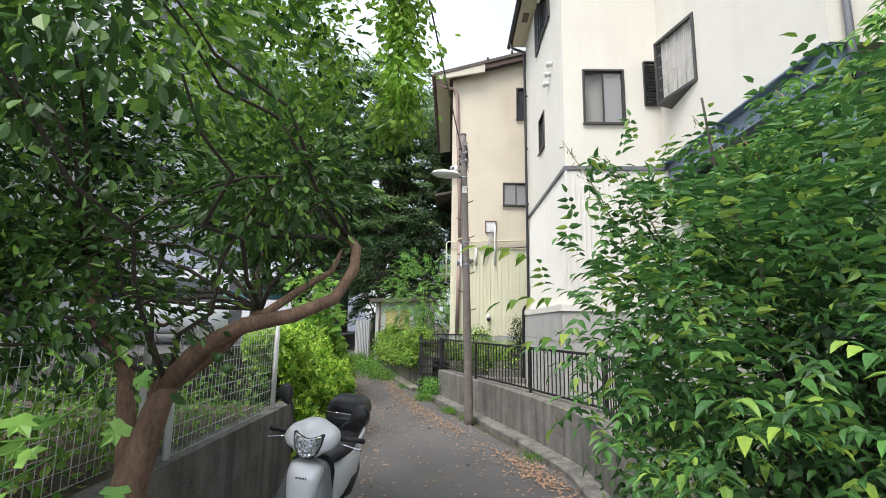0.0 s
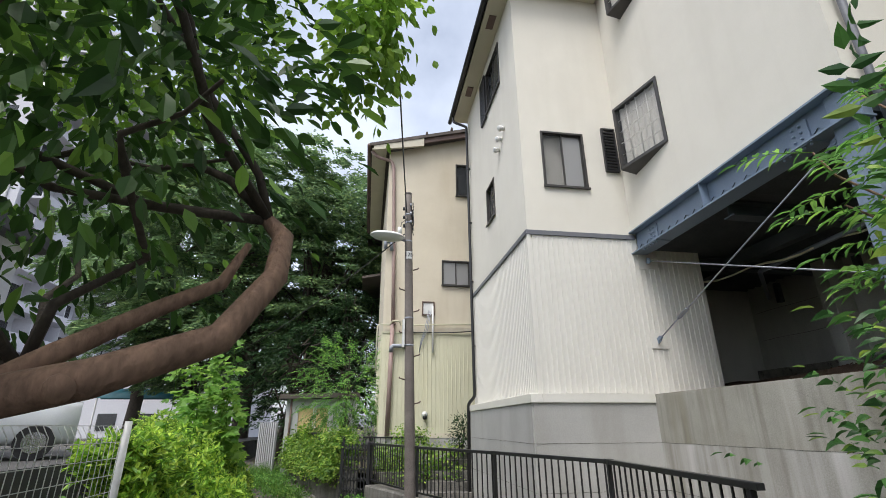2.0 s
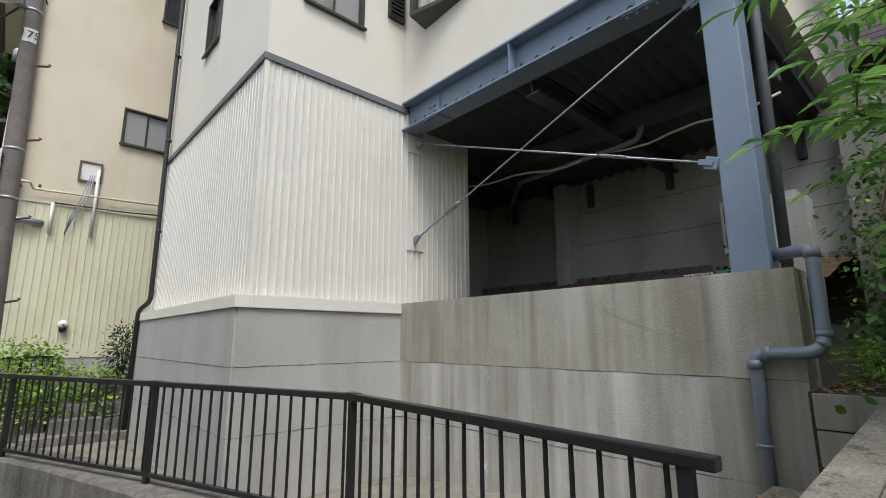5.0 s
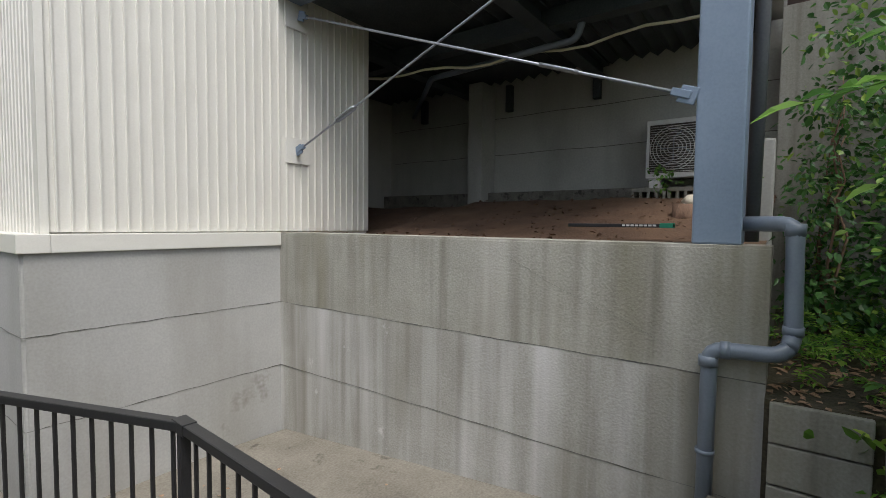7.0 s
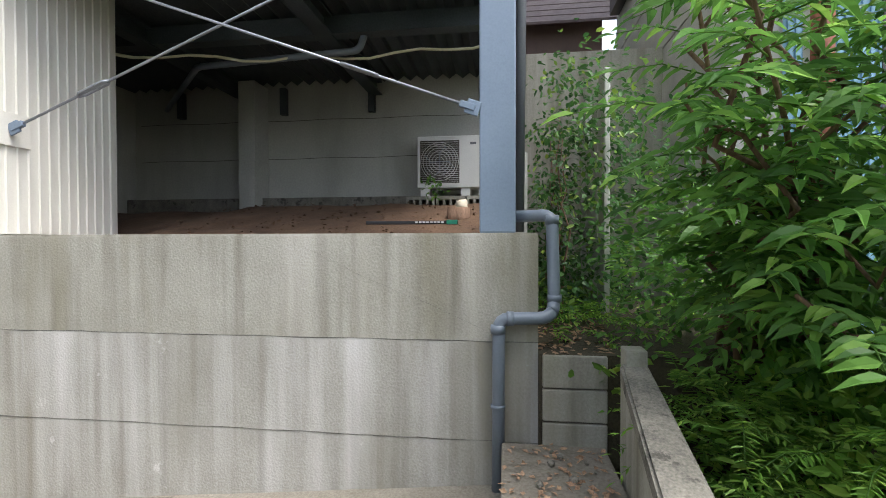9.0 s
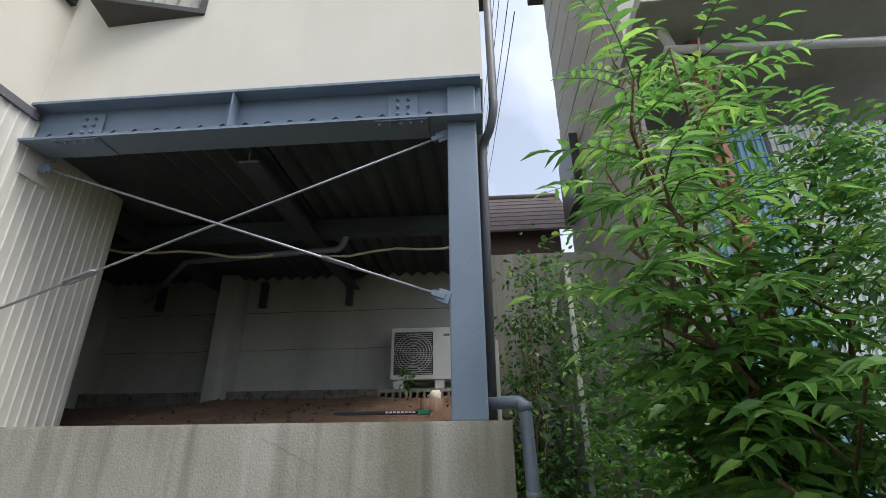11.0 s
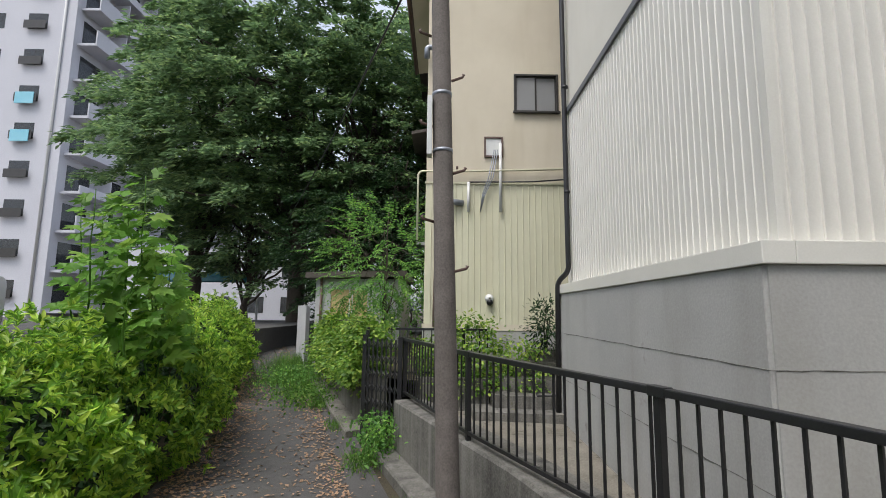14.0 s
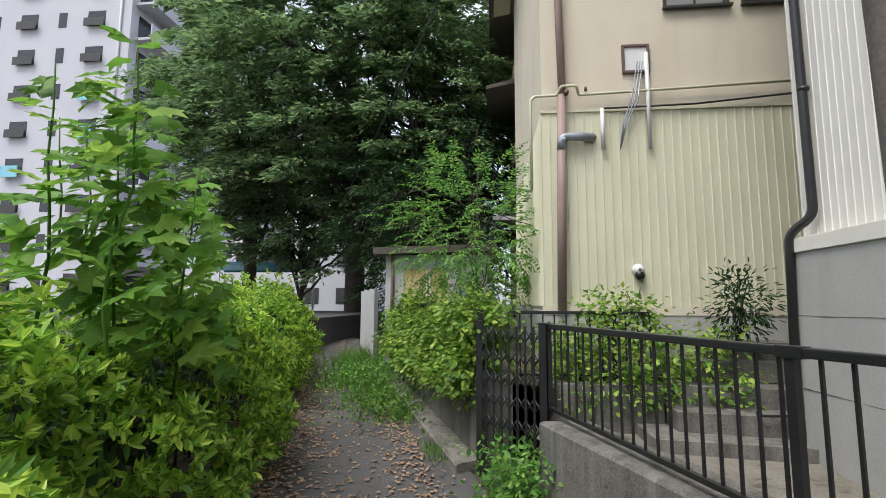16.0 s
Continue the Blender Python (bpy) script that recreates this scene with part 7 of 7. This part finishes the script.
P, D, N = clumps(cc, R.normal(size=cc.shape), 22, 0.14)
leaves("inner_foliage", P, D, N, 0.085, 0.055, DIAMOND, DARKLEAF, hedge, "inner leaves, green set for the shade")
# broad-leaved shoots standing above the hedge
for k, (x, y, h) in enumerate(((-2.35, 9.9, 2.75), (-2.55, 10.2, 2.4), (-2.75, 9.9, 2.6), (-2.95, 10.4, 2.5), (-2.5, 10.6, 2.2), (-2.3, 10.3, 2.0), (-2.7, 10.9, 2.3), (-3.3, 10.6, 2.6), (-3.0, 11.6, 2.2))):
    x, y = x - 0.5, y + 0.7
    sh = thing("mulberry_shoot", (x, y, 0), "tall shoot with broad lobed bright leaves above the hedge", "shrub", "broad-leaved shoots")
    pts, rad = wiggle((x, y, 0.0), (x + R.uniform(-0.1, 0.15), y - R.uniform(0, 0.2), h), 9, 0.05, 0.014, 0.004)
    tubes("stem", [(pts, rad)], GRASS, sh, seg=6)
    m = int(22 * h)
    t = R.uniform(0.42, 1.0, m)
    base = np.array([x, y, 0]) + np.stack([R.normal(size=m) * 0.03, R.normal(size=m) * 0.03, h * t], 1)
    out = unit(np.stack([R.normal(size=m), R.normal(size=m), R.uniform(-0.1, 0.4, m)], 1))
    P = base + out * (0.06 + 0.28 * (1.02 - t)[:, None] * R.random((m, 1)) + 0.04)
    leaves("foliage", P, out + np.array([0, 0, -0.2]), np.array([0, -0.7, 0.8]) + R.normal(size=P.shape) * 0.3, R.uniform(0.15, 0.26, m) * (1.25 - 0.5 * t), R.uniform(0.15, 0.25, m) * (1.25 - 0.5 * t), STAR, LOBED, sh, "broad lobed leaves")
# broad leaves near the lane's start
gv = thing("grape_vine", (-1.9, 1.6, 0.5), "trailing vine with broad lobed leaves on the planter", "vine")
P = np.stack([R.uniform(-2.3, -1.1, 70), R.uniform(1.25, 2.3, 70), R.uniform(0.6, 1.45, 70)], 1)
P[:, 0] = np.minimum(P[:, 0], -1.05 - 0.25 * R.random(70))
leaves("foliage", P, R.normal(size=P.shape) + np.array([0.4, -0.4, -0.4]), R.normal(size=P.shape) * 0.4 + np.array([0.2, -0.5, 1]), R.uniform(0.07, 0.12, 70), R.uniform(0.07, 0.12, 70), STAR, SUMAC, gv)
tubes("stem", [wiggle((-2.2, 1.5 + 0.15 * k, 0.5), (-1.3, 1.4 + 0.15 * k, 0.8 + 0.15 * k), 8, 0.1, 0.006, 0.003) for k in range(5)], GRASS, gv, seg=5)
pl = thing("planter_weeds", (-2.4, 4, 0.5), "tangled weeds and dry stalks in the planter", "weeds")
P = np.stack([R.uniform(-4.6, -2.25, 3400), R.uniform(0.5, 6.0, 3400), 0.5 + R.random(3400) ** 1.5 * 0.5], 1)
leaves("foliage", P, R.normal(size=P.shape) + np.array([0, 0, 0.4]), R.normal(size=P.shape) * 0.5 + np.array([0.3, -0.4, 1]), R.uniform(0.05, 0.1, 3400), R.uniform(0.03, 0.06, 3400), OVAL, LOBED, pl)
P = np.stack([R.uniform(-3.2, -2.4, 260), R.uniform(0.5, 4.0, 260), np.full(260, 0.5)], 1)
leaves("dry_stalks", P, R.normal(size=P.shape) * 0.3 + np.array([0, 0, 1.0]), R.normal(size=P.shape), R.uniform(0.2, 0.6, 260), 0.008, BLADE, LITTER, pl, "dry brown stalks")


# tall trees beyond
def tall_tree(base, height, centre, radii, count, per, leaf, material, label, trunk_r, spread=0.55, seed_limbs=26):
    root = thing("tall_tree", base, label, "tree", "tall trees beyond the lane")
    b = Vector(base)
    top = Vector((centre[0], centre[1], centre[2] + radii[2] * 0.4))
    pts, rad = wiggle(b - Vector((0, 0, 0.3)), top, 10, 0.25, trunk_r, trunk_r * 0.3)
    tubes("trunk", [(pts, rad)], BARK_D, root, "dark trunk", 12)
    cc, co = blob(count, centre, radii, 0.55)
    # branches in layers
    for k in range(seed_limbs):
        e = cc[R.integers(len(cc))]
        s = pts[2 + R.integers(len(pts) - 3)]
        p2, r2 = wiggle(s, e, 7, 0.35, trunk_r * 0.32, 0.03)
        tubes("limb", [(p2, r2)], BARK_D, root, seg=6)
    # flat drooping sprays, each a ragged fan of leaves
    cc = np.array(centre) + (cc - np.array(centre)) * R.uniform(0.75, 1.15, (len(cc), 1))
    flat = unit(co * np.array([1, 1, 0.0]) + R.normal(size=cc.shape) * np.array([0.3, 0.3, 0]))
    size = R.uniform(0.6, 1.5, (len(cc), 1)) * spread * 2.2
    rep_ = lambda a: np.repeat(a, per, axis=0)
    along, across = R.random((len(cc) * per, 1)) ** 0.7, R.normal(size=(len(cc) * per, 1)) * 0.33
    f, s_ = rep_(flat), rep_(size)
    g = np.stack([-f[:, 1], f[:, 0], np.zeros(len(f))], 1)
    P = rep_(cc) + f * along * s_ + g * across * s_ * (1.15 - along) + np.array([0, 0, 1.0]) * (0.25 * along - 0.55 * along ** 2) * s_ + R.normal(size=f.shape) * 0.06 * s_
    D = unit(f + g * np.sign(across) * 0.7 + np.array([0, 0, -0.35]) + R.normal(size=f.shape) * 0.3)
    N = unit(np.array([0, 0, 1.0]) + R.normal(size=f.shape) * 0.35)
    leaves("crown", P, D, N, R.uniform(0.7, 1.25, len(P)) * leaf, R.uniform(0.32, 0.5, len(P)) * leaf, DIAMOND, material, root, "layered dark green foliage")
    return root


tall_tree((-6.3, 27.0, 0.4), 17, (-7.0, 27.5, 10.6), (7.6, 6.0, 7.4), 860, 110, 0.30, ZELKOVA, "broad tall tree with layered dark green branches", 0.42)
tall_tree((-3.2, 26.0, 0.4), 14, (-2.9, 25.5, 7.7), (3.4, 3.4, 6.2), 340, 100, 0.26, ZELKOVA, "tall dense tree beside the rear house", 0.3, 0.45)
tall_tree((-12.5, 30.0, 0.4), 15, (-12.5, 30.5, 10.8), (5.0, 4.5, 5.4), 300, 100, 0.30, ZELKOVA, "spreading tree beside the apartment block", 0.35)
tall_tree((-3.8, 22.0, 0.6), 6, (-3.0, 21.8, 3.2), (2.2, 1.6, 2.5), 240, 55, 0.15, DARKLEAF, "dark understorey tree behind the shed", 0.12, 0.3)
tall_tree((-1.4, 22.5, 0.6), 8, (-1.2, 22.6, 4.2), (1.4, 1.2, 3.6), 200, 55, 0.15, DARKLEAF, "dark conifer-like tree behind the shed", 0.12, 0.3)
tall_tree((-9.6, 29.5, 0.4), 9, (-9.4, 29.0, 5.6), (4.4, 3.2, 2.8), 180, 90, 0.28, ZELKOVA, "low spreading tree beyond the hedge", 0.2)
# bright young tree by the shed
yt = thing("ailanthus_tree", (-1.1, 15.8, 0.55), "bright young tree with feathery compound leaves", "tree")
tubes("trunk", [wiggle((-1.1, 15.8, 0.5), (-1.0, 15.7, 3.6), 8, 0.06, 0.035, 0.01)], BARK_D, yt, seg=8)
cc, co = blob(150, (-1.05, 15.6, 2.4), (1.25, 1.0, 1.35), 0.35)
for k in range(14):
    pts, rad = wiggle((-1.08, 15.78, 0.9 + 0.17 * k), cc[R.integers(len(cc))], 5, 0.08, 0.012, 0.004)
    tubes("branch", [(pts, rad)], BARK_D, yt, seg=5)
P = np.repeat(cc, 3, axis=0) + R.normal(size=(3 * len(cc), 3)) * 0.12
D = unit(np.repeat(co, 3, axis=0) + R.normal(size=P.shape) * 0.5)
p, d, n, L, W = fronds(P, D, 6, 0.055, 0.10, 0.035, 0.6)
leaves("crown", p, d, n, L, W, DIAMOND, SUMAC, yt, "feathery bright leaves")
# ivy over the garden wall and fence
gi = thing("ivy", (-1.5, 14.4, 0.6), "yellow-green ivy heaped over the garden fence and wall", "ivy")
n = 950
t = R.random(n)
wx, wy = -0.95 - 1.68 * t, 12.85 + 4.0 * t
hang = R.random(n)
cc = np.stack([wx + R.normal(size=n) * 0.06 - 0.1 * (hang < 0.25) + 0.25 * (hang > 0.6), wy + R.normal(size=n) * 0.08, np.where(hang < 0.25, 0.42 + 0.35 * R.random(n), 0.65 + (0.52 + 0.17 * np.sin(t * 11) + 0.1 * np.sin(t * 29)) * R.random(n) ** 0.8)], 1)
P, D, N = clumps(cc, np.tile([-0.7, -0.5, -0.2], (n, 1)), 17, 0.075, 0.9, 0.4)
leaves("foliage", P, D, N, R.uniform(0.04, 0.075, len(P)), R.uniform(0.04, 0.065, len(P)), OVAL, IVY, gi)
tubes("runner", [wiggle((-0.95 - 0.17 * k, 12.9 + 0.4 * k, 0.6), (-1.0 - 0.17 * k, 12.85 + 0.4 * k, 1.2), 5, 0.06, 0.008, 0.003) for k in range(10)], BARK_D, gi, "woody ivy runners", 5)
pi = thing("planter_ivy", (0.4, 13.5, 0.5), "ivy and young shrubs filling the planter bed", "ivy")
cc = np.concatenate([np.stack([R.uniform(-0.3, 1.7, 330), R.uniform(12.98, 13.9, 330), 0.35 + 0.7 * R.random(330) ** 1.3], 1), np.stack([R.uniform(0.2, 0.85, 45), 13.42 + R.normal(size=45) * 0.07, R.uniform(1.0, 1.35, 45)], 1)])
P, D, N = clumps(cc, np.tile([-0.1, -0.7, 0.0], (len(cc), 1)), 13, 0.075, 0.9, 0.3)
leaves("foliage", P, D, N, R.uniform(0.04, 0.075, len(P)), R.uniform(0.035, 0.06, len(P)), OVAL, IVY, pi)
ds = thing("dark_shrub", (1.75, 13.5, 0.9), "dark leafy shrub beside the downpipe", "shrub")
cc, co = blob(60, (1.72, 13.35, 1.3), (0.26, 0.26, 0.4), 0.3)
P, D, N = clumps(cc, co, 12, 0.07)
leaves("foliage", P, D, N, R.uniform(0.05, 0.09, len(P)), R.uniform(0.02, 0.03, len(P)), OVAL, DARKLEAF, ds)
tubes("stem", [wiggle((1.75, 13.5, 0.85), (1.72 + 0.12 * math.sin(k), 13.35, 1.55), 5, 0.05, 0.012, 0.005) for k in range(4)], BARK_D, ds, seg=5)


# weeds and grass by the kerbs
def weeds(x, y, n, spread, h, material, label, broad=False):
    z = ground_z(y) + 0.02
    n = int(n * 2.4)
    root = thing("weed_clump", (x, y, z), label, "weeds", "kerbside weeds")
    P = np.stack([x + R.normal(size=n) * spread, y + R.normal(size=n) * spread * 1.6, np.full(n, z)], 1)
    if broad:
        P[:, 2] += R.random(n) ** 1.2 * h
        leaves("foliage", P, R.normal(size=P.shape) + np.array([0, 0, 0.2]), R.normal(size=P.shape) * 0.4 + np.array([0, 0, 1]), R.uniform(0.04, 0.08, n), R.uniform(0.025, 0.045, n), OVAL, material, root)
    else:
        leaves("grass", P, R.normal(size=P.shape) * 0.45 + np.array([0, 0, 1]), R.normal(size=P.shape), R.uniform(0.35, 0.95, n) * h, 0.008, BLADE, material, root)


weeds(-0.62, 12.1, 420, 0.16, 0.42, SUMAC, "leafy weeds growing at the gate", True)
for x, y, n, s, h in ((-0.75, 11.7, 160, 0.12, 0.18), (-1.3, 13.1, 160, 0.1, 0.14), (-1.85, 14.2, 200, 0.12, 0.16), (-2.4, 15.2, 350, 0.18, 0.22), (-2.9, 16.2, 700, 0.32, 0.42), (-0.15, 10.4, 120, 0.08, 0.16), (0.2, 9.6, 90, 0.08, 0.15), (-3.3, 17.6, 600, 0.35, 0.5), (0.95, 7.1, 60, 0.08, 0.1)):
    weeds(x, y, n, s, h, GRASS, "green grass tuft beside the kerb")
weeds(-2.2, 14.6, 500, 0.3, 0.18, GRASS, "low broad weeds beside the kerb", True)
weeds(-2.9, 15.9, 600, 0.35, 0.32, SUMAC, "low broad weeds beside the kerb", True)
# fallen leaves
n = 8500
y = np.where(R.random(n) < 0.5, R.uniform(4.5, 24, n), R.uniform(8.5, 17, n))
side = R.random(n)
rl, rr = np.array([road_left(v) for v in y]), np.array([max(road_right(v), road_left(v) + 1.7) for v in y])
x = np.where(side < 0.55, rl + 0.1 + np.abs(R.normal(size=n)) * 0.35, np.where(side < 0.8, rr - 0.35 - np.abs(R.normal(size=n)) * 0.25, rl + (rr - rl) * R.random(n)))
m = 500
yl = 6.6 + R.normal(size=m) * 0.5
x, y = np.concatenate([x, 0.9 - 0.36 * (yl - 6.6) - 0.05 + R.normal(size=m) * 0.12]), np.concatenate([y, yl])
gz = np.array([ground_z(v) for v in y]) + 0.02 + R.random(len(y)) * 0.01
P = np.stack([x, y, gz], 1)
D = np.stack([R.normal(size=len(y)), R.normal(size=len(y)), R.normal(size=len(y)) * 0.15], 1)
lit = leaves("fallen_leaves", P, D, np.array([0, 0, 1.0]) + R.normal(size=P.shape) * 0.25, R.uniform(0.025, 0.07, len(y)), R.uniform(0.018, 0.04, len(y)), DIAMOND, LITTER, None, "scattered dry brown leaves on the lane", "stuff")
lit["category"] = "fallen leaves"
P = np.stack([R.uniform(2.8, 3.45, 130), R.uniform(4.3, 4.85, 130), np.full(130, 0.665)], 1)
lit = leaves("landing_litter", P, R.normal(size=P.shape) * np.array([1, 1, 0.2]), np.array([0, 0, 1.0]) + R.normal(size=P.shape) * 0.3, 0.045, 0.025, DIAMOND, LITTER, None, "dry leaves on the landing", "stuff")
lit["category"] = "fallen leaves"
P = np.stack([1.95 + np.abs(R.normal(size=160)) * 0.45, 6.9 + R.normal(size=160) * 0.6, np.zeros(160)], 1)
P[:, 2] = [cf(a, b) + 0.008 for a, b, _ in P]
lit = leaves("courtyard_litter", P, R.normal(size=P.shape) * np.array([1, 1, 0.15]), np.array([0, 0, 1.0]) + R.normal(size=P.shape) * 0.25, R.uniform(0.02, 0.05, 160), R.uniform(0.015, 0.03, 160), DIAMOND, LITTER, None, "dry leaves blown onto the courtyard floor", "stuff")
lit["category"] = "fallen leaves"
n = 420
P = np.stack([R.uniform(3.9, 6.9, n), R.uniform(4.8, 8.2, n), np.zeros(n)], 1)
P[:, 2] = [dirt_h(a, b) + 0.008 for a, b, _ in P]
lit = leaves("earth_crumbs", P, R.normal(size=P.shape) * np.array([1, 1, 0.3]), np.array([0, 0, 1.0]) + R.normal(size=P.shape) * 0.5, R.uniform(0.02, 0.06, n), R.uniform(0.015, 0.04, n), OVAL, EARTH, None, "crumbs of earth and chips on the cellar floor", "stuff")
lit["category"] = "earth"
for k in range(7):
    x, y = 2.95 + 0.5 * R.random(), 4.35 + 0.45 * R.random()
    bm = bmesh.new()
    bmesh.ops.create_icosphere(bm, subdivisions=1, radius=R.uniform(0.01, 0.028))
    for v in bm.verts:
        v.co *= R.uniform(0.7, 1.25)
        v.co += Vector((x, y, 0.665))
    tagged(part("rubble_stone", bm, COPING), "broken grey stone lying on the landing", "stone", "rubble on the landing")
